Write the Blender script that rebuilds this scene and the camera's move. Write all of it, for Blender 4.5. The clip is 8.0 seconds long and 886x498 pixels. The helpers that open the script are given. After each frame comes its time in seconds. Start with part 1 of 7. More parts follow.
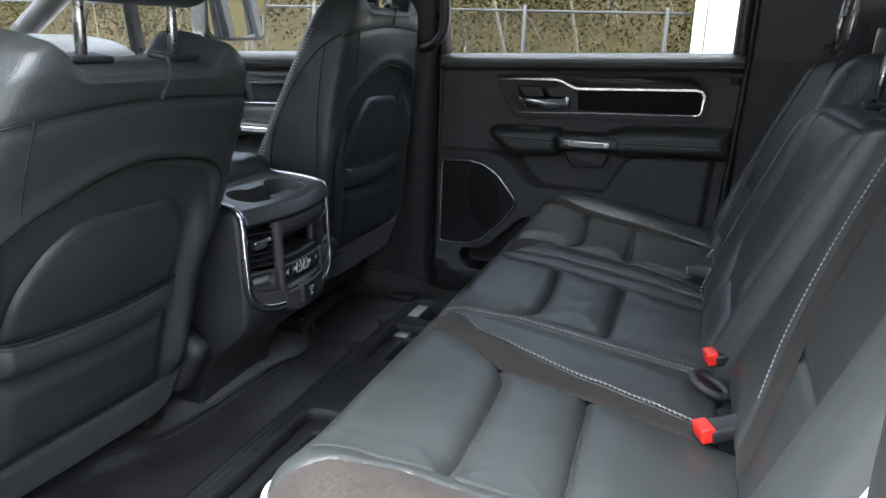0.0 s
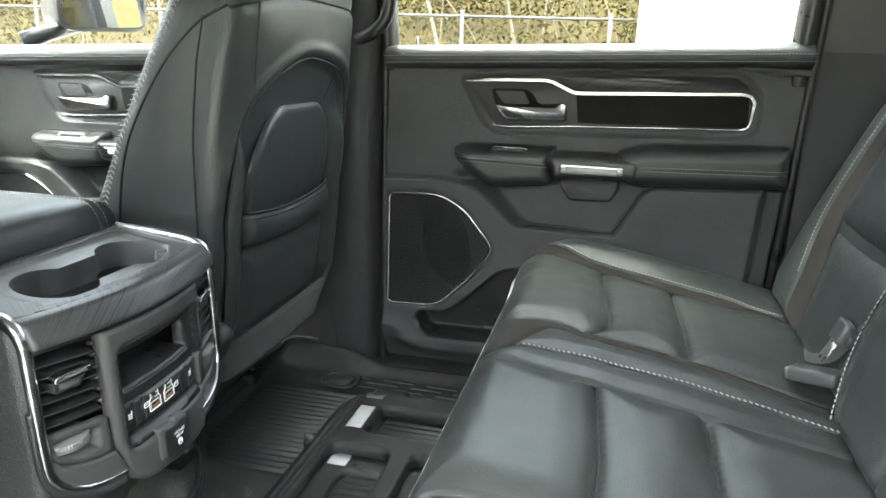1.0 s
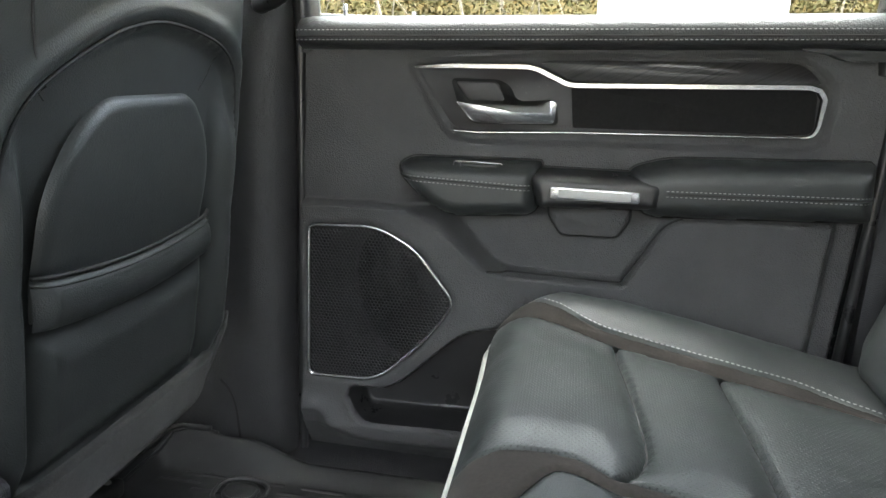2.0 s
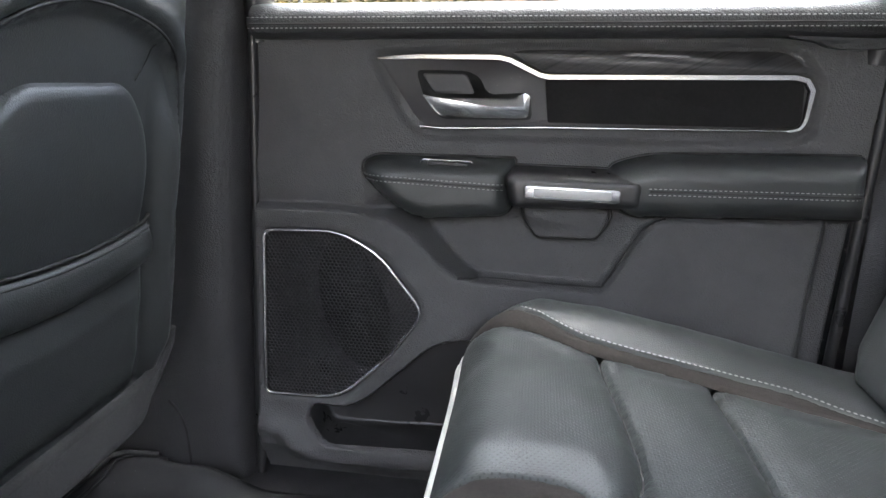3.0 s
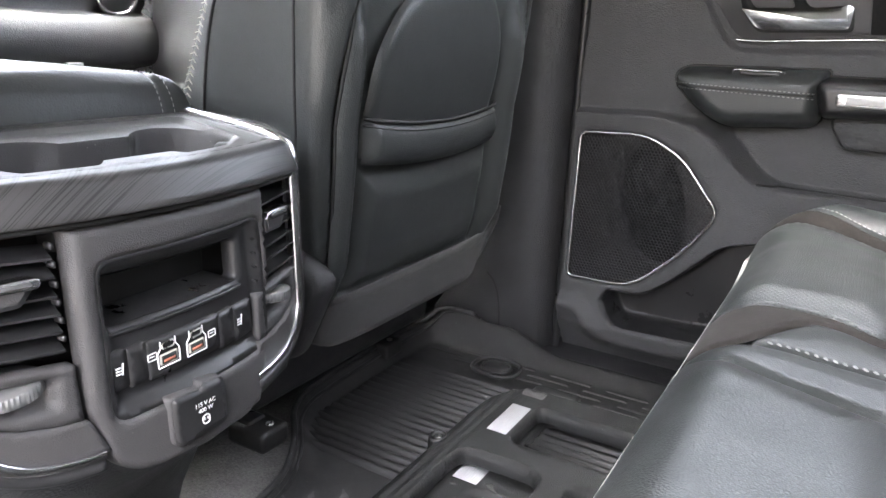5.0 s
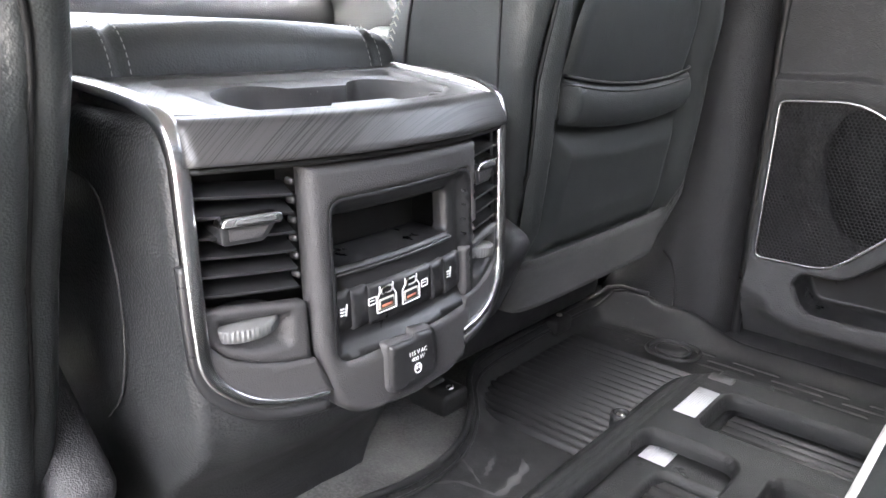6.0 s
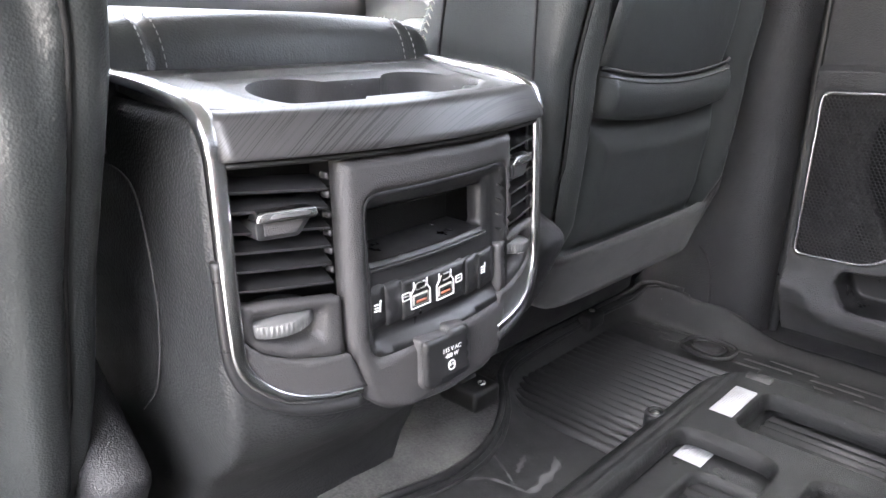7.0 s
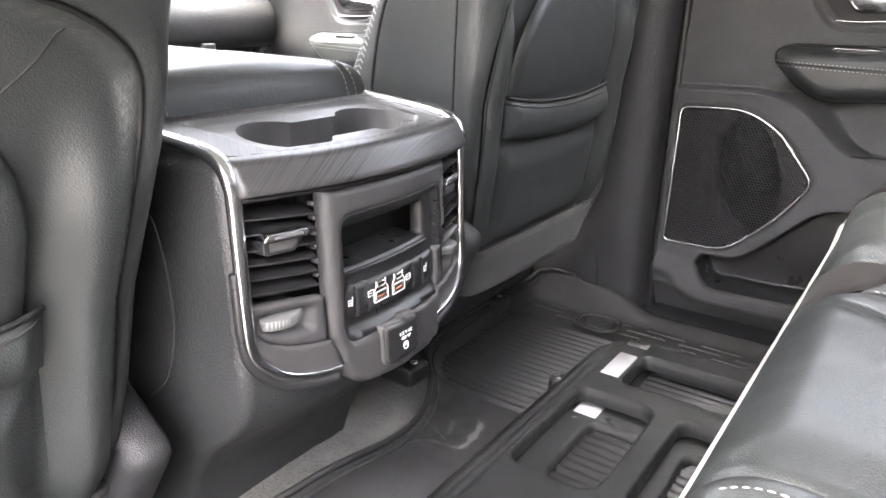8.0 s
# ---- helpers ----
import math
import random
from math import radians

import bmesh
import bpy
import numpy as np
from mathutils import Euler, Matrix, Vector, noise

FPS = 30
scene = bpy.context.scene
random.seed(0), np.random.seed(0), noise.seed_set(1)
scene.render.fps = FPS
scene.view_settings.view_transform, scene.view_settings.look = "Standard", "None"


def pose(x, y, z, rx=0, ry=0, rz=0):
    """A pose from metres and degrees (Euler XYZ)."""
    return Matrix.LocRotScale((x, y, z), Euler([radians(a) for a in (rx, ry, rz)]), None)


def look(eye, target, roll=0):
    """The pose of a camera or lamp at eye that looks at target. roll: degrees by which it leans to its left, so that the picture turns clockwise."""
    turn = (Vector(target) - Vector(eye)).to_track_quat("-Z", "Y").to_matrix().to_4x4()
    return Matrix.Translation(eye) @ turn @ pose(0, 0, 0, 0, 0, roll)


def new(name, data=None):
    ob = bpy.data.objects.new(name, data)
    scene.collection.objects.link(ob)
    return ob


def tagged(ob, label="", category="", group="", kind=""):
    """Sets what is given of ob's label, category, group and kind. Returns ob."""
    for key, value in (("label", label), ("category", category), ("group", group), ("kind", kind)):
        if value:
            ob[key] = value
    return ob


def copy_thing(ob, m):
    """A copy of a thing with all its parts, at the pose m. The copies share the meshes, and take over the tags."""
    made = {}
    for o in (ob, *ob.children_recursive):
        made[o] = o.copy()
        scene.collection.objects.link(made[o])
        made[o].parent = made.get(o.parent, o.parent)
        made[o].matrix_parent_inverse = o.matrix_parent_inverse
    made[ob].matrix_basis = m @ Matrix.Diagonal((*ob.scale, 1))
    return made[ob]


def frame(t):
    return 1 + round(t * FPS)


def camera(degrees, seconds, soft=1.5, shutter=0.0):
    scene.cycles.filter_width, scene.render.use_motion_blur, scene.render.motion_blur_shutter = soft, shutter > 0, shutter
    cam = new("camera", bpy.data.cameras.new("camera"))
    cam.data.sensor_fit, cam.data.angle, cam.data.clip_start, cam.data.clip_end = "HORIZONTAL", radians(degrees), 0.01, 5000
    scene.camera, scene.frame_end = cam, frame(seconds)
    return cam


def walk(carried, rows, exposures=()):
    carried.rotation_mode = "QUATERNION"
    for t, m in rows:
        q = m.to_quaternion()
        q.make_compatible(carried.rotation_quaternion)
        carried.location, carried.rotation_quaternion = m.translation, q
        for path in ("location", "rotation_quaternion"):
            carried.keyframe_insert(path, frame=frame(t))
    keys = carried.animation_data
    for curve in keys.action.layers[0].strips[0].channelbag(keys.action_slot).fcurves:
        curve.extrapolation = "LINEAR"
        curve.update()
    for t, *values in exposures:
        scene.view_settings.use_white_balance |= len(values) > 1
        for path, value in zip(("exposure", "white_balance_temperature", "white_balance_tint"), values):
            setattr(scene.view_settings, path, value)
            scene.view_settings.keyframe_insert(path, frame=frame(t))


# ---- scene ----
cam = camera(62.5, 8.0)
PATH = [
    (0, (0.726, -1.211, 0.733), (0.117, 0.61, 0.174), 1.8),
    (0.5, (0.589, -0.946, 0.716), (0.064, 0.904, 0.168), 1.8),
    (1, (0.509, -0.662, 0.682), (0.066, 1.216, 0.155), 1.9),
    (1.5, (0.44, -0.416, 0.66), (0.076, 1.483, 0.147), 2.5),
    (1.7, (0.432, -0.318, 0.65), (0.082, 1.584, 0.14), 2.5),
    (3, (0.409, -0.16, 0.612), (0.182, 1.769, 0.136), 2.3),
    (3.5, (0.41, -0.161, 0.611), (0.171, 1.768, 0.138), 2.4),
    (4, (0.414, -0.175, 0.607), (0.025, 1.723, 0.11), 2.4),
    (4.5, (0.469, -0.271, 0.584), (-0.241, 1.518, 0.041), 2.2),
    (5, (0.448, -0.343, 0.527), (-0.504, 1.323, -0.036), 2.6),
    (5.2, (0.43, -0.357, 0.507), (-0.603, 1.258, -0.061), 2.4),
    (6.3, (0.379, -0.368, 0.49), (-0.896, 1.045, -0.126), 1.4),
    (6.5, (0.377, -0.366, 0.49), (-0.911, 1.032, -0.131), 1.3),
    (7, (0.377, -0.365, 0.49), (-0.913, 1.029, -0.135), 1.3),
    (7.5, (0.384, -0.382, 0.494), (-0.813, 1.089, -0.143), 1.7),
    (8, (0.427, -0.502, 0.549), (-0.63, 1.068, -0.096), 1.9),
]
# the exposure follows the clip's own camera
EXPOSURES = [(0.0, 3.15, 5850, 5), (0.5, 4.7, 6200, -1), (1.0, 4.8, 6550, -3), (3.5, 5.0, 6150, 11), (5.0, 5.35, 6550, 11), (7.0, 5.6, 6500, 12), (8.0, 5.6, 6850, 13)]
walk(cam, [(t, look(eye, target, roll)) for t, eye, target, roll in PATH], EXPOSURES)
SKY, SUN = 0.16, 0.9

# ---- world and light ----
world = bpy.data.worlds.new("world")
scene.world = world
world.use_nodes = True
wn = world.node_tree
sky = wn.nodes.new("ShaderNodeTexSky")
sky.sky_type, sky.sun_disc = "NISHITA", False
sky.sun_elevation, sky.sun_rotation = radians(78), radians(-159)
sky.air_density, sky.dust_density, sky.ozone_density = 0.6, 9.0, 0.6
grey = wn.nodes.new("ShaderNodeHueSaturation")
grey.inputs["Saturation"].default_value = 0.55
wn.links.new(sky.outputs[0], grey.inputs["Color"])
wn.links.new(grey.outputs[0], wn.nodes["Background"].inputs[0])
wn.nodes["Background"].inputs[1].default_value = SKY
sun = new("sun", bpy.data.lights.new("sun", "SUN"))
sun.data.energy, sun.data.angle, sun.data.color = SUN, radians(90), (1.0, 0.995, 0.98)
sun.matrix_world = look((-0.6, -1.6, 8), (0, 0, 0.3))


# ---- materials ----
def material(name, base, rough=0.5, metal=0.0, spec=0.5):
    m = bpy.data.materials.new(name)
    m.use_nodes = True
    p = m.node_tree.nodes["Principled BSDF"]
    p.inputs["Base Color"].default_value = (*base, 1)
    p.inputs["Roughness"].default_value = rough
    p.inputs["Metallic"].default_value = metal
    p.inputs["Specular IOR Level"].default_value = spec
    return m, m.node_tree, p


def coords(nt, scale=(1, 1, 1), turn=(0, 0, 0)):
    c = nt.nodes.new("ShaderNodeTexCoord")
    mp = nt.nodes.new("ShaderNodeMapping")
    mp.inputs["Scale"].default_value = scale
    mp.inputs["Rotation"].default_value = [radians(a) for a in turn]
    nt.links.new(c.outputs["Object"], mp.inputs[0])
    return mp.outputs[0]


def noise_tex(nt, vec, scale, detail=4, rough=0.55):
    n = nt.nodes.new("ShaderNodeTexNoise")
    n.inputs["Scale"].default_value, n.inputs["Detail"].default_value, n.inputs["Roughness"].default_value = scale, detail, rough
    nt.links.new(vec, n.inputs["Vector"])
    return n.outputs["Fac"]


def cells(nt, vec, scale, feature="F1", random_=1.0):
    n = nt.nodes.new("ShaderNodeTexVoronoi")
    n.feature = feature
    n.inputs["Scale"].default_value, n.inputs["Randomness"].default_value = scale, random_
    nt.links.new(vec, n.inputs["Vector"])
    return n.outputs["Distance"]


def ramp(nt, fac, a, b, pa=0.0, pb=1.0):
    r = nt.nodes.new("ShaderNodeValToRGB")
    r.color_ramp.elements[0].position, r.color_ramp.elements[1].position = pa, pb
    r.color_ramp.elements[0].color, r.color_ramp.elements[1].color = (*a, 1), (*b, 1)
    nt.links.new(fac, r.inputs[0])
    return r.outputs[0]


def remap(nt, fac, a, b, c, d):
    r = nt.nodes.new("ShaderNodeMapRange")
    for k, v in zip(("From Min", "From Max", "To Min", "To Max"), (a, b, c, d)):
        r.inputs[k].default_value = v
    nt.links.new(fac, r.inputs[0])
    return r.outputs[0]


def bump(nt, p, height, strength, distance):
    b = nt.nodes.new("ShaderNodeBump")
    b.inputs["Strength"].default_value, b.inputs["Distance"].default_value = strength, distance
    nt.links.new(height, b.inputs["Height"])
    last = p.inputs["Normal"].links
    if last:
        nt.links.new(last[0].from_socket, b.inputs["Normal"])
    nt.links.new(b.outputs[0], p.inputs["Normal"])


def dusty(nt, p, v, scale=130, size=0.085, amount=0.55):
    """Scattered pale specks of dust and lint."""
    dot = remap(nt, cells(nt, v, scale), size * 0.6, size, amount, 0.0)
    patchy = remap(nt, noise_tex(nt, v, 11, 3), 0.45, 0.62, 0.0, 1.0)
    both = nt.nodes.new("ShaderNodeMath")
    both.operation = "MULTIPLY"
    nt.links.new(dot, both.inputs[0])
    nt.links.new(patchy, both.inputs[1])
    mix = nt.nodes.new("ShaderNodeMix")
    mix.data_type = "RGBA"
    mix.inputs[7].default_value = (0.30, 0.29, 0.27, 1)
    nt.links.new(p.inputs["Base Color"].links[0].from_socket, mix.inputs[6])
    nt.links.new(both.outputs[0], mix.inputs[0])
    nt.links.new(mix.outputs[2], p.inputs["Base Color"])


def grained(name, dark, light, rough, grain, depth, spec=0.5, pores=False, rough_var=0.1, dust=False):
    """Leather or moulded plastic: pebble grain, soft wrinkles, uneven sheen."""
    m, nt, p = material(name, light, rough, 0, spec)
    v = coords(nt)
    big = noise_tex(nt, v, 9, 5, 0.6)
    nt.links.new(ramp(nt, big, dark, light, 0.3, 0.72), p.inputs["Base Color"])
    nt.links.new(remap(nt, noise_tex(nt, v, 26, 6, 0.65), 0.3, 0.7, rough - rough_var, rough + rough_var), p.inputs["Roughness"])
    bump(nt, p, noise_tex(nt, v, 40, 3, 0.5), 0.12, 0.0012)
    bump(nt, p, cells(nt, v, grain, "F1"), depth, 0.0011)
    if pores:
        q = coords(nt, (1, 1, 0.0), (0, 0, 45))
        hole = remap(nt, cells(nt, q, 230, "F1", 0.0), 0.14, 0.28, 0.25, 1.0)
        mix = nt.nodes.new("ShaderNodeMix")
        mix.data_type = "RGBA"
        mix.inputs[6].default_value = (0.006, 0.006, 0.006, 1)
        src = p.inputs["Base Color"].links[0].from_socket
        nt.links.new(src, mix.inputs[7])
        nt.links.new(hole, mix.inputs[0])
        nt.links.new(mix.outputs[2], p.inputs["Base Color"])
        bump(nt, p, hole, 0.5, 0.0008)
    if dust:
        dusty(nt, p, v)
    return m


LEATHER = grained("black_leather", (0.031, 0.0340, 0.0338), (0.043, 0.0465, 0.0462), 0.37, 620, 0.22, rough_var=0.035)
LEATHER_PORES = grained("perforated_leather", (0.031, 0.0345, 0.0343), (0.044, 0.0480, 0.0477), 0.37, 620, 0.22, pores=True, rough_var=0.035)
VINYL = grained("black_vinyl", (0.030, 0.031, 0.032), (0.042, 0.043, 0.044), 0.42, 460, 0.5, rough_var=0.05)
PLASTIC = grained("grained_plastic", (0.028, 0.028, 0.030), (0.040, 0.040, 0.042), 0.45, 800, 0.55)
DOOR_PLASTIC = grained("door_plastic", (0.070, 0.070, 0.071), (0.093, 0.093, 0.094), 0.46, 500, 0.7, 0.3, rough_var=0.05)
PILLAR = grained("pillar_plastic", (0.030, 0.030, 0.031), (0.042, 0.042, 0.043), 0.42, 500, 0.6, 0.4)
PLASTIC_GREY = grained("satin_grey_plastic", (0.052, 0.050, 0.051), (0.068, 0.066, 0.067), 0.42, 1100, 0.3, dust=True)
SILVER_GREY = grained("silver_grey_plastic", (0.085, 0.085, 0.086), (0.11, 0.11, 0.112), 0.36, 1400, 0.1, rough_var=0.03)
SILVER = grained("silver_paint", (0.13, 0.13, 0.13), (0.17, 0.17, 0.17), 0.4, 1400, 0.1)
PLASTIC_SMOOTH = grained("smooth_black_plastic", (0.020, 0.020, 0.021), (0.028, 0.028, 0.029), 0.34, 1500, 0.08)
TRAY_PLASTIC = grained("tray_plastic", (0.013, 0.0135, 0.014), (0.023, 0.0235, 0.024), 0.36, 800, 0.5, 0.32, dust=True)
# Near black for real black parts, and for shade painted into gaps and recesses.
DARK = grained("black_and_void_shade", (0.006, 0.006, 0.006), (0.010, 0.010, 0.010), 0.6, 900, 0.2)
RUBBER, _nt, _p = material("floor_mat_rubber", (0.022, 0.022, 0.022), 0.5, 0, 0.35)
_v = coords(_nt)
_dust = noise_tex(_nt, _v, 7, 8, 0.7)
_nt.links.new(ramp(_nt, _dust, (0.014, 0.014, 0.0148), (0.034, 0.034, 0.0345), 0.35, 0.75), _p.inputs["Base Color"])
dusty(_nt, _p, _v, 90, 0.08, 0.4)
_nt.links.new(remap(_nt, noise_tex(_nt, _v, 40, 6, 0.7), 0.3, 0.75, 0.38, 0.6), _p.inputs["Roughness"])
bump(_nt, _p, noise_tex(_nt, _v, 420, 3), 0.25, 0.0006)


def fabric(name, dark, light, rough, scale, depth, sheen=0.15):
    m, nt, p = material(name, light, rough, 0, 0.25)
    v = coords(nt)
    n = noise_tex(nt, v, scale, 5, 0.7)
    both = nt.nodes.new("ShaderNodeMath")
    both.operation = "MULTIPLY"
    nt.links.new(n, both.inputs[0])
    nt.links.new(remap(nt, noise_tex(nt, v, 14, 4), 0.3, 0.7, 0.75, 1.25), both.inputs[1])
    nt.links.new(ramp(nt, both.outputs[0], dark, light, 0.3, 0.7), p.inputs["Base Color"])
    p.inputs["Sheen Weight"].default_value = sheen
    bump(nt, p, n, depth, 0.001)
    return m


SUEDE = fabric("brown_black_suede", (0.020, 0.0170, 0.0150), (0.036, 0.0305, 0.0270), 0.95, 240, 0.35, 0.03)
SUEDE_BLACK = fabric("black_suede", (0.010, 0.010, 0.010), (0.017, 0.016, 0.016), 0.95, 240, 0.25)
CARPET = fabric("dark_carpet", (0.035, 0.034, 0.032), (0.15, 0.145, 0.135), 1.0, 300, 1.0)
FELT = fabric("grey_felt", (0.013, 0.013, 0.013), (0.044, 0.044, 0.043), 0.95, 340, 0.9)
HEADLINER = fabric("headliner_fabric", (0.17, 0.17, 0.168), (0.22, 0.22, 0.217), 0.95, 700, 0.3)
WEB = fabric("belt_webbing", (0.022, 0.023, 0.024), (0.050, 0.052, 0.054), 0.7, 900, 0.5)
PIPING = grained("light_grey_piping", (0.42, 0.42, 0.39), (0.55, 0.55, 0.52), 0.5, 700, 0.2)
THREAD, _nt, _p = material("grey_thread", (0.32, 0.325, 0.315), 0.7)
THREAD_PALE, _nt, _p = material("pale_thread", (0.42, 0.41, 0.36), 0.7)
THREAD_DARK, _nt, _p = material("dark_thread", (0.03, 0.03, 0.03), 0.7)
CHROME, _nt, _p = material("satin_chrome", (0.66, 0.66, 0.67), 0.24, 1.0)
STEEL, _nt, _p = material("steel", (0.5, 0.49, 0.47), 0.3, 1.0)
_v = coords(_nt)
_nt.links.new(remap(_nt, noise_tex(_nt, _v, 90, 4), 0.3, 0.7, 0.22, 0.4), _p.inputs["Roughness"])

WOOD, _nt, _p = material("dark_brushed_trim", (0.05, 0.05, 0.05), 0.40)
_sep = _nt.nodes.new("ShaderNodeSeparateXYZ")
_nt.links.new(coords(_nt), _sep.inputs[0])


def summed(nt, op, a, b):
    n = nt.nodes.new("ShaderNodeMath")
    n.operation = op
    for k, q in enumerate((a, b)):
        if isinstance(q, (int, float)):
            n.inputs[k].default_value = q
        else:
            nt.links.new(q, n.inputs[k])
    return n.outputs[0]


_y = _sep.outputs[1]
_bow = summed(_nt, "MULTIPLY", _y, summed(_nt, "SUBTRACT", 0.46, summed(_nt, "MULTIPLY", _y, 1.5)))
_run = summed(_nt, "SUBTRACT", summed(_nt, "SUBTRACT", _sep.outputs[2], _bow), summed(_nt, "MULTIPLY", _sep.outputs[0], 0.5))
_com = _nt.nodes.new("ShaderNodeCombineXYZ")
_nt.links.new(summed(_nt, "MULTIPLY", _y, 7.0), _com.inputs[1])
_nt.links.new(summed(_nt, "MULTIPLY", _run, 900.0), _com.inputs[2])
_g2 = noise_tex(_nt, _com.outputs[0], 1.0, 3, 0.6)
_nt.links.new(ramp(_nt, _g2, (0.013, 0.013, 0.013), (0.054, 0.0525, 0.0525), 0.37, 0.50), _p.inputs["Base Color"])
bump(_nt, _p, _g2, 0.10, 0.0004)

RED, _nt, _p = material("red_plastic", (0.75, 0.03, 0.02), 0.35)
GREY_BUCKLE, _nt, _p = material("grey_buckle_plastic", (0.075, 0.075, 0.076), 0.4)
PAPER, _nt, _p = material("white_label_paper", (0.36, 0.36, 0.385), 0.6)
INK, _nt, _p = material("grey_ink", (0.35, 0.35, 0.36), 0.7)
WHITE_INK, _nt, _p = material("white_print", (0.75, 0.75, 0.75), 0.6)
LAMP, _nt, _p = material("lamp_lens", (0.42, 0.42, 0.41), 0.2)
bump(_nt, _p, noise_tex(_nt, coords(_nt, (1, 1, 1)), 300, 2), 0.3, 0.0005)
COPPER, _nt, _p = material("port_tongue", (0.45, 0.16, 0.10), 0.4)
GLASS, _nt, _p = material("window_glass", (0.84, 0.86, 0.85), 0.0)
_p.inputs["Transmission Weight"].default_value = 1.0
_p.inputs["IOR"].default_value = 1.02
TINTED, _nt, _p = material("tinted_glass", (0.64, 0.66, 0.65), 0.0)
_p.inputs["Transmission Weight"].default_value = 1.0
_p.inputs["IOR"].default_value = 1.02
PRIVACY, _nt, _p = material("privacy_glass", (0.12, 0.125, 0.125), 0.0)
_p.inputs["Transmission Weight"].default_value = 1.0
_p.inputs["IOR"].default_value = 1.02
MIRROR, _nt, _p = material("mirror_glass", (0.85, 0.87, 0.88), 0.02, 1.0)
WHITE_PAINT = grained("white_trailer_paint", (0.74, 0.74, 0.73), (0.82, 0.82, 0.81), 0.45, 30, 0.05)
CREAM_PAINT = grained("cream_trailer_paint", (0.50, 0.49, 0.43), (0.60, 0.59, 0.53), 0.5, 30, 0.05)
BODY_PAINT = grained("dark_body_paint", (0.02, 0.021, 0.023), (0.026, 0.027, 0.03), 0.25, 40, 0.02)
GALV, _nt, _p = material("galvanised_steel", (0.036, 0.037, 0.038), 0.7, 0.1)
GRAVEL = fabric("pale_gravel", (0.16, 0.157, 0.15), (0.30, 0.295, 0.28), 0.95, 30, 0.8)
LEAF, _nt, _p = material("autumn_leaf", (0.1, 0.09, 0.03), 0.8, 0, 0.1)
_oi = _nt.nodes.new("ShaderNodeNewGeometry")
_r = _nt.nodes.new("ShaderNodeValToRGB")
_r.color_ramp.elements[0].color, _r.color_ramp.elements[1].color = (0.024, 0.024, 0.008, 1), (0.055, 0.037, 0.012, 1)
_e = _r.color_ramp.elements.new(0.5)
_e.color = (0.037, 0.032, 0.010, 1)
_nt.links.new(_oi.outputs["Random Per Island"], _r.inputs[0])
_nt.links.new(_r.outputs[0], _p.inputs["Base Color"])
BARK = fabric("bark", (0.06, 0.05, 0.04), (0.16, 0.14, 0.11), 0.9, 30, 0.8)


# ---- mesh helpers ----
def thing(name, label, category, group="", kind=""):
    return tagged(new(name), label, category, group, kind)


def link_mesh(name, me, mat, parent, label="", smooth=True):
    me.materials.append(mat)
    if smooth:
        me.shade_smooth()
    ob = new(name, me)
    if parent is not None:
        ob.parent = parent
    if label:
        ob["label"] = label
    return ob


def part(name, bm, mat, parent, label="", smooth=True):
    bmesh.ops.recalc_face_normals(bm, faces=bm.faces)
    me = bpy.data.meshes.new(name)
    bm.to_mesh(me)
    bm.free()
    return link_mesh(name, me, mat, parent, label, smooth)


def nest(root, rules):
    """Hang small pieces on the nearest part that carries them."""
    kids = list(root.children)

    def plain(ob):
        return ob.name.split(".")[0]

    def middle(ob):
        return sum((Vector(c) for c in ob.bound_box), Vector()) / 8 + ob.matrix_basis.to_translation()
    for host, names in rules:
        hosts = [k for k in kids if plain(k) == host]
        for k in kids:
            if hosts and plain(k) in names and k not in hosts:
                k.parent = min(hosts, key=lambda h: (middle(h) - middle(k)).length)


def raw(name, verts, faces, mat, parent, label="", smooth=True):
    me = bpy.data.meshes.new(name)
    me.from_pydata([tuple(map(float, v)) for v in verts], [], [tuple(map(int, f)) for f in faces])
    me.validate()
    return link_mesh(name, me, mat, parent, label, smooth)


def sharp(ob, degrees=35):
    """Keep edges crisp that turn by more than this."""
    ob.data.set_sharp_from_angle(angle=radians(degrees))
    return ob


def rbox(c, size, bevel=0.004, seg=2, turn=(0, 0, 0)):
    bm = bmesh.new()
    bmesh.ops.create_cube(bm, size=1.0)
    bmesh.ops.scale(bm, vec=size, verts=bm.verts)
    if bevel > 0:
        bmesh.ops.bevel(bm, geom=bm.edges[:], offset=min(bevel, 0.49 * min(size)), segments=seg, profile=0.6, affect="EDGES")
    bmesh.ops.transform(bm, matrix=pose(*c, *turn), verts=bm.verts)
    return bm


def fillet(poly, r, n=5):
    """Round the corners of a closed polygon; r is one radius or one for each corner."""
    out, k = [], len(poly)
    rs = r if isinstance(r, (list, tuple)) else [r] * k
    for i in range(k):
        a, b, c = (np.array(poly[(i + d) % k], float) for d in (-1, 0, 1))
        u, v = a - b, c - b
        lu, lv = np.linalg.norm(u), np.linalg.norm(v)
        q = min(rs[i], 0.45 * lu, 0.45 * lv)
        if q < 1e-5:
            out.append(b)
            continue
        p0, p1 = b + u / lu * q, b + v / lv * q
        for s in np.linspace(0, 1, n):
            out.append((1 - s) ** 2 * p0 + 2 * s * (1 - s) * b + s * s * p1)
    return np.array(out)


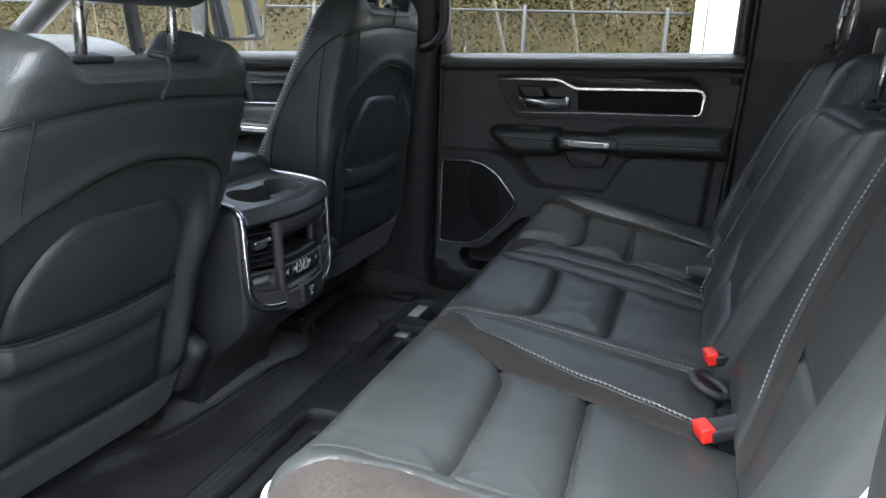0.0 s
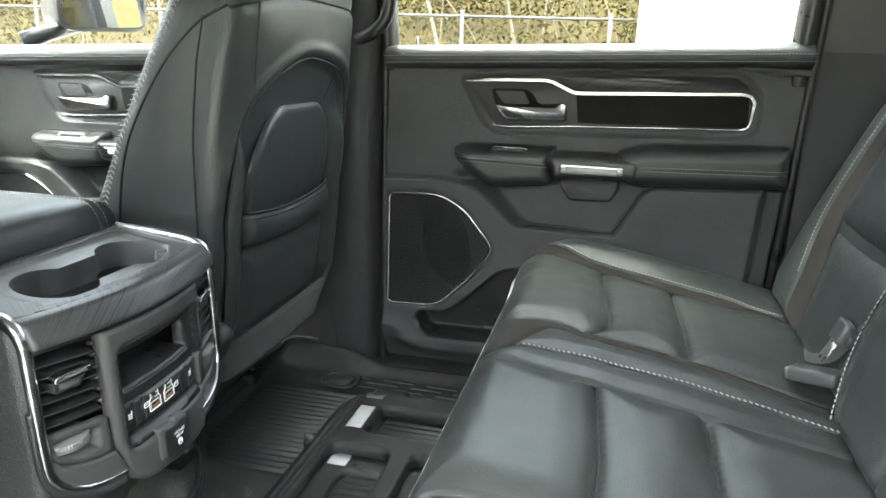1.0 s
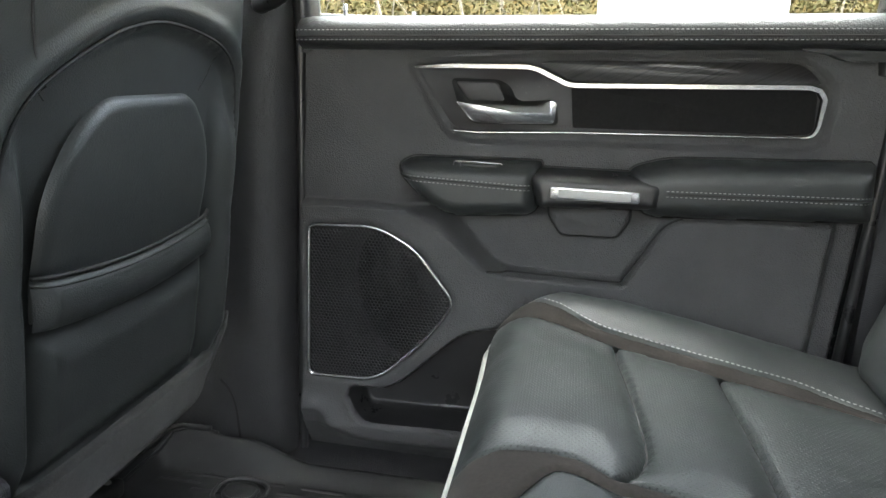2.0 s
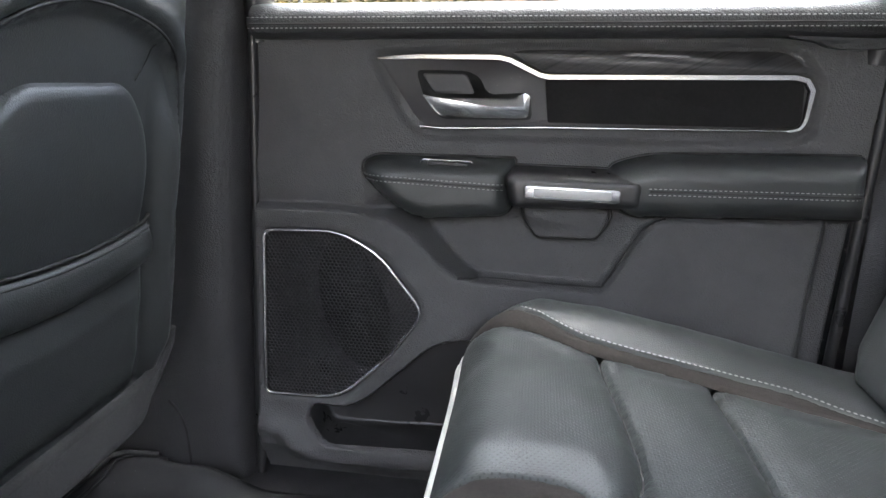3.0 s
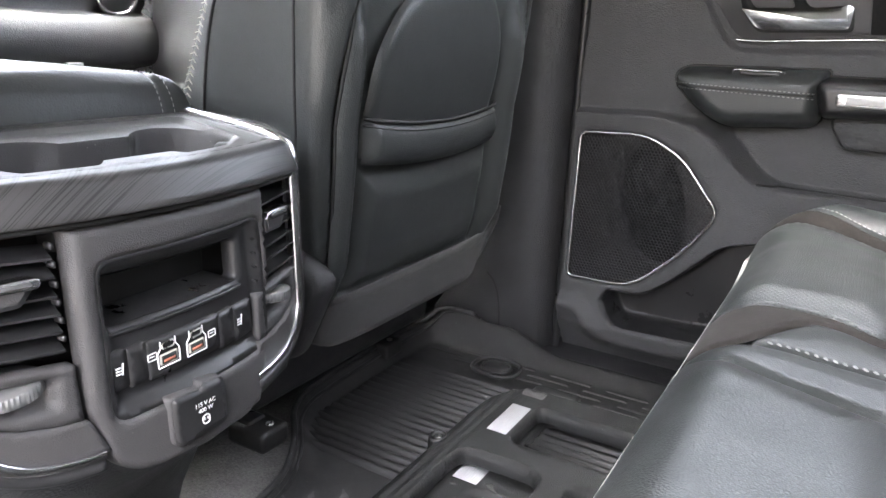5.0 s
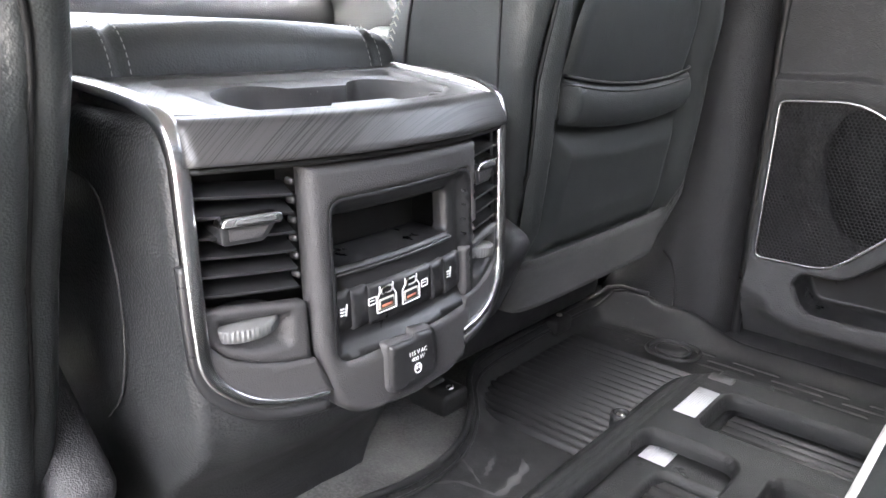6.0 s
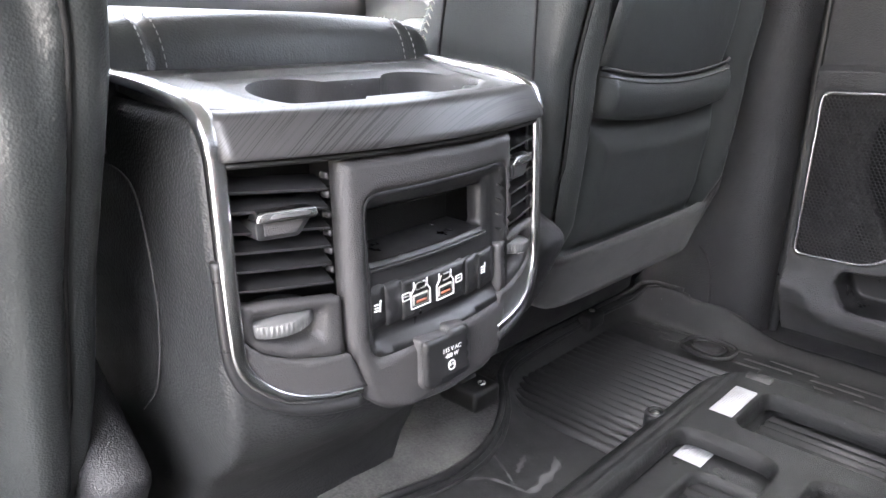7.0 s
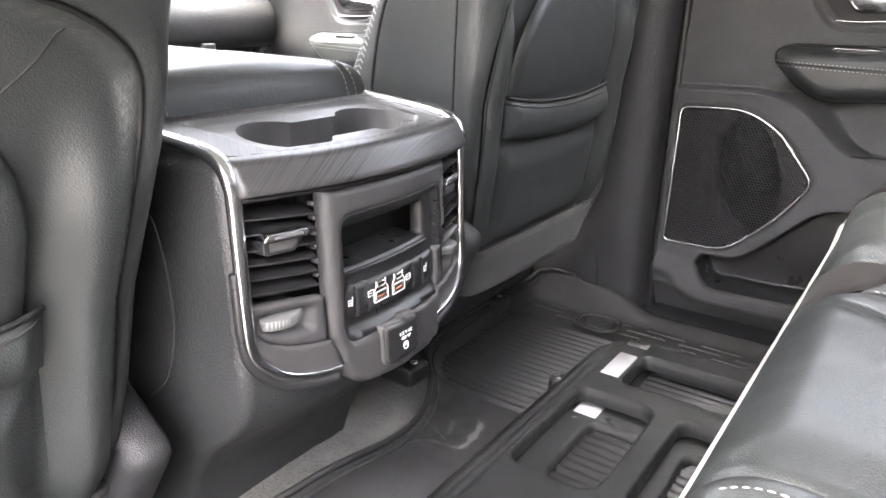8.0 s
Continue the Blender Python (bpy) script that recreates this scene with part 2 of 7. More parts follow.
def curve(points, n=40):
    """A smooth line through points, evenly spaced."""
    p = np.array(points, float)
    if len(p) == 2:
        return p[0] + (p[1] - p[0]) * np.linspace(0, 1, n)[:, None]
    e = np.vstack([2 * p[0] - p[1], p, 2 * p[-1] - p[-2]])
    out = []
    for i in range(1, len(e) - 2):
        t = np.linspace(0, 1, 24, endpoint=False)[:, None]
        a, b, c, d = e[i - 1], e[i], e[i + 1], e[i + 2]
        out.append(0.5 * (2 * b + (c - a) * t + (2 * a - 5 * b + 4 * c - d) * t ** 2 + (3 * b - a - 3 * c + d) * t ** 3))
    out = np.vstack(out + [p[-1:]])
    return resample(out, n)


def resample(line, n):
    s = np.r_[0, np.cumsum(np.linalg.norm(np.diff(line, axis=0), axis=1))]
    w = np.linspace(0, s[-1], n)
    return np.stack([np.interp(w, s, line[:, k]) for k in range(line.shape[1])], 1)


def length(line):
    return float(np.linalg.norm(np.diff(line, axis=0), axis=1).sum())


def to_line(pts, line):
    """Distance of each point from a polyline, in the plane."""
    best = np.full(len(pts), 1e9)
    for a, b in zip(line[:-1], line[1:]):
        d = b - a
        t = np.clip(((pts - a) @ d) / max(d @ d, 1e-12), 0, 1)
        best = np.minimum(best, np.linalg.norm(pts - a - t[:, None] * d, axis=1))
    return best


def inside(pts, poly):
    x, y = pts[:, 0], pts[:, 1]
    out = np.zeros(len(pts), bool)
    for (x0, y0), (x1, y1) in zip(poly, np.roll(poly, -1, axis=0)):
        hit = (y0 > y) != (y1 > y)
        out ^= hit & (x < (x1 - x0) * (y - y0) / (y1 - y0 + 1e-15) + x0)
    return out


def depth_in(pts, poly):
    """Distance from a polygon's edge, positive inside."""
    d = to_line(pts, np.vstack([poly, poly[:1]]))
    return np.where(inside(pts, np.asarray(poly)), d, -d)


def smooth01(x):
    x = np.clip(x, 0, 1)
    return x * x * (3 - 2 * x)


def fill(poly, step, holes=()):
    """Triangles that fill a polygon evenly: points and faces."""
    from mathutils import geometry
    loops = [np.asarray(poly)] + [np.asarray(h) for h in holes]
    pts, edges = [], []
    for loop in loops:
        k = len(pts)
        ring = np.vstack([loop, loop[:1]])
        dense = []
        for a, b in zip(ring[:-1], ring[1:]):
            m = max(1, int(np.ceil(np.linalg.norm(b - a) / step)))
            dense += [a + (b - a) * s / m for s in range(m)]
        pts += dense
        edges += [(k + i, k + (i + 1) % len(dense)) for i in range(len(dense))]
    lo, hi = loops[0].min(0), loops[0].max(0)
    gx, gy = np.meshgrid(np.arange(lo[0] + step / 2, hi[0], step), np.arange(lo[1] + step / 2, hi[1], step * 0.87))
    gx = gx + (np.arange(gx.shape[0]) % 2)[:, None] * step / 2
    g = np.stack([gx.ravel(), gy.ravel()], 1)
    keep = depth_in(g, loops[0]) > step * 0.45
    for h in loops[1:]:
        keep &= depth_in(g, h) < -step * 0.45
    pts = np.vstack([pts, g[keep]])
    v, _, f, _, _, _ = geometry.delaunay_2d_cdt([Vector(p) for p in pts], edges, [], 2 if holes else 1, 1e-6)
    v = np.array([tuple(p) for p in v])
    f = [tuple(t) for t in f]
    if holes:
        c = np.array([v[list(t)].mean(0) for t in f])
        ok = inside(c, loops[0])
        for h in loops[1:]:
            ok &= ~inside(c, h)
        f = [t for t, o in zip(f, ok) if o]
    return v, f


def patch(name, poly, step, place, mat, parent, label="", holes=(), skirt=None, flip=False):
    """A filled polygon laid onto the surface place(points). skirt: a vector by which its rim is drawn back to give it thickness."""
    v, f = fill(poly, step, holes)
    p = place(v)
    if skirt is not None:
        n = len(p)
        count = {}
        for t in f:
            for i in range(len(t)):
                a, b = t[i], t[(i + 1) % len(t)]
                count[(a, b)] = 1
        rim = [(a, b) for a, b in count if (b, a) not in count]
        p = np.vstack([p, p + np.array(skirt)])
        f = f + [(b, a, a + n, b + n) for a, b in rim]
    if flip:
        f = [tuple(reversed(t)) for t in f]
    return raw(name, p, f, mat, parent, label)


def sweep(path, profile, up=(0, 0, 1), closed=False, caps=True, ring=True, scale=None):
    """A profile carried along a path: verts and faces. The profile's first axis lies across (path x up), its second along up."""
    path, profile = np.asarray(path, float), np.asarray(profile, float)
    n, m = len(path), len(profile)
    t = np.roll(path, -1, 0) - np.roll(path, 1, 0) if closed else np.gradient(path, axis=0)
    t /= np.linalg.norm(t, axis=1)[:, None] + 1e-12
    ups = np.broadcast_to(np.asarray(up, float), path.shape)
    a = np.cross(t, ups)
    a /= np.linalg.norm(a, axis=1)[:, None] + 1e-12
    b = np.cross(a, t)
    sc = np.ones(n) if scale is None else np.asarray(scale)
    v = (path[:, None] + sc[:, None, None] * (profile[None, :, :1] * a[:, None] + profile[None, :, 1:] * b[:, None])).reshape(-1, 3)
    f = []
    for i in range(n if closed else n - 1):
        j = (i + 1) % n
        for k in range(m if ring else m - 1):
            l = (k + 1) % m
            f.append((i * m + k, i * m + l, j * m + l, j * m + k))
    if caps and ring and not closed:
        f += [tuple(range(m - 1, -1, -1)), tuple((n - 1) * m + k for k in range(m))]
    return v, f


def circle(r, n=10, squash=1.0):
    a = np.linspace(0, 2 * math.pi, n, endpoint=False)
    return np.stack([r * np.cos(a), squash * r * np.sin(a)], 1)


def tube(name, path, r, mat, parent, label="", n=10, closed=False, up=(0, 0, 1), squash=1.0, scale=None):
    v, f = sweep(path, circle(r, n, squash), up, closed, scale=scale)
    return raw(name, v, f, mat, parent, label)


def strip(name, path, w, h, mat, parent, label="", up=(0, 0, 1), closed=False, bevel=0.3):
    """A flat bar with bevelled edges, w wide across and h high along up."""
    e = bevel * min(w, h)
    prof = [(-w / 2, -h / 2), (w / 2, -h / 2), (w / 2, h / 2 - e), (w / 2 - e, h / 2), (-w / 2 + e, h / 2), (-w / 2, h / 2 - e)]
    v, f = sweep(path, prof, up, closed)
    return sharp(raw(name, v, f, mat, parent, label), 50)


def stitches(name, path, normal, mat, parent, pitch=0.0052, long=0.0036, thick=0.0011, label="", slant=0.0):
    """A row of separate raised threads along a path, as one part."""
    n = max(3, int(length(path) / pitch))
    c = resample(np.asarray(path), n)
    t = np.gradient(c, axis=0)
    t /= np.linalg.norm(t, axis=1)[:, None]
    up = np.broadcast_to(np.asarray(normal, float), c.shape)
    side = np.cross(t, up)
    side /= np.linalg.norm(side, axis=1)[:, None]
    t = t + slant * side
    t /= np.linalg.norm(t, axis=1)[:, None]
    verts, faces = [], []
    for i in range(n):
        k = len(verts)
        for s, hgt, wid in ((-0.5, 0.0, 0.5), (-0.2, 0.8, 1.0), (0.2, 0.8, 1.0), (0.5, 0.0, 0.5)):
            for q, g in ((-1, -0.3), (0, 1.0), (1, -0.3)):
                verts.append(c[i] + t[i] * s * long + side[i] * q * wid * thick * 0.6 + up[i] * (g * thick * (0.3 + 0.7 * hgt)))
        for r in range(3):
            for q in range(2):
                a = k + r * 3 + q
                faces.append((a, a + 1, a + 4, a + 3))
    ob = raw(name, verts, faces, mat, parent, label)
    return ob


def prism(poly, at, d0, d1, bevel=0.002, seg=2):
    """A polygon drawn out from d0 to d1; at(u, v, d) gives the place. The d1 rim is bevelled."""
    bm = bmesh.new()
    a = [bm.verts.new(at(u, v, d0)) for u, v in poly]
    b = [bm.verts.new(at(u, v, d1)) for u, v in poly]
    n = len(a)
    bm.faces.new(a)
    top = bm.faces.new(b)
    for i in range(n):
        bm.faces.new((a[i], a[(i + 1) % n], b[(i + 1) % n], b[i]))
    if bevel > 0:
        bmesh.ops.bevel(bm, geom=list(top.edges), offset=bevel, segments=seg, profile=0.6, affect="EDGES", clamp_overlap=True)
    return bm


def xz(u, v, d):
    return (u, d, v)


def yz(u, v, d):
    return (d, u, v)


def xy(u, v, d):
    return (u, v, d)


def arch_rect(x0, x1, z0, z1, r, n=5):
    return fillet([(x0, z0), (x1, z0), (x1, z1), (x0, z1)], r, n)


def wavy(v, amount, scale):
    return np.array([noise.noise(Vector((p[0] * scale, p[1] * scale, 3.1))) for p in v]) * amount


# ---- the truck's cab: shell ----
def slab(name, c, size, mat, label, category="wall", bevel=0.01):
    ob = part(name, rbox(c, size, bevel), mat, None)
    return tagged(ob, label, category, kind="structure")


def carpet_z(p):
    x, y = p[:, 0], p[:, 1]
    hump = 0.05 * np.exp(-(y / 0.15) ** 2) * smooth01((0.10 - x) / 0.14)
    return hump


def build_floor():
    poly = np.array([(-1.35, -0.82), (1.1, -0.82), (1.1, 0.82), (-1.35, 0.82)])
    ob = patch("floor", poly, 0.025, lambda v: np.column_stack([v, carpet_z(v) - 0.012 + wavy(v, 0.0015, 40)]), CARPET, None, skirt=(0, 0, -0.05))
    tagged(ob, "dark grey cut-pile carpet on the cab floor", "floor", kind="structure")


MAT_EDGE = curve([(-0.185, -0.76), (-0.195, -0.42), (-0.17, -0.33), (-0.11, -0.17), (-0.06, -0.05), (-0.045, 0.06), (-0.068, 0.18), (-0.11, 0.275), (-0.160, 0.335), (-0.185, 0.42), (-0.19, 0.64), (-0.186, 0.698), (-0.165, 0.732), (-0.10, 0.742)], 70)


def mat_z(v):
    x, y = v[:, 0], v[:, 1]
    z = carpet_z(v) + 0.002
    edge = to_line(v, MAT_EDGE)
    lip = 0.024 * (1 - smooth01(edge / 0.035)) * smooth01((np.abs(y) - 0.24) / 0.08) + 0.004 * (1 - smooth01(edge / 0.01))
    side = (0.012 + 0.030 * smooth01((0.07 - x) / 0.11)) * smooth01((np.abs(y) - 0.694) / 0.045)
    z = z + np.hypot(lip, side)
    return z + wavy(v, 0.002, 14)


def build_mat():
    root = thing("floor_mat", "black rubber all-weather floor mat with ridges and dusty scuffs", "floor mat")
    poly = np.vstack([MAT_EDGE, [(0.45, 0.742), (0.45, -0.76)]])
    patch("mat_sheet", poly, 0.0055, lambda v: np.column_stack([v, mat_z(v)]), RUBBER, root, skirt=(0, 0, -0.006))
    line = MAT_EDGE[8:]
    tube("rolled_edge", np.column_stack([line, mat_z(line) + 0.002]), 0.0045, RUBBER, root, n=8)
    line = line + np.array([0.0115, 0])
    tube("rolled_edge", np.column_stack([line, mat_z(line)]), 0.0028, RUBBER, root, n=8)
    # long ridges, then broken tread blocks towards the sill
    def bar(ln, w, h):
        prof = [(-w / 2, 0.0), (-w * 0.36, h * 0.8), (-w * 0.12, h), (w * 0.2, h * 0.7), (w / 2, 0.0)]
        n = len(prof)
        v = [(x, q[0], q[1] * k) for x, k in ((0, 0.2), (0.006, 1), (ln - 0.006, 1), (ln, 0.2)) for q in prof]
        f = [(i * n + k, i * n + k + 1, (i + 1) * n + k + 1, (i + 1) * n + k) for i in range(3) for k in range(n - 1)]
        me = bpy.data.meshes.new("ridge")
        me.from_pydata(v, [], f)
        me.materials.append(RUBBER)
        me.shade_smooth()
        return me
    long_bar, short_bar = bar(0.235, 0.0115, 0.0095), bar(0.070, 0.0095, 0.0022)
    for s in (1,):
        for k in range(18):
            ob = new("ridge", long_bar)
            y = s * (0.312 + 0.0165 * k)
            ob.matrix_basis = pose(-0.158 + 0.03 * max(0, 1 - k / 4), y, float(mat_z(np.array([(-0.05, y)]))[0]))
            ob.parent = root
        # the same ridges go on under the load-floor frame
        for k in range(22):
            ob = new("ridge", long_bar)
            y = 0.172 + 0.0165 * k
            ob.matrix_basis = pose(0.104, y, float(mat_z(np.array([(0.2, y)]))[0]))
            ob.parent = root
        for k in range(7):
            for j in range(6):
                x, y = -0.150 + 0.094 * j + 0.03 * (k % 3), s * (0.6145 + 0.0195 * k)
                if (k < 2 and j < 2) or y > 0.70:
                    continue
                ob = new("tread_block", short_bar)
                ob.matrix_basis = pose(x, y, float(mat_z(np.array([(x + 0.03, y)]))[0]))
                ob.parent = root
    # anchor boss with its raised ring
    c = np.array([-0.010, 0.652])
    a = np.linspace(0, 2 * math.pi, 40, endpoint=False)
    ring = np.column_stack([c[0] + 0.038 * np.sign(np.cos(a)) * np.abs(np.cos(a)) ** 0.8, c[1] + 0.033 * np.sign(np.sin(a)) * np.abs(np.sin(a)) ** 0.7, np.full(40, 0.010)])
    tube("anchor_ring", ring, 0.0035, RUBBER, root, n=8, closed=True)
    inner = ring.copy()
    inner[:, :2] = c + (inner[:, :2] - c) * 0.62
    tube("anchor_disc_rim", inner, 0.003, RUBBER, root, n=8, closed=True)
    part("anchor_disc", prism(inner[:, :2] * 1.0, xy, 0.0, 0.0115, 0.001), RUBBER, root)
    # pale smears of dried dust
    smear, nt, p = material("dried_dust", (0.075, 0.075, 0.075), 0.8)
    for line, wide in (([(-0.039, 0.124), (-0.030, 0.152), (-0.010, 0.164), (0.008, 0.171)], 1.0), ([(0.008, 0.171), (0.010, 0.186), (0.006, 0.203), (-0.002, 0.239), (-0.016, 0.256)], 1.8), ([(-0.072, 0.205), (-0.048, 0.193), (-0.013, 0.173)], 0.6), ([(-0.021, 0.192), (-0.030, 0.211), (-0.039, 0.230)], 1.2), ([(0.02, 0.36), (-0.03, 0.352), (-0.09, 0.348)], 0.35)):
        c2 = curve(line, 40)
        w = wide * (0.0016 + 0.0022 * np.sin(np.arange(40) * 0.23 + line[0][0] * 90) ** 2) * np.sin(np.linspace(0.15, 2.95, 40)) ** 0.5
        t = np.gradient(c2, axis=0)
        nrm = np.column_stack([-t[:, 1], t[:, 0]]) / (np.linalg.norm(t, axis=1)[:, None] + 1e-9)
        poly2 = np.vstack([c2 + nrm * w[:, None], (c2 - nrm * w[:, None])[::-1]])
        n = 40
        v = np.column_stack([poly2, mat_z(poly2) + 0.0012])
        f = [(i, i + 1, 2 * n - 2 - i, 2 * n - 1 - i) for i in range(n - 1)]
        raw("dust_smear", v, f, smear, root, "pale dried smear")


def pillar(name, section, z0, z1, mat, label, category="pillar", lean=0.0, steps=24, sway=None):
    """An upright trim with one plan section, leaning inwards towards the roof."""
    sec = np.array(section, float)
    zs = np.linspace(z0, z1, steps)
    v, f, m = [], [], len(sec)
    for z in zs:
        off = np.array([0.0, -lean * max(0.0, z - 0.7)])
        s = sec.copy() if sway is None else sway(sec.copy(), z)
        v += [(*(q + off), z) for q in s]
    for i in range(steps - 1):
        for k in range(m):
            l = (k + 1) % m
            f.append((i * m + k, i * m + l, (i + 1) * m + l, (i + 1) * m + k))
    f += [tuple(range(m - 1, -1, -1)), tuple((steps - 1) * m + k for k in range(m))]
    ob = raw(name, v, f, mat, None)
    sharp(ob, 40)
    return tagged(ob, label, category, kind="structure")


def build_shell():
    for s, side in ((1, "far"), (-1, "near")):
        sec = curve([(-0.15, 0.86), (-0.135, 0.805), (-0.09, 0.772), (-0.035, 0.762), (0.004, 0.772), (0.0225, 0.80), (0.024, 0.86)], 22)

        def sway(q, z):
            q[:, 0] -= 0.09 * smooth01((0.16 - z) / 0.16) * smooth01((0.0 - q[:, 0]) / 0.05)
            q[:, 1] *= s
            return q
        post = pillar("b_pillar", sec, -0.03, 1.14, PILLAR, "black grained plastic trim on the pillar between the doors", lean=0.22 * s, sway=sway)
        if s > 0:
            tube("trim_seam", curve([(-0.094, 0.766, 0.128), (-0.078, 0.764, 0.113), (-0.067, 0.763, 0.085), (-0.062, 0.763, 0.030)], 24), 0.0022, DARK, post, n=6, up=(0, 1, 0))
        sec2 = np.array([(0.838, 0.86), (0.838, 0.812), (0.85, 0.803), (1.10, 0.79), (1.10, 0.86)])
        sec2[:, 1] *= s
        pillar("c_pillar_lower", sec2, 0.0, 0.699, PLASTIC, "black plastic lower trim behind the rear door", steps=3)
        pillar("c_pillar_upper", sec2 + np.array([0, 0.003 * s]), 0.6985, 1.14, PLASTIC_GREY, "dark upper pillar trim beside the rear window", lean=0.22 * s, steps=6)
        slab("wall_sill", (-0.1, 0.803 * s, -0.035), (2.4, 0.114, 0.08), PLASTIC, "black plastic door sill trim", "sill")
        slab("wall_body", (0.0, 0.93 * s, -0.2), (3.2, 0.1, 0.5), BODY_PAINT, "dark painted lower body side of the truck", "body side")
        # front quarter and windscreen pillar
        a = curve([(-1.5, 0.80 * s, 0.70), (-1.15, 0.77 * s, 0.93), (-0.85, 0.70 * s, 1.12)], 16)
        v, f = sweep(a, circle(0.045, 12, 0.8))
        tagged(raw("a_pillar", v, f, PLASTIC_GREY, None), "dark windscreen pillar trim", "pillar", kind="structure")
        slab("roof_rail", (0.05, 0.71 * s, 1.12), (2.0, 0.10, 0.06), HEADLINER, "grey fabric roof rail above the doors", "roof rail", 0.02)
    # Unseen driver side, closed by a plain wall to keep side light out.
    slab("wall_near_front", (-0.73, -0.85, 0.30), (1.3, 0.06, 0.76), VINYL, "unseen plain black wall for the closed driver door, blocking side light", "door")
    slab("wall_door_core", (-0.15, 0.885, 0.27), (2.6, 0.05, 0.74), BODY_PAINT, "dark painted outer door skins", "body side")
    slab("ceiling", (0.1, 0, 1.175), (2.0, 1.5, 0.06), HEADLINER, "grey fabric headliner", "ceiling", 0.02)
    slab("wall_rear", (1.14, 0, 0.405), (0.06, 1.7, 0.83), FELT, "dark felt rear wall of the cab", "wall")
    slab("wall_firewall", (-1.55, 0, 0.2), (0.08, 1.7, 0.9), FELT, "dark bulkhead under the dashboard", "wall")
    for nm, c, sz in (("rear_window_bar", (1.13, 0, 1.10), (0.06, 1.5, 0.10)),):
        slab(nm, c, sz, PLASTIC_GREY, "dark trim above the rear window", "trim")
    # panes
    for nm, pts, lab in (
        # Unseen rear glass, made dark so little light comes in from behind.
        ("window_rear", [(1.12, -0.72, 0.815), (1.12, 0.72, 0.815), (1.07, 0.66, 1.06), (1.07, -0.66, 1.06)], "unseen dark privacy glass in the rear window, holding back light"),
        # Unseen pane, added to cut the light on the front door.
        ("window_near", [(-1.02, -0.84, 0.66), (-1.02, -0.75, 1.10), (-0.16, -0.75, 1.10), (-0.16, -0.84, 0.66)], "unseen tinted side window above the driver door, added to dim the front"),
        ("windscreen", [(-1.52, -0.76, 0.70), (-1.52, 0.76, 0.70), (-0.88, 0.66, 1.13), (-0.88, -0.66, 1.13)], "clear windscreen")):
        p = np.array(pts)
        n = np.cross(p[1] - p[0], p[2] - p[0])
        n = n / np.linalg.norm(n) * 0.004
        v = np.vstack([p, p + n])
        f = [(0, 1, 2, 3), (7, 6, 5, 4), (0, 4, 5, 1), (1, 5, 6, 2), (2, 6, 7, 3), (3, 7, 4, 0)]
        ob = raw(nm, v, f, {"windscreen": GLASS, "window_near": TINTED, "window_rear": PRIVACY}[nm], None, smooth=False)
        tagged(ob, lab, "window", kind="structure")


def side_window(x0, x1, label, glass):
    """Glass with its dark frame above a door."""
    root = tagged(new("window_1"), label, "window", kind="structure")
    b0, b1 = 0.662 + 0.036 * (x0 - 0.05), 0.662 + 0.036 * (x1 - 0.05)
    v = np.array([(x0 - 0.02, 0.842, b0 - 0.06), (x1 + 0.03, 0.842, b1 - 0.06), (x1 + 0.03, 0.755, 1.10), (x0 - 0.02, 0.755, 1.10)])
    v = np.vstack([v, v + np.array([0, 0.004, 0.001])])
    pane = raw("pane", v, [(3, 2, 1, 0), (4, 5, 6, 7), (0, 1, 5, 4), (1, 2, 6, 5), (2, 3, 7, 6), (3, 0, 4, 7)], glass, root, smooth=False)
    pane.visible_shadow = False
    for x, w in ((x0 - 0.012, 0.026), (x1 + 0.018, 0.036)):
        path = np.array([(x, 0.825, b0 - 0.02), (x, 0.735, 1.12)])
        strip("window_frame", resample(path, 6), w, 0.05, PLASTIC_SMOOTH, root, up=(0, -1, 0))
    path = np.array([(x0 - 0.02, 0.742, 1.09), (x1 + 0.03, 0.742, 1.09)])
    strip("window_frame", resample(path, 6), 0.05, 0.05, PLASTIC_SMOOTH, root, up=(0, -1, 0))
    # dark filler in the lower rear corner
    tri = curve([(x1 - 0.06, b1 - 0.012), (x1 - 0.03, b1 + 0.0), (x1 + 0.004, b1 + 0.022)], 10)
    poly = np.vstack([tri, [(x1 + 0.02, b1 - 0.012)]])
    part("corner_filler", prism(poly, xz, 0.838, 0.815, 0.001), PLASTIC_SMOOTH, root)
    return root


# ---- rear door trim ----
def slope(x, z):
    return z + 0.036 * (x - 0.05)


TRIM = fillet([(0.192, 0.628), (0.37, 0.643), (0.705, 0.655), (0.732, 0.643), (0.756, 0.615), (0.752, 0.552), (0.728, 0.540), (0.252, 0.527)], [0.012, 0.02, 0.03, 0.02, 0.02, 0.02, 0.02, 0.03])
LOWER = np.vstack([curve([(0.02, 0.421), (0.15, 0.4235), (0.20, 0.418), (0.232, 0.404), (0.268, 0.374), (0.300, 0.345), (0.318, 0.337)], 26), curve([(0.34, 0.336), (0.50, 0.335), (0.516, 0.343), (0.552, 0.408), (0.566, 0.426), (0.585, 0.436)], 24), [(0.9, 0.448), (0.9, -0.05), (0.02, -0.05)]])
BIN = fillet([(0.104, 0.112), (0.115, 0.134), (0.172, 0.135), (0.200, 0.155), (0.287, 0.240), (0.40, 0.262), (0.60, 0.25), (0.60, 0.08), (0.285, 0.073), (0.125, 0.068)], 0.02)
SPEAKER = fillet([(0.047, 0.388), (0.155, 0.393), (0.211, 0.362), (0.275, 0.284), (0.228, 0.217), (0.157, 0.147), (0.046, 0.145)], [0.012, 0.03, 0.02, 0.022, 0.02, 0.03, 0.012])


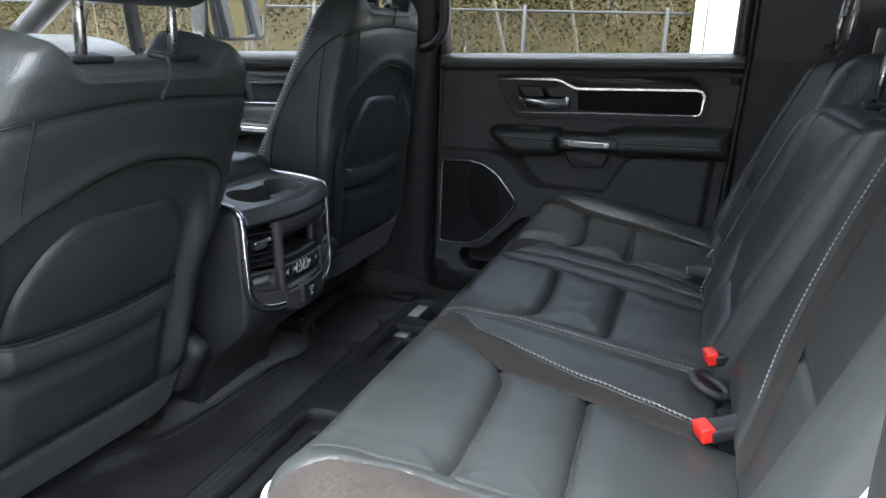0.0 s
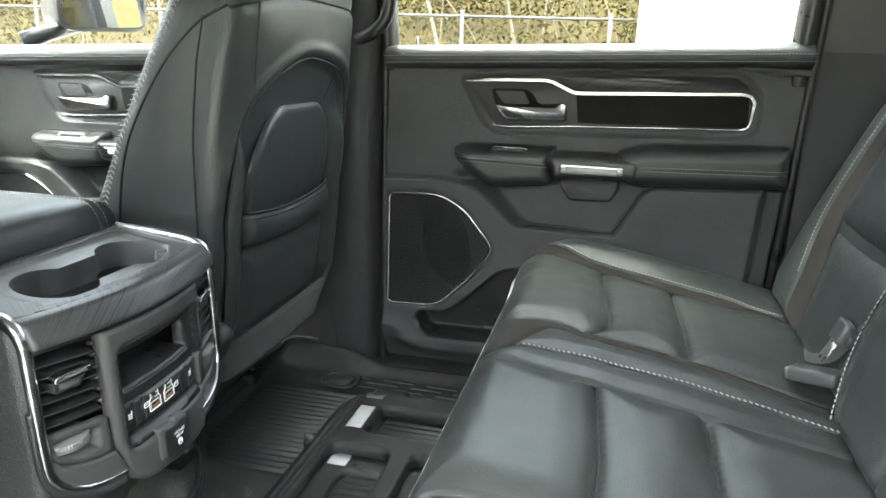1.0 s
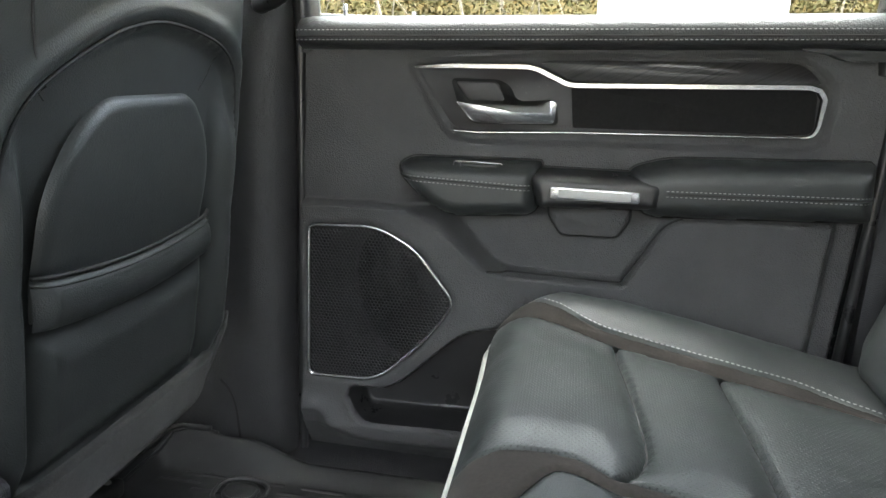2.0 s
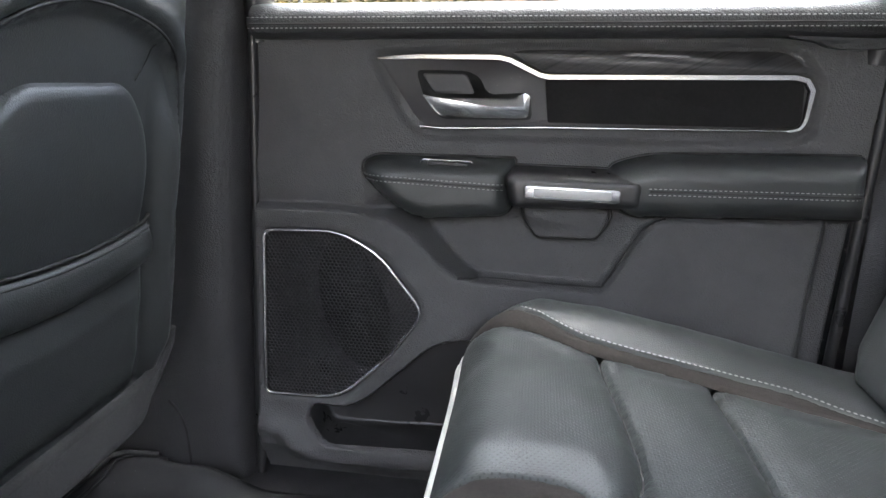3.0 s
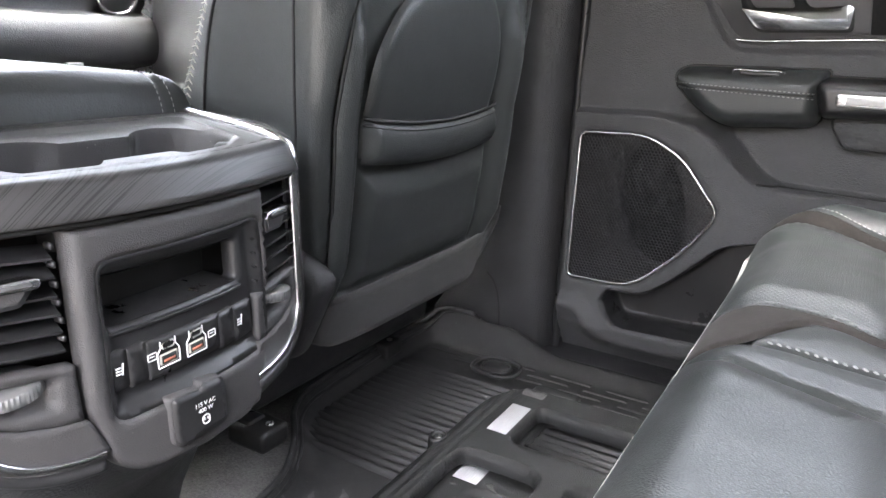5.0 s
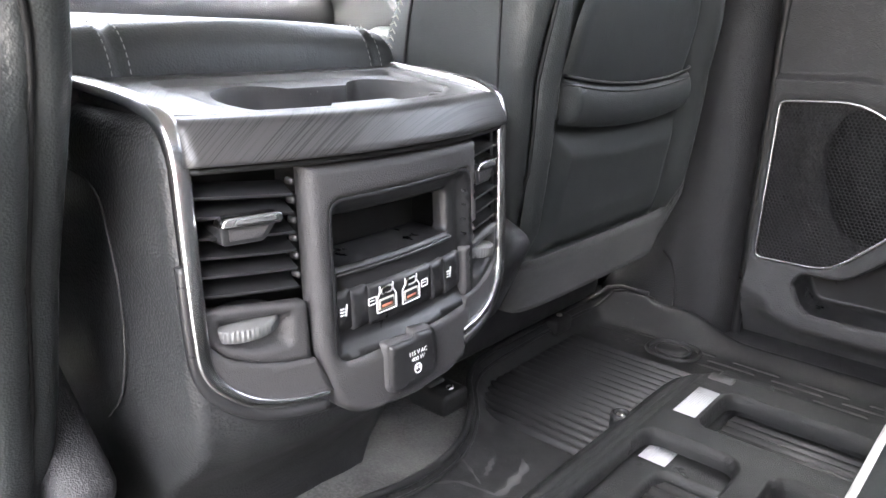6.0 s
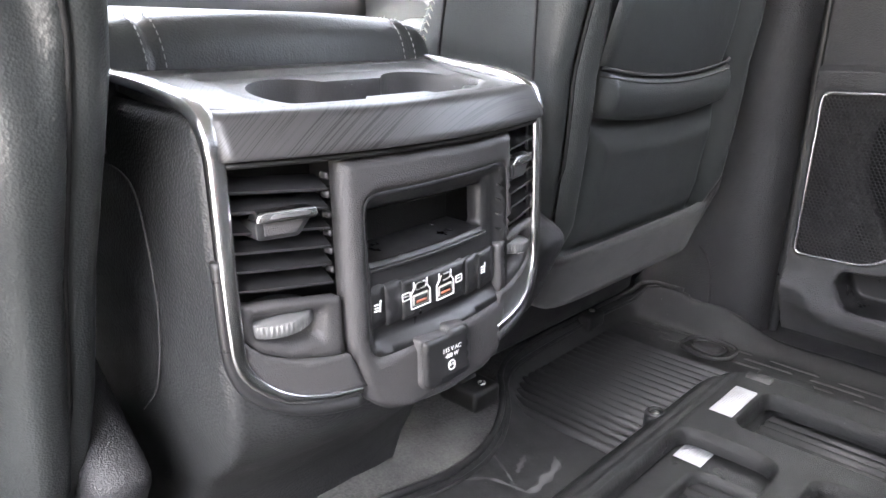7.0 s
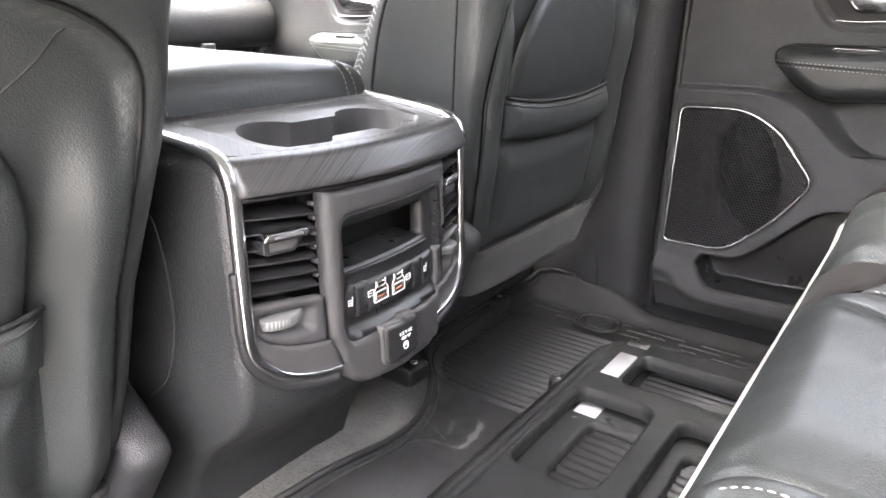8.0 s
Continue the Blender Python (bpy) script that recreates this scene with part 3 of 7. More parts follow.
LIP = curve([(0.02, 0.094), (0.068, 0.093), (0.086, 0.070), (0.115, 0.046), (0.18, 0.042), (0.30, 0.045), (0.45, 0.05)], 30)


def door_y(v):
    """Depth of the moulded door skin at (x, z)."""
    x, z = v[:, 0], v[:, 1]
    y = np.full(len(v), 0.806)
    y = y + 0.010 * smooth01((depth_in(v, TRIM) + 0.007) / 0.007)
    # scooped field below the armrest: a sloping wall at its front end, nearly flush at the rear
    wall = np.interp(x, [0.20, 0.25, 0.31, 0.345], [0.004, 0.030, 0.022, 0.003])
    low = smooth01((depth_in(v, LOWER) + wall) / (wall + 0.0025))
    scoop = np.interp(x, [0.17, 0.24, 0.34, 0.52, 0.60], [0.0, 0.044, 0.026, 0.012, 0.0]) * smooth01((0.45 - z) / 0.03)
    y = y - 0.018 * low + scoop * (1 - low)
    y = y + 0.069 * smooth01(depth_in(v, BIN) / 0.010)
    edge = x - (0.764 + (z - 0.29) * 0.053)
    y = y + low * 0.034 * smooth01(edge / 0.020)
    # rounded lip round the storage bin, below which the skin runs back under
    y = y - 0.013 * np.exp(-(to_line(v, LIP) / 0.017) ** 2)
    y = y + 0.046 * np.clip((0.064 - z) / 0.07, 0, 1)
    # upper front field swells gently towards the speaker pod
    y = y - 0.010 * np.exp(-(((x - 0.06) / 0.12) ** 2 + ((z - 0.47) / 0.05) ** 2))
    y = y + 0.04 * smooth01((depth_in(v, SPEAKER) + 0.001) / 0.003)
    pad = smooth01((0.0085 - np.abs(to_line(v, np.vstack([SPEAKER, SPEAKER[:1]])))) / 0.004) * ~inside(v, SPEAKER)
    y = y + 0.003 * pad
    return y


def grille(parent):
    """A lattice of small six-sided holes, with depth."""
    px, pz = 0.0056, 0.0047
    verts, faces = [], []
    ang = np.radians(np.arange(6) * 60 + 30)
    out = np.stack([np.cos(ang) * px / math.sqrt(3), np.sin(ang) * pz / 1.5], 1)
    cs = []
    for j in range(int(0.26 / pz)):
        for i in range(int(0.25 / px)):
            cs.append((0.040 + (i + 0.5 * (j % 2)) * px, 0.142 + j * pz))
    cs = np.array(cs)
    cs = cs[depth_in(cs, SPEAKER) > 0.0042]
    y = 0.7895
    for c in cs:
        k = len(verts)
        verts += [(c[0] + o[0], y, c[1] + o[1]) for o in out]
        verts += [(c[0] + o[0] * 0.80, y + 0.0004, c[1] + o[1] * 0.76) for o in out]
        verts += [(c[0] + o[0] * 0.74, y + 0.0026, c[1] + o[1] * 0.70) for o in out]
        for a in range(6):
            b = (a + 1) % 6
            faces += [(k + a, k + b, k + 6 + b, k + 6 + a), (k + 6 + a, k + 6 + b, k + 12 + b, k + 12 + a)]
    ob = raw("grille", verts, faces, PLASTIC, parent, "black perforated speaker grille", smooth=False)
    oval = np.column_stack([0.172 + 0.052 * np.cos(np.linspace(0, 2 * math.pi, 40, endpoint=False)), 0.284 + 0.098 * np.sin(np.linspace(0, 2 * math.pi, 40, endpoint=False))])
    oval[:, 0] += -0.18 * (oval[:, 1] - 0.284)
    patch("grille_backing", SPEAKER, 0.012, lambda v: np.column_stack([v[:, 0], np.full(len(v), 0.7945), v[:, 1]]), PLASTIC_SMOOTH, parent, holes=[oval])
    part("speaker_cone", prism(oval * 1.0, xz, 0.83, 0.815, 0.004), DARK, parent)


def rear_door():
    root = thing("truck_door", "closed black truck door trim with chrome-edged insert and speaker", "door")
    skin = np.array([(0.036, -0.02), (0.800, -0.02), (0.811, 0.30), (0.819, 0.456), (0.831, 0.662), (0.828, 0.672), (0.036, 0.650)])
    patch("panel", skin, 0.0045, lambda v: np.column_stack([v[:, 0], door_y(v), v[:, 1]]), DOOR_PLASTIC, root, "moulded grained plastic door skin", skirt=(0, 0.035, 0), flip=False)
    # storage bin: black sheet laid over its inside, painting in the deep shade
    shade_poly = np.array(BIN)
    mid = shade_poly.mean(0)
    shade_poly = mid + (shade_poly - mid) * np.array([0.985, 0.975])
    patch("bin_liner", shade_poly, 0.0045, lambda v: np.column_stack([v[:, 0], door_y(v) - 0.0025, v[:, 1]]), PLASTIC_SMOOTH, root, "smooth black sheet painting the shade inside the storage bin")
    # padded belt rail
    prof = curve([(-0.004, -0.038), (0.008, -0.0375), (0.021, -0.031), (0.0255, -0.024), (0.0260, -0.014), (0.0235, -0.006), (0.014, 0.002), (0.0, 0.0065), (-0.02, 0.008), (-0.045, 0.007)], 30)
    prof = np.vstack([prof, [(-0.045, -0.038)]])
    path = resample(np.array([(0.037, 0.80, slope(0.037, 0.680)), (0.828, 0.80, slope(0.828, 0.680))]), 30)
    v, f = sweep(path, prof)
    raw("belt_rail", v, f, VINYL, root, "padded belt rail with twin stitching")
    for dz, dy in ((-0.0125, -0.0268), (-0.0255, -0.0256)):
        p2 = path + np.array([0, dy, dz])
        stitches("stitching", p2, (0, -1, 0), THREAD, root, 0.0062, 0.0040, 0.0010)
    tube("seam", path + np.array([0, -0.0255, -0.0205]), 0.0016, THREAD_DARK, root, n=6)
    low = np.vstack([curve([(0.705, slope(0.705, 0.6415)), (0.735, 0.6615), (0.752, 0.6555), (0.775, 0.654)], 16), [(0.829, 0.656), (0.829, 0.668), (0.70, 0.668)]])
    part("belt_rail_end", prism(low, xz, 0.815, 0.787, 0.005, 3), VINYL, root)
    # insert: bezel, brushed strip, suede, chrome
    part("bezel", prism(fillet([(0.199, 0.625), (0.366, 0.634), (0.418, 0.611), (0.425, 0.553), (0.262, 0.536)], [0.01, 0.01, 0.005, 0.003, 0.02]), xz, 0.83, 0.811, 0.002), PLASTIC_GREY, root)
    part("suede_insert", prism(fillet([(0.418, 0.609), (0.735, 0.6175), (0.738, 0.558), (0.425, 0.551)], [0.002, 0.012, 0.012, 0.002]), xz, 0.83, 0.8105, 0.0015), SUEDE_BLACK, root, "black suede insert")
    strip_poly = fillet([(0.374, 0.637), (0.39, 0.6405), (0.703, 0.6495), (0.722, 0.640), (0.737, 0.624), (0.418, 0.614)], [0.004, 0.01, 0.02, 0.02, 0.004, 0.01])
    part("brushed_strip", prism(strip_poly, xz, 0.83, 0.8045, 0.003), WOOD, root, "dark brushed trim strip")
    top = np.array([(0.199, 0.6235), (0.25, 0.6275), (0.357, 0.6305), (0.372, 0.6275), (0.413, 0.6095), (0.425, 0.6085), (0.722, 0.6195), (0.736, 0.616), (0.7435, 0.605), (0.7405, 0.566), (0.734, 0.5565), (0.722, 0.5545)])
    top3 = resample(np.column_stack([top[:, 0], np.full(len(top), 0.8055), top[:, 1]]), 90)
    wide = np.interp(np.linspace(0, 1, 90), [0, 0.05, 0.22, 0.9, 1], [0.25, 0.9, 1.0, 1.0, 0.45])
    v, f = sweep(top3, [(-0.0046, -0.004), (0.0046, -0.004), (0.0046, 0.001), (0.0028, 0.0035), (-0.0028, 0.0035), (-0.0046, 0.001)], up=(0, -1, 0), scale=wide)
    sharp(raw("chrome_strip", v, f, CHROME, root, "satin chrome strip"), 50)
    bot = np.array([(0.722, 0.5545), (0.42, 0.5445), (0.29, 0.5375), (0.258, 0.5385)])
    strip("chrome_line", resample(np.column_stack([bot[:, 0], np.full(4, 0.8075), bot[:, 1]]), 40), 0.0028, 0.004, CHROME, root, "thin chrome line", up=(0, -1, 0))
    # handle in its cup
    # The recess is a flat plate; its shade is painted near black.
    part("handle_cup", prism(fillet([(0.250, 0.611), (0.318, 0.612), (0.335, 0.604), (0.345, 0.583), (0.400, 0.588), (0.405, 0.553), (0.285, 0.549), (0.262, 0.575)], 0.008), xz, 0.83, 0.8095, 0.001), DARK, root, "flat plate painted dark for the shaded recess behind the handle")
    part("cup_plate", prism(fillet([(0.258, 0.607), (0.317, 0.608), (0.329, 0.583), (0.277, 0.582)], 0.006), xz, 0.825, 0.8065, 0.002), PLASTIC_GREY, root)
    hp = fillet([(0.262, 0.5800), (0.285, 0.5775), (0.376, 0.5800), (0.394, 0.5875), (0.401, 0.584), (0.399, 0.5565), (0.30, 0.5520), (0.283, 0.555)], [0.002, 0.01, 0.01, 0.002, 0.002, 0.006, 0.01, 0.01])
    part("handle", prism(hp, xz, 0.806, 0.790, 0.005, 4), CHROME, root, "polished chrome door pull")
    # armrests
    def pad(name, poly, top_y, soft, mat, step=0.005, label=""):
        def place(v):
            d = depth_in(v, poly)
            y = 0.812 - (0.812 - top_y) * np.sqrt(np.clip(1 - (1 - np.clip(d / soft, 0, 1)) ** 2, 0, 1))
            return np.column_stack([v[:, 0], y, v[:, 1]])
        patch(name, poly, step, place, mat, root, label)
        return place
    front = fillet([(0.181, 0.489), (0.20, 0.500), (0.388, 0.504), (0.385, 0.425), (0.258, 0.414), (0.215, 0.438), (0.183, 0.472)], [0.008, 0.02, 0.004, 0.02, 0.03, 0.04, 0.015])
    f1 = pad("armrest_front", front, 0.768, 0.026, LEATHER)
    rear = fillet([(0.500, 0.500), (0.552, 0.518), (0.60, 0.5205), (0.817, 0.529), (0.822, 0.447), (0.53, 0.434)], [0.02, 0.03, 0.03, 0.008, 0.008, 0.02])
    f3 = pad("armrest_rear", rear, 0.760, 0.03, LEATHER)
    grip = fillet([(0.369, 0.484), (0.382, 0.495), (0.546, 0.4965), (0.558, 0.484), (0.553, 0.446), (0.382, 0.438)], 0.012)
    pad("grip_block", grip, 0.758, 0.016, PLASTIC_SMOOTH, 0.0045)
    for base, z0, z1, x0, x1, tilt in ((f1, 0.4755, 0.4685, 0.186, 0.372, -0.02), (f3, 0.479, 0.4715, 0.556, 0.816, 0.03)):
        for z in (z0, z1):
            xs = np.linspace(x0, x1, 60)
            line = np.column_stack([xs, z + tilt * (xs - x0)])
            p3 = base(line) + np.array([0, -0.0004, 0])
            stitches("stitching", p3, (0, -1, 0), THREAD, root, 0.0058, 0.0038, 0.0009)
        line = np.column_stack([xs, (z0 + z1) / 2 + tilt * (xs - x0)])
        tube("seam", base(line), 0.0013, THREAD_DARK, root, n=6)
    # Dark tubes paint the shadow line where each pad meets the door skin.
    for poly, host in ((front, "armrest_front"), (rear, "armrest_rear"), (grip, "grip_block")):
        ring = resample(np.vstack([poly, poly[:1]]), 120)[:-1]
        ob = tube("shadow_gap", np.column_stack([ring[:, 0], np.minimum(door_y(ring), 0.812) + 0.001, ring[:, 1]]), 0.0022, DARK, root, n=6, closed=True, up=(0, -1, 0))
        ob.parent = next(h for h in root.children if h.name.split(".")[0] == host)
    # courtesy lamp
    lp = arch_rect(0.401, 0.5205, 0.459, 0.4755, 0.004)
    part("lamp_frame", prism(lp, xz, 0.765, 0.7555, 0.0015), CHROME, root, "chrome lamp surround")
    part("lamp_lens", prism(arch_rect(0.413, 0.509, 0.4618, 0.4727, 0.002), xz, 0.762, 0.7545, 0.0006), LAMP, root, "ribbed clear lamp lens")
    # window switch on the armrest's top
    ring = arch_rect(0.264, 0.332, 0.4875, 0.4965, 0.004, 6)
    strip("switch_ring", np.column_stack([ring[:, 0], 0.7815 + 0.9 * (ring[:, 1] - 0.492), ring[:, 1] + 0.001]), 0.0018, 0.003, CHROME, root, up=(0, -0.8, 0.6), closed=True)
    part("window_switch", rbox((0.300, 0.7815, 0.494), (0.052, 0.010, 0.006), 0.002), PLASTIC_SMOOTH, root)
    # flap below the lamp
    part("flap", prism(fillet([(0.401, 0.442), (0.512, 0.443), (0.514, 0.428), (0.499, 0.4025), (0.421, 0.4005), (0.403, 0.426)], 0.008), xz, 0.815, 0.8035, 0.0025), DOOR_PLASTIC, root)
    g = fillet([(0.398, 0.445), (0.515, 0.446), (0.5165, 0.428), (0.500, 0.400), (0.4205, 0.398), (0.4005, 0.426)], 0.008)
    tube("flap_gap", np.column_stack([g[:, 0], np.full(len(g), 0.8058), g[:, 1]]), 0.0013, DARK, root, n=6, closed=True, up=(0, -1, 0))
    gap = np.array([(x, z) for x, z in LOWER if 0.315 < x < 0.60 and z > 0.30])
    gap = resample(gap, 90)
    tube("panel_gap", np.column_stack([gap[:, 0], door_y(gap) + 0.0012, gap[:, 1]]), 0.0022, DARK, root, n=6, up=(0, -1, 0))
    # speaker
    loop = np.column_stack([SPEAKER[:, 0], np.full(len(SPEAKER), 0.7885), SPEAKER[:, 1]])
    v, f = sweep(loop, [(-0.003, -0.003), (0.003, -0.003), (0.003, 0.001), (0.0015, 0.003), (-0.0015, 0.003), (-0.003, 0.001)], up=(0, -1, 0), closed=True)
    raw("speaker_frame", v, f, CHROME, root, "satin chrome speaker surround")
    grille(root)
    # lock pin
    tube("lock_pin", np.array([(0.094, 0.812, 0.67), (0.094, 0.812, 0.706)]), 0.0032, CHROME, root, "chrome lock pin", n=10, up=(0, 1, 0))
    nest(root, (("armrest_front", ("window_switch", "switch_ring")), ("handle_cup", ("handle", "cup_plate")), ("lamp_frame", ("lamp_lens",)), ("flap", ("flap_gap",)),
                ("speaker_frame", ("grille", "grille_backing", "speaker_cone"))))
    kids = [k for k in root.children if k.name.startswith(("stitching", "seam"))]
    for k in kids:
        y = (Vector(k.bound_box[0]) + Vector(k.bound_box[6])) / 2
        host = "belt_rail" if y.z > 0.6 else ("armrest_front" if y.x < 0.45 else "armrest_rear")
        k.parent = next(h for h in root.children if h.name.split(".")[0] == host)
    return root


def build_doors():
    door = rear_door()
    front = copy_thing(door, pose(-1.02, 0, -0.030))
    tagged(front, "closed black front door trim with chrome-edged insert", "door")
    # Darker vinyl on the front copy puts its shade into the colour.
    for ob in front.children_recursive:
        if ob.type == "MESH" and ob.data.materials and ob.data.materials[0] == DOOR_PLASTIC:
            ob.material_slots[0].link = "OBJECT"
            ob.material_slots[0].material = VINYL
    for x in (0.030, 0.834):
        line = np.array([(x, 0.806, -0.03), (x, 0.806, 0.66), (x + 0.002, 0.80, 0.70), (x, 0.72, 1.1)])
        if x > 0.5:
            line[0, 0] -= 0.028
        ob = tube("door_seal", resample(line, 40), 0.0075, PLASTIC_SMOOTH, None, n=10, up=(0, 1, 0))
        tagged(ob, "black rubber seal beside the door", "door seal", kind="structure")
    side_window(0.047, 0.797, "lightly tinted side window above the rear door", TINTED)
    side_window(-1.02, -0.20, "clear side window above the front door", GLASS)


# ---- centre console ----
def face_x(y, z):
    return 0.029 - 1.15 * y * y + 0.06 * (0.41 - z)


def on_face(d):
    """Places (y, z) on the console's bowed rear face, d metres proud."""
    return lambda v: np.column_stack([face_x(v[:, 0], v[:, 1]) + d, v[:, 0], v[:, 1]])


def bowed(name, poly, d0, d1, mat, parent, label="", step=0.008, holes=()):
    """A slab that follows the bowed face, from depth d0 to d1."""
    def place(v):
        p = on_face(d1)(v)
        return p
    return patch(name, np.asarray(poly), step, place, mat, parent, label, holes=holes, skirt=(d0 - d1, 0, 0))


def face_line(pts, d, n=60):
    p = resample(np.array(pts, float), n)
    return on_face(d)(p)


def rounded_section(hw, x_back, x_front, r, n=10):
    """Plan outline of the console at one height."""
    pts = []
    for y in np.linspace(-hw + r, hw - r, 22):
        pts.append((x_back(y), y))
    for a in np.linspace(0, math.pi / 2, n)[1:]:
        pts.append((x_back(hw - r) - r + r * math.cos(a), hw - r + r * math.sin(a)))
    pts.append((x_front, hw))
    pts.append((x_front, -hw))
    for a in np.linspace(math.pi / 2, 0, n)[:-1]:
        pts.append((x_back(hw - r) - r + r * math.cos(a), -hw + r - r * math.sin(a)))
    return np.array(pts)


def console():
    root = thing("center_console", "black centre console with rear vents, charging ports and cup holders", "console")
    # body: grained shell, narrowing and falling back towards the floor
    levels = [(-0.01, 0.118, -0.175), (0.05, 0.124, -0.155), (0.10, 0.132, -0.130), (0.145, 0.141, -0.085), (0.18, 0.148, -0.040), (0.21, 0.153, -0.012), (0.235, 0.1565, -0.003), (0.262, 0.158, -0.001), (0.30, 0.1585, 0.0), (0.40, 0.1585, -0.002), (0.418, 0.1575, -0.006), (0.4245, 0.155, -0.010), (0.4285, 0.149, -0.020)]
    v, f, m = [], [], 0
    for z, hw, dx in levels:
        sec = rounded_section(hw, lambda y: face_x(y, z) - 0.006 + dx, -0.62, 0.012)
        m = len(sec)
        v += [(*q, z) for q in sec]
    for i in range(len(levels) - 1):
        for k in range(m):
            l = (k + 1) % m
            # the rear face stays open above the foot, where the vents and trays go in
            if levels[i][0] >= 0.262 and k < 21:
                continue
            f.append((i * m + k, i * m + l, (i + 1) * m + l, (i + 1) * m + k))
    raw("body", v, f, VINYL, root, "leather-grained console body")
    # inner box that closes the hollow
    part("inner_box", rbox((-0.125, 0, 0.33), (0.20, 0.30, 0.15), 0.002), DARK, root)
    # side cover seam
    seam = curve([(-0.17, -0.1592, 0.385), (-0.105, -0.1592, 0.378), (-0.085, -0.1592, 0.345), (-0.078, -0.1592, 0.28), (-0.095, -0.1580, 0.225), (-0.13, -0.155, 0.19)], 40)
    tube("cover_seam", seam, 0.0009, PLASTIC_GREY, root, n=6, up=(0, 1, 0))
    # rear trim: brushed roll across the top of the face
    yy = np.linspace(-0.1522, 0.1522, 44)
    prof = np.array(fillet([(0.001, 0.4035), (0.0090, 0.4045), (0.0086, 0.4090), (-0.0020, 0.4275), (-0.0080, 0.4306), (-0.020, 0.4310)], [0.0005, 0.0022, 0.004, 0.005, 0.004, 0.0005], 4))
    v, f = [], []
    for y in yy:
        v += [(face_x(y, 0.41) + q[0], y, q[1]) for q in prof] + [(face_x(y, 0.41) - 0.020, y, 0.425), (face_x(y, 0.41) - 0.012, y, 0.404)]
    m = len(prof) + 2
    for i in range(len(yy) - 1):
        for k in range(m):
            l = (k + 1) % m
            f.append((i * m + k, (i + 1) * m + k, (i + 1) * m + l, i * m + l))
    f += [tuple(range(m)), tuple((len(yy) - 1) * m + k for k in range(m - 1, -1, -1))]
    raw("brushed_roll", v, f, WOOD, root, "dark brushed trim roll")
    tube("roll_gap", np.array([(face_x(y, 0.402) + 0.0015, y, 0.4012) for y in np.linspace(-0.150, 0.150, 40)]), 0.0021, DARK, root, n=6, up=(0, 0, 1))
    # chrome lines from the top, round the corner, down the face and in to the middle
    for s in (-1, 1):
        top = curve([(-0.128, 0.1525 * s, 0.4450), (-0.06, 0.1535 * s, 0.4405), (-0.022, 0.154 * s, 0.4355), (-0.004, 0.1545 * s, 0.4265), (0.004, 0.1545 * s, 0.412)], 30)
        down = on_face(0.0015)(curve([(0.1535 * s, 0.405), (0.1535 * s, 0.36), (0.153 * s, 0.30), (0.151 * s, 0.277), (0.142 * s, 0.262), (0.125 * s, 0.249), (0.10 * s, 0.242), (0.073 * s, 0.240)], 50))
        path = np.vstack([top, down])
        ups = np.vstack([np.tile((0.25, 0, 1.0), (18, 1)), np.linspace((0.3, 0, 1.0), (1, 0, 0.15), 12), np.tile((1.0, 0.0, 0.0), (50, 1))])
        wide = np.interp(np.linspace(0, 1, 80), [0, 0.3, 0.42, 0.7, 1], [1.3, 1.45, 1.3, 1.15, 0.55])
        v, f = sweep(path, [(-0.0045, -0.003), (0.0045, -0.003), (0.0045, 0.001), (0.003, 0.0025), (-0.003, 0.0025), (-0.0045, 0.001)], up=ups, scale=wide)
        sharp(raw("chrome_strip", v, f, CHROME, root, "satin chrome edge strip"), 60)
        tube("dark_bead", on_face(-0.001)(curve([(0.1575 * s, 0.345), (0.157 * s, 0.295), (0.154 * s, 0.272), (0.145 * s, 0.256), (0.126 * s, 0.242), (0.10 * s, 0.234), (0.074 * s, 0.2315)], 40)), 0.005, PLASTIC_SMOOTH, root, n=10, up=(1, 0, 0))
        # vent
        frame_poly = np.array([(0.083 * s, 0.404), (0.1505 * s, 0.404), (0.1505 * s, 0.318), (0.083 * s, 0.310)])
        if s < 0:
            frame_poly = frame_poly[::-1]
        # Duct back painted near black for the shade behind the louvres.
        part("vent_well", prism([(p[0], p[1]) for p in frame_poly], lambda u, w, d: (face_x(u, w) + d, u, w), -0.030, -0.026, 0), DARK, root, "back of the vent duct, painted dark for its shade")
        for k, z in enumerate((0.3905, 0.3785, 0.3655, 0.3535, 0.3415, 0.3290)):
            ys = np.linspace(0.084 * s, 0.150 * s, 14)
            zz = z - 0.0045 * (1 - (np.abs(ys) - 0.084) / 0.066)
            path = np.column_stack([face_x(ys, z) - 0.013, ys, zz])
            w = -s
            v, f = sweep(path, [(-0.0095 * w, -0.0062), (0.0095 * w, -0.0010), (0.0100 * w, 0.0004), (0.0085 * w, 0.0008), (-0.0095 * w, -0.0046)])
            sharp(raw("louvre", v, f, PLASTIC_SMOOTH, root), 40)
            if s < 0:
                part("louvre_pivot", rbox((face_x(-0.086, z) - 0.006, -0.0862, zz[0] + 0.003), (0.008, 0.003, 0.0045), 0.001, 1), PLASTIC_SMOOTH, root)
        # slider on the vanes
        yk, zk = (-0.1175, 0.3665) if s < 0 else (0.116, 0.3705)
        tilt = -0.02 * s

        def tab_at(u, w, d, yk=yk, zk=zk, tilt=tilt):
            return (face_x(yk + u, zk) + d - 0.12 * (w + 0.004), yk + u, zk + w + tilt * u)
        part("vent_slider", prism(fillet([(-0.018, -0.011), (0.007, -0.011), (0.017, 0.001), (-0.018, 0.001)], 0.002), tab_at, -0.016, 0.002, 0.001), PLASTIC_SMOOTH, root)
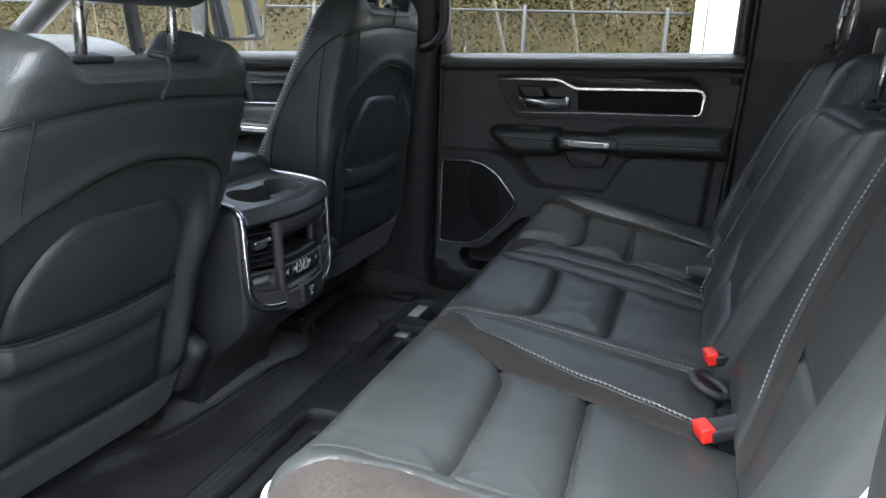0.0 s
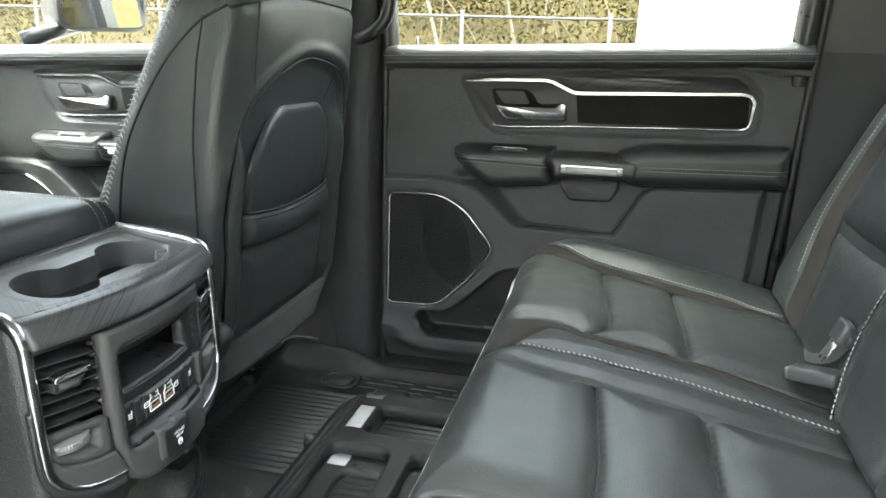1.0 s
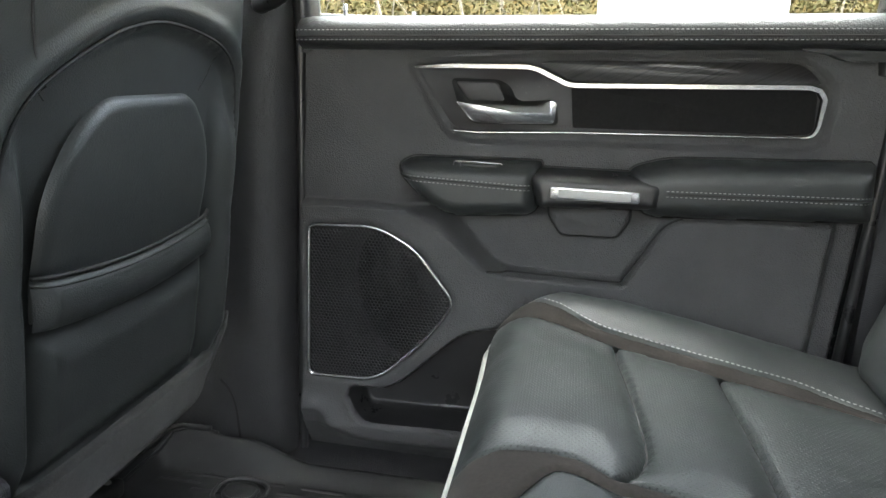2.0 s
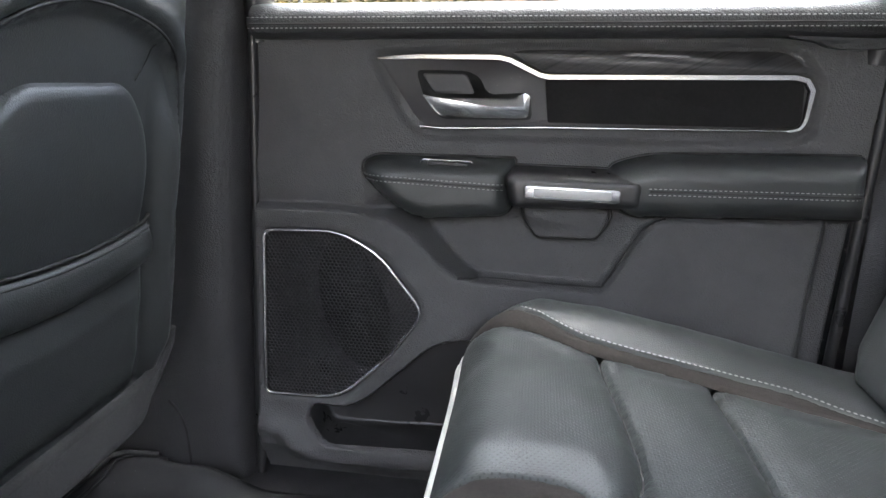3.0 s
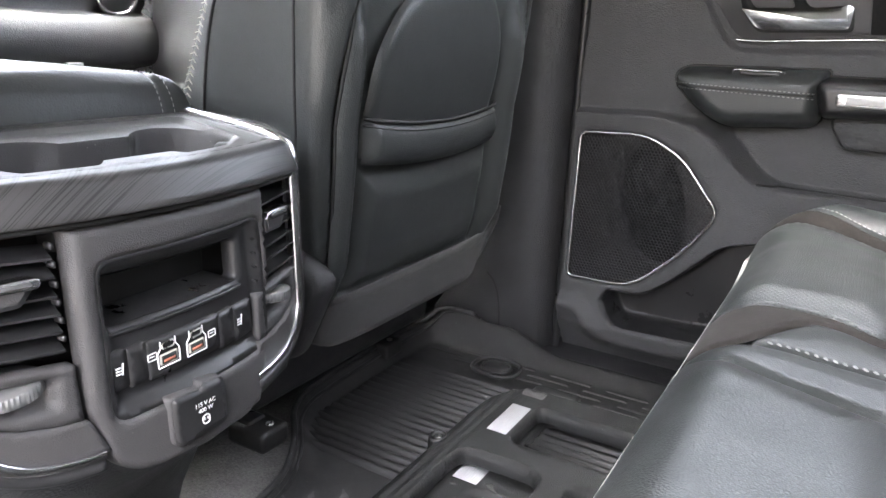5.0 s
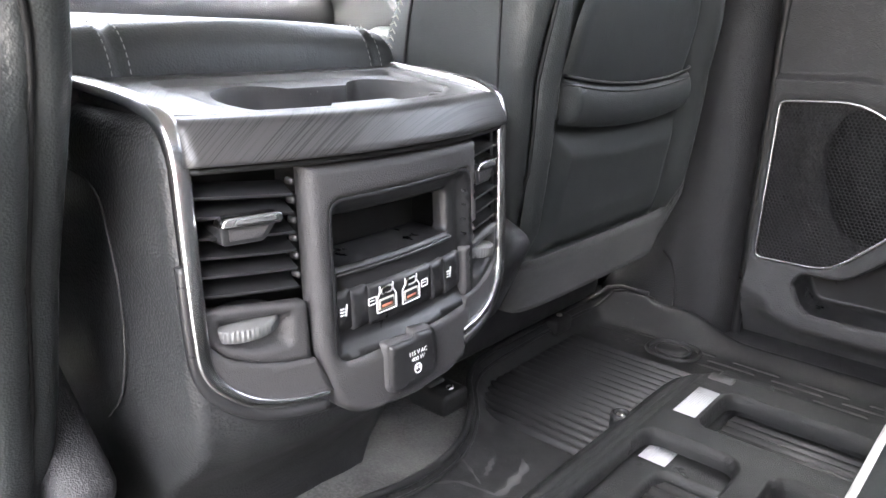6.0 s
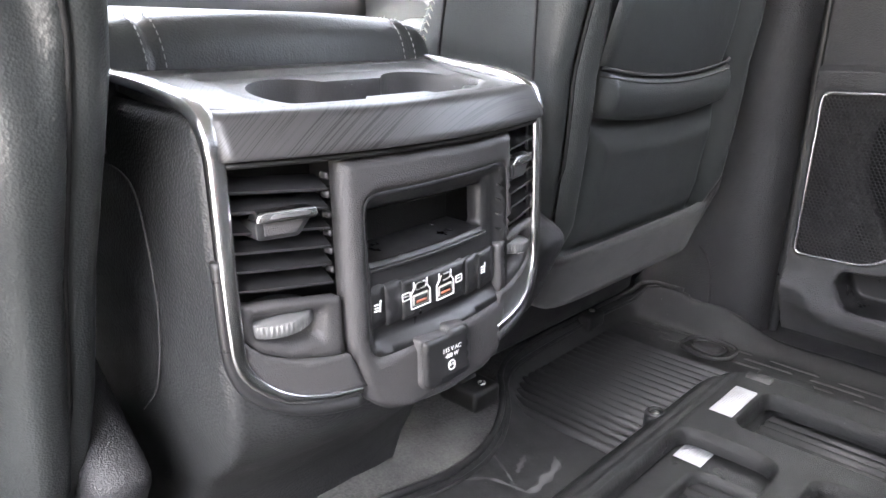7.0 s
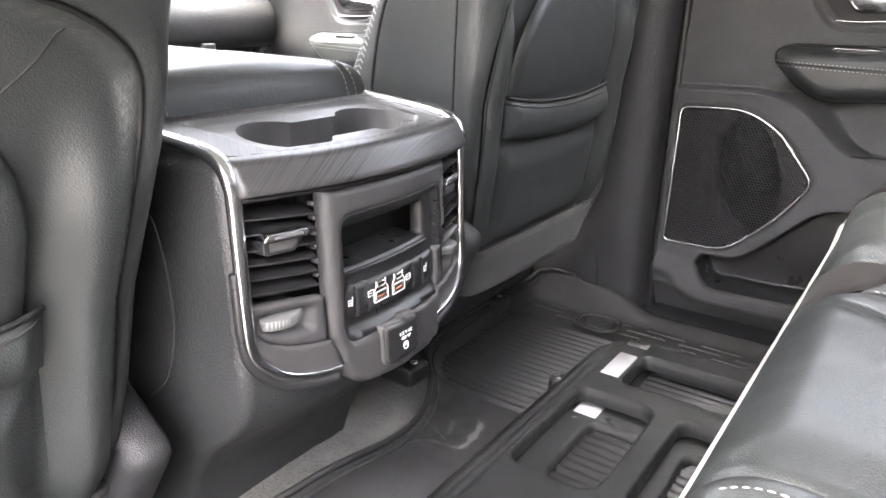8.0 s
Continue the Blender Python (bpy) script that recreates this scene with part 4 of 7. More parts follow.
        part("mesh_insert", prism([(-0.0135, -0.0085), (0.0055, -0.0085), (0.0115, -0.0012), (-0.0135, -0.0012)], tab_at, 0.001, 0.0026, 0.0003), PLASTIC_GREY, root, "fine grey mesh insert")
        loop = fillet([(-0.0200, 0.0), (0.0185, 0.0), (0.0185, 0.0065), (-0.0165, 0.0065)], 0.003, 5)
        part("slider_tab", prism(loop, tab_at, -0.004, 0.006, 0.0016), CHROME, root, "chrome vent tab")
        part("tab_inlay", prism(loop * np.array([0.66, 0.40]) + np.array([0.0015, 0.0022]), tab_at, 0.004, 0.0066, 0.0003), SILVER_GREY, root)
        # lower field with thumbwheel
        field = np.array([(0.083 * s, 0.3085), (0.1515 * s, 0.3145), (0.149 * s, 0.296), (0.137 * s, 0.282), (0.12 * s, 0.2745), (0.10 * s, 0.270), (0.082 * s, 0.268)])
        if s < 0:
            field = field[::-1]
        dish = np.array([(0.092 * s, 0.3045), (0.143 * s, 0.309), (0.141 * s, 0.290), (0.12 * s, 0.281), (0.093 * s, 0.279)])
        lower = np.vstack([curve([(0.1525 * s, 0.312), (0.1495 * s, 0.2955), (0.137 * s, 0.2815), (0.12 * s, 0.274), (0.10 * s, 0.2695), (0.080 * s, 0.2675)], 24), curve([(0.068 * s, 0.2405), (0.10 * s, 0.2425), (0.125 * s, 0.2495), (0.142 * s, 0.263), (0.151 * s, 0.278)], 20)])
        patch("lower_trim", lower if s > 0 else lower[::-1], 0.005, on_face(0.0005), PLASTIC_GREY, root, "smooth grey lower trim", skirt=(-0.012, 0, 0))

        def place(v, field=field, dish=dish):
            p = on_face(-0.002)(v)
            p[:, 0] -= 0.009 * smooth01(depth_in(v, dish if s > 0 else dish[::-1]) / 0.006)
            return p
        patch("wheel_field", field, 0.004, place, PLASTIC_GREY, root, skirt=(-0.01, 0, 0))
        wy, wz = 0.117 * s, 0.297
        n = 150
        a = np.linspace(0, 2 * math.pi, n, endpoint=False)
        rr = 0.0245 + 0.0006 * (np.arange(n) % 3 == 0)
        v = np.vstack([np.column_stack([face_x(wy, wz) - 0.0215 + rr * np.cos(a) * q, wy + rr * np.sin(a) * q, np.full(n, wz + h - 0.08 * rr * np.sin(a) * s)]) for h, q in ((-0.0046, 0.94), (-0.0038, 1.0), (0.0038, 1.0), (0.0046, 0.94))])
        f = [(r * n + k, r * n + (k + 1) % n, (r + 1) * n + (k + 1) % n, (r + 1) * n + k) for r in range(3) for k in range(n)] + [tuple(range(n - 1, -1, -1)), tuple(range(3 * n, 4 * n))]
        sharp(raw("thumbwheel", v, f, SILVER, root, "knurled silver thumbwheel"), 60)
    # middle panel between the vents
    outer = fillet([(-0.0785, 0.3985), (0.100, 0.3985), (0.101, 0.32), (0.094, 0.262), (0.077, 0.213), (0.012, 0.207), (-0.046, 0.212), (-0.068, 0.228), (-0.0785, 0.272), (-0.0785, 0.338)], [0.003, 0.003, 0.02, 0.03, 0.012, 0.02, 0.02, 0.01, 0.012, 0.02])
    recess = fillet([(-0.0630, 0.3740), (0.092, 0.3765), (0.095, 0.263), (-0.0630, 0.257)], 0.013)

    def panel_place(v):
        p = on_face(0.0015)(v)
        p[:, 0] -= 0.006 * (1 - smooth01((depth_in(v, outer)) / 0.004)) + 0.003 * (1 - smooth01(-depth_in(v, recess) / 0.004))
        return p
    patch("center_panel", outer, 0.0045, panel_place, PLASTIC_GREY, root, "satin grey centre panel", holes=[recess], skirt=(-0.008, 0, 0))
    slot = fillet([(-0.055, 0.3600), (0.068, 0.3605), (0.068, 0.3255), (-0.055, 0.3235)], 0.005)

    def recess_place(v):
        p = on_face(-0.0010)(v)
        p[:, 0] -= 0.0090 * smooth01(depth_in(v, recess) / 0.011)
        ring = np.clip(-depth_in(v, slot), 0, 1)
        p[:, 0] -= 0.004 * (1 - smooth01(ring / 0.005))
        return p
    patch("recess_panel", recess, 0.004, recess_place, PLASTIC_SMOOTH, root, "", holes=[slot], skirt=(-0.012, 0, 0))
    # Back of the slot is painted near black for the shade inside.
    part("slot_pocket", rbox((-0.022, 0.004, 0.343), (0.004, 0.125, 0.05), 0.001), DARK, root, "back of the open storage slot, painted dark for its shade")
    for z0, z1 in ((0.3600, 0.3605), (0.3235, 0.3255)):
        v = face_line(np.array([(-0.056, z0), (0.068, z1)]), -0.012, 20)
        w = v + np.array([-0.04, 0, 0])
        # Upper wall painted near black as shaded; the lower one keeps its plastic.
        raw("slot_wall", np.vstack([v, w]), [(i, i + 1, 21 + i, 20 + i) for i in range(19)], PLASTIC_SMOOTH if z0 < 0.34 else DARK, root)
    strip("slot_lip", face_line([(-0.055, 0.3185), (0.069, 0.3208)], -0.0085, 30), 0.0026, 0.003, PLASTIC_SMOOTH, root, up=(1, 0, 0))
    # switch row
    K = -0.0055
    for y0, y1 in ((-0.0600, -0.0460), (-0.0455, -0.0310), (-0.0305, 0.0370), (0.0375, 0.0545), (0.0550, 0.0775)):
        p = fillet([(y0, 0.3060), (y1, 0.3075), (y1, 0.2795), (y0, 0.2770)], 0.0010, 3)
        wide = y1 - y0 > 0.05
        bowed("port_panel" if wide else "switch_key", p, K - 0.008, K, PLASTIC_SMOOTH, root, "black charging port panel" if wide else "satin black key", 0.006)

    def mark(name, poly, d, mat=WHITE_INK):
        return bowed(name, np.array(poly), K + d - 0.002, K + d, mat, root, "", 0.004)
    for yc in (-0.0135, 0.0125):
        o = np.array([(yc - 0.0065, 0.3035), (yc - 0.0065, 0.2985), (yc - 0.0095, 0.2945), (yc - 0.0095, 0.2835), (yc + 0.0095, 0.2843), (yc + 0.0095, 0.2952), (yc + 0.0065, 0.2992), (yc + 0.0065, 0.3042)])
        strip("port_outline", on_face(K + 0.0006)(resample(o, 50)), 0.0008, 0.0010, WHITE_INK, root, up=(1, 0, 0))
        mark("port_plate", fillet([(yc - 0.0078, 0.2935), (yc + 0.0078, 0.2943), (yc + 0.0078, 0.2858), (yc - 0.0078, 0.2850)], 0.0012, 4), 0.0006, THREAD_PALE)
        mark("port_opening", fillet([(yc - 0.0062, 0.2922), (yc + 0.0062, 0.2929), (yc + 0.0062, 0.2870), (yc - 0.0062, 0.2863)], 0.0006, 3), 0.0010, DARK)
        mark("port_tongue", [(yc - 0.005, 0.2892), (yc + 0.005, 0.2898), (yc + 0.005, 0.2877), (yc - 0.005, 0.2871)], 0.0013, COPPER)
        pill = fillet([(yc - 0.0052, 0.3020), (yc + 0.0052, 0.3027), (yc + 0.0052, 0.2980), (yc - 0.0052, 0.2973)], 0.0022, 6)
        mark("small_port", pill, 0.0006, DARK)
        strip("small_port_rim", on_face(K + 0.0010)(pill), 0.0012, 0.0012, STEEL, root, up=(1, 0, 0), closed=True)
    for yc in (-0.0272, 0.0285):
        o = fillet([(yc - 0.0036, 0.2965), (yc + 0.0036, 0.297), (yc + 0.0036, 0.2920), (yc - 0.0036, 0.2915)], 0.0006, 3)
        strip("port_symbol", on_face(K + 0.0006)(o), 0.0008, 0.0009, WHITE_INK, root, up=(1, 0, 0), closed=True)
        mark("port_symbol", [(yc - 0.002, 0.2940), (yc + 0.002, 0.2942), (yc + 0.002, 0.2948), (yc - 0.002, 0.2946)], 0.0006)
    for yc in (-0.0525, 0.0615):
        for dz in (0, 0.0022, 0.0044):
            mark("seat_symbol", [(yc - 0.0028, 0.2895 + dz), (yc + 0.001, 0.2897 + dz), (yc + 0.001, 0.2908 + dz), (yc - 0.0028, 0.2906 + dz)], 0.0006)
        mark("seat_symbol", [(yc + 0.0012, 0.2890), (yc + 0.0024, 0.2890), (yc + 0.0034, 0.2975), (yc + 0.0023, 0.2975)], 0.0006)
    # mains outlet with its hinged cover
    cover = fillet([(-0.025, 0.2625), (0.002, 0.2615), (0.005, 0.2650), (0.024, 0.2635), (0.028, 0.2580), (0.028, 0.2275), (0.024, 0.2235), (-0.020, 0.2215), (-0.025, 0.2265)], 0.003, 4)
    bowed("outlet_base", cover, -0.006, 0.0045, PLASTIC_GREY, root, "", 0.005)
    mid = np.array([0.0015, 0.243])
    bowed("outlet_cover", mid + (cover - mid) * np.array([0.90, 0.91]), 0.002, 0.0080, PLASTIC_SMOOTH, root, "black hinged outlet cover with white print", 0.005)
    for body, z in (("115 V AC", 0.2480), ("400 W", 0.2430)):
        c = bpy.data.curves.new("outlet_text", "FONT")
        c.body, c.size, c.align_x, c.extrude = body, 0.0050, "CENTER", 0.0002
        m = bpy.data.meshes.new_from_object(bpy.data.objects.new("tmp", c))
        m.materials.clear()
        m.materials.append(WHITE_INK)
        t = new("outlet_text", m)
        t.matrix_basis = Matrix.Translation((face_x(0.003, z) + 0.0088, 0.0035, z)) @ Matrix(((0, 0, 1, 0), (1, 0, 0, 0), (0, 1, 0, 0), (0, 0, 0, 1)))
        t.parent = root
    a = np.linspace(0, 2 * math.pi, 28, endpoint=False)
    ring = np.column_stack([0.0035 + 0.0034 * np.sign(np.cos(a)) * np.abs(np.cos(a)) ** 0.7, 0.2362 + 0.0036 * np.sin(a)])
    strip("outlet_symbol", on_face(0.0086)(ring), 0.0009, 0.0008, WHITE_INK, root, up=(1, 0, 0), closed=True)
    for dy in (-0.0014, 0.0014):
        bowed("outlet_symbol", [(0.0035 + dy - 0.0005, 0.2358), (0.0035 + dy + 0.0005, 0.2358), (0.0035 + dy + 0.0005, 0.2380), (0.0035 + dy - 0.0005, 0.2380)], 0.0080, 0.0088, WHITE_INK, root)
    # cup holder tray inside a brushed rim that rises towards the lid
    def rim_z(x):
        return 0.4306 + 0.12 * np.clip(-0.012 - x, 0, 1)
    ys = np.linspace(0.149, -0.149, 30)
    rim = np.vstack([[(-0.128, -0.149), (-0.128, 0.149)], np.column_stack([face_x(ys, 0.41) - 0.018, ys])])
    ys = np.linspace(0.123, -0.100, 24)
    hole = fillet(np.vstack([[(-0.112, -0.112), (-0.112, 0.128)], np.column_stack([face_x(ys, 0.41) - 0.033 - 0.012 * smooth01((np.abs(ys) - 0.09) / 0.03), ys])]), 0.012)
    patch("cup_tray_rim", rim, 0.006, lambda v: np.column_stack([v, rim_z(v[:, 0])]), WOOD, root, "dark brushed rim round the cup holders", holes=[hole], skirt=(0, 0, -0.012))
    r, half = 0.0425, 0.026
    th = np.linspace(math.asin(half / r), 2 * math.pi - math.asin(half / r), 40)
    cups = np.vstack([np.column_stack([-0.055 + r * np.sin(th), -0.045 - 0.0 + r * np.cos(th)]), np.column_stack([-0.055 - r * np.sin(th), 0.083 - r * np.cos(th)])])

    def tray_z(v):
        return rim_z(v[:, 0]) - 0.004 * smooth01(depth_in(v, hole) / 0.004)
    patch("cup_tray", hole, 0.004, lambda v: np.column_stack([v, tray_z(v)]), SILVER_GREY, root, "silver-grey plastic tray with two round cup holders", holes=[cups])
    n = len(cups)
    mid = cups.mean(0)
    rings = [np.column_stack([mid + (cups - mid) * k, tray_z(cups) - d]) for k, d in ((1.0, 0.0), (0.985, 0.002), (0.975, 0.006), (0.95, 0.055))]
    v = np.vstack(rings + [[(*mid, 0.372)]])
    f = [(i * n + k, i * n + (k + 1) % n, (i + 1) * n + (k + 1) % n, (i + 1) * n + k) for i in range(3) for k in range(n)]
    f += [(3 * n + k, 3 * n + (k + 1) % n, 4 * n) for k in range(n)]
    # Wells are a darker grey than the tray, shade put into the colour.
    sharp(raw("cup_well", v, f, PLASTIC_GREY, root, "two round wells joined by a channel"), 50)
    part("cup_finger", rbox((-0.030, 0.112, 0.422), (0.024, 0.016, 0.014), 0.004, 3, (0, 0, 30)), SILVER_GREY, root)
    # armrest lid
    poly = fillet([(-0.131, -0.172), (-0.131, 0.174), (-0.60, 0.174), (-0.60, -0.172)], 0.022)

    def lid_place(v):
        d = depth_in(v, poly)
        r = 0.036
        z = 0.428 + 0.057 * np.clip(1 - (1 - np.clip(d / r, 0, 1)) ** 2.3, 0, 1) ** (1 / 2.3)
        z = z - 0.007 * (v[:, 1] / 0.15) ** 2
        for ys in (-0.116, 0.134):
            z = z - 0.005 * np.exp(-((v[:, 1] - ys) / 0.0035) ** 2)
        return np.column_stack([v, z])
    patch("armrest_lid", poly, 0.0042, lid_place, LEATHER, root, "padded leather armrest lid", skirt=(0, 0, -0.03))
    for ys in (-0.123, -0.109, 0.127, 0.141):
        line = np.column_stack([np.linspace(-0.1325, -0.34, 140), np.full(140, ys)])
        line[:12, 0] = -0.132 - 0.03 * np.linspace(0, 1, 12) ** 2
        stitches("stitching", lid_place(line) + np.array([0.0006, 0, 0.0004]), (0.3, 0, 0.95), THREAD, root, 0.0058, 0.004, 0.0008)
    nest(root, (("vent_slider", ("slider_tab", "tab_inlay", "mesh_insert")), ("louvre", ("louvre_pivot",)), ("wheel_field", ("thumbwheel",)),
                ("port_panel", ("port_outline", "port_plate", "port_opening", "port_tongue", "small_port", "small_port_rim", "port_symbol")), ("switch_key", ("seat_symbol",)),
                ("outlet_cover", ("outlet_text", "outlet_symbol")), ("recess_panel", ("slot_lip", "slot_wall", "slot_pocket")), ("cup_tray", ("cup_well", "cup_finger")), ("armrest_lid", ("stitching",))))
    return root


# ---- front seats ----
def seat_back_shape(z):
    """Half width, rear x and front x of a front seat's backrest at local height z."""
    hw = np.interp(z, [0.20, 0.26, 0.34, 0.45, 0.55, 0.66, 0.73, 0.78, 0.81, 0.824, 0.829], [0.228, 0.242, 0.253, 0.260, 0.262, 0.252, 0.237, 0.214, 0.188, 0.158, 0.118])
    rear = np.interp(z, [0.20, 0.27, 0.35, 0.43, 0.58, 0.73, 0.79, 0.82, 0.829], [-0.05, -0.030, -0.022, -0.014, 0.028, 0.075, 0.090, 0.085, 0.055])
    front = np.interp(z, [0.20, 0.30, 0.46, 0.51, 0.68, 0.78, 0.82, 0.829], [-0.24, -0.235, -0.21, -0.185, -0.11, -0.074, -0.050, -0.01])
    return hw, rear, front


def taper(xn):
    """The back is narrower at its rear than at the bolsters; xn runs from -1 in front to 1 behind."""
    return 1 - 0.085 * smooth01((xn + 0.7) / 1.6)


def reclined(root, lean):
    """Sets the rear of a built backrest more upright by `lean` metres a metre of height."""
    for ob in root.children_recursive:
        if ob.type == "MESH":
            p = np.empty(len(ob.data.vertices) * 3)
            ob.data.vertices.foreach_get("co", p)
            p = p.reshape(-1, 3)
            hw, rear, front = seat_back_shape(np.minimum(p[:, 2], 0.78))
            w = smooth01(((p[:, 0] - (rear + front) / 2) / ((rear - front) / 2) + 0.9) / 1.9)
            rise = p[:, 2] - 0.42
            p[:, 0] -= lean * w * 0.5 * (rise + np.sqrt(rise ** 2 + 0.0016))
            ob.data.vertices.foreach_set("co", p.ravel())


def wing_bulge(y, z):
    """The outer edges of the back stand out behind the pocket."""
    y = np.abs(y)
    return 0.009 * smooth01((y - 0.158) / 0.035) * (1 - smooth01((y - 0.203) / 0.022)) * smooth01((0.615 - z) / 0.14) * smooth01((z - 0.22) / 0.06)


def seat_rear(y, z, power=9.0):
    hw, rear, front = seat_back_shape(z)
    c, d = (rear + front) / 2, (rear - front) / 2
    return c + d * np.clip(1 - np.abs(y / (hw * 0.917)) ** power, 0, 1) ** (1 / power) + wing_bulge(y, z)


BOARD = np.vstack([[(-0.206, 0.216), (0.206, 0.216)], curve([(0.209, 0.34), (0.212, 0.45), (0.214, 0.53), (0.213, 0.578), (0.202, 0.610), (0.166, 0.636), (0.110, 0.652), (0.03, 0.661), (-0.034, 0.653), (-0.090, 0.633), (-0.158, 0.597), (-0.193, 0.557), (-0.206, 0.51), (-0.211, 0.44), (-0.209, 0.34)], 80)])


def board_drop(w):
    """Depth of the sunk back board under the shell: deep below the arch, rising into the wings at both sides."""
    d = depth_in(w, BOARD)
    y, z = w[:, 0], w[:, 1]
    wing = smooth01((np.abs(y) - 0.157) / 0.032) * smooth01((0.600 - z) / 0.10)
    return -0.017 * smooth01(d / 0.013) * (1 - wing) + 0.002 * wing * smooth01(d / 0.02) - 0.004 * (1 - smooth01(d / 0.005))


def front_seat(at, label, inner, lean=0.0):
    root = thing("front_seat", label, "car seat", "front seats")
    zs = np.concatenate([np.linspace(0.20, 0.772, 92), 0.772 + 0.057 * np.sin(np.linspace(0.06, math.pi / 2, 16))])
    n = 220
    a = np.linspace(math.pi, 3 * math.pi, 721)
    v, f = [], []
    for z in zs:
        hw, rear, front = seat_back_shape(z)
        c, d = (rear + front) / 2, (rear - front) / 2
        q = 2 / 9.0
        ring = np.column_stack([c + d * np.sign(np.cos(a)) * np.abs(np.cos(a)) ** q, hw * np.sign(np.sin(a)) * np.abs(np.sin(a)) ** q])
        ring[:, 1] *= taper((ring[:, 0] - c) / d)
        ring = resample(ring, n + 1)[:-1]
        xs, ys = ring[:, 0].copy(), ring[:, 1]
        back = smooth01(((xs - c) / d - 0.45) / 0.4)
        # side bolsters swell forwards
        xs = np.where(xs < c, xs + 0.03 * np.exp(-(ys / (0.55 * hw)) ** 2), xs)
        # the shell rolls over into the sunk board
        e = depth_in(np.column_stack([ys, np.full(n, z)]), BOARD)
        t = np.roll(ring, -1, 0) - np.roll(ring, 1, 0)
        t /= np.linalg.norm(t, axis=1)[:, None]
        turn = np.sign(t[n // 2, 1])
        push = smooth01(((ring[:, 0] - c) / d - 0.1) / 0.3) * (0.004 * np.exp(-((e + 0.014) / 0.010) ** 2) - 0.009 * smooth01((e + 0.008) / 0.009) - 0.018 * smooth01(e / 0.01))
        xs = xs + back * wing_bulge(ys, z)
        xs, ys = xs + turn * t[:, 1] * push, ys - turn * t[:, 0] * push
        # stitched furrow across the shoulders
        furrow = 0.738 + 0.014 * np.cos(ys / 0.23 * 1.5) - 0.012 * (ys < 0) * smooth01(-ys / 0.22)
        xs = xs - back * 0.005 * np.exp(-((z - furrow) / 0.006) ** 2)
        zz = z - 0.034 * (1 - smooth01((np.abs(ys) - 0.105) / 0.045)) * smooth01((z - 0.765) / 0.06)
        v += list(zip(xs, ys, zz))
    for i in range(len(zs) - 1):
        for k in range(n):
            l = (k + 1) % n
            f.append((i * n + k, i * n + l, (i + 1) * n + l, (i + 1) * n + k))
    f += [tuple(range(n - 1, -1, -1)), tuple((len(zs) - 1) * n + k for k in range(n))]
    raw("backrest", v, f, LEATHER, root)

    def on_back(d):
        return lambda w: np.column_stack([seat_rear(w[:, 0], w[:, 1]) + d, w[:, 0], w[:, 1]])

    def board_place(w):
        p = on_back(0.0)(w)
        p[:, 0] += board_drop(w)
        return p
    patch("back_board", BOARD, 0.0055, board_place, LEATHER, root, "arched leather back board")
    line = np.vstack([BOARD[1:], BOARD[:1]])
    tube("board_seam", board_place(line) + np.array([0.0005, 0, 0]), 0.0020, DARK, root, n=6, up=(1, 0, 0))
    pad = fillet([(-0.150, 0.388), (0.152, 0.388), (0.150, 0.50), (0.142, 0.540), (0.114, 0.586), (-0.056, 0.588), (-0.110, 0.552), (-0.146, 0.500)], [0.005, 0.005, 0.04, 0.045, 0.045, 0.045, 0.045, 0.04], 8)

    def pad_place(w):
        p = board_place(w)
        p[:, 0] += 0.0005 + 0.009 * np.sqrt(np.clip(1 - (1 - np.clip(depth_in(w, pad) / 0.016, 0, 1)) ** 2, 0, 1)) + 0.006 * np.sin(np.clip((w[:, 1] - 0.42) / 0.16, 0, 1) * math.pi)
        return p
    patch("pocket_back", pad, 0.0036, pad_place, LEATHER, root, "smooth leather behind the pocket")
    for side in (-1, 1):
        c = curve([(0.132 * side, 0.588), (0.150 * side, 0.606), (0.164 * side, 0.627)], 12)
        tube("board_crease", board_place(c) + np.array([0.0002, 0, 0]), 0.0009, DARK, root, n=6, up=(1, 0, 0))

    def sag(y):
        return 0.012 * (1 - (y / 0.15) ** 2)
    roll = np.array([(y, 0.433 - sag(y)) for y in np.linspace(0.160, -0.158, 30)] + [(y, 0.384 - sag(y) * 0.9) for y in np.linspace(-0.158, 0.160, 30)])

    def roll_place(w):
        p = board_place(w)
        mid = 0.4085 - sag(w[:, 0])
        bulge = np.sqrt(np.clip(1 - ((w[:, 1] - mid) / 0.0258) ** 2, 0, 1))
        p[:, 0] = np.maximum(p[:, 0] + 0.002, seat_rear(w[:, 0], w[:, 1]) - 0.007 + 0.017 * bulge * smooth01((0.163 - np.abs(w[:, 0])) / 0.024))
        return p
    patch("pocket_roll", roll, 0.004, roll_place, LEATHER, root, "padded pocket edge")
    tube("pocket_gap", roll_place(roll[:30] - np.array([0, 0.001])) + np.array([0.002, 0, 0.0025]), 0.0024, DARK, root, n=6, up=(1, 0, 0))
    brow = roll[:30] - np.array([0, 0.0065])
    tube("pocket_bead", roll_place(brow) + np.array([0.0008, 0, 0]), 0.0011, THREAD_DARK, root, n=6, up=(1, 0, 0))
    pock = np.array([(y, 0.381 - sag(y) * 0.9) for y in np.linspace(0.160, -0.158, 30)] + [(-0.166, 0.212), (0.166, 0.212)])

    def pock_place(w):
        p = board_place(w)
        d = depth_in(w, pock)
        p[:, 0] += 0.001 + 0.012 * smooth01(d / 0.036) + 0.004 * np.exp(-((w[:, 1] - 0.345) / 0.035) ** 2) * smooth01(d / 0.01)
        return p
    patch("pocket_front", pock, 0.005, pock_place, LEATHER, root, "leather map pocket")
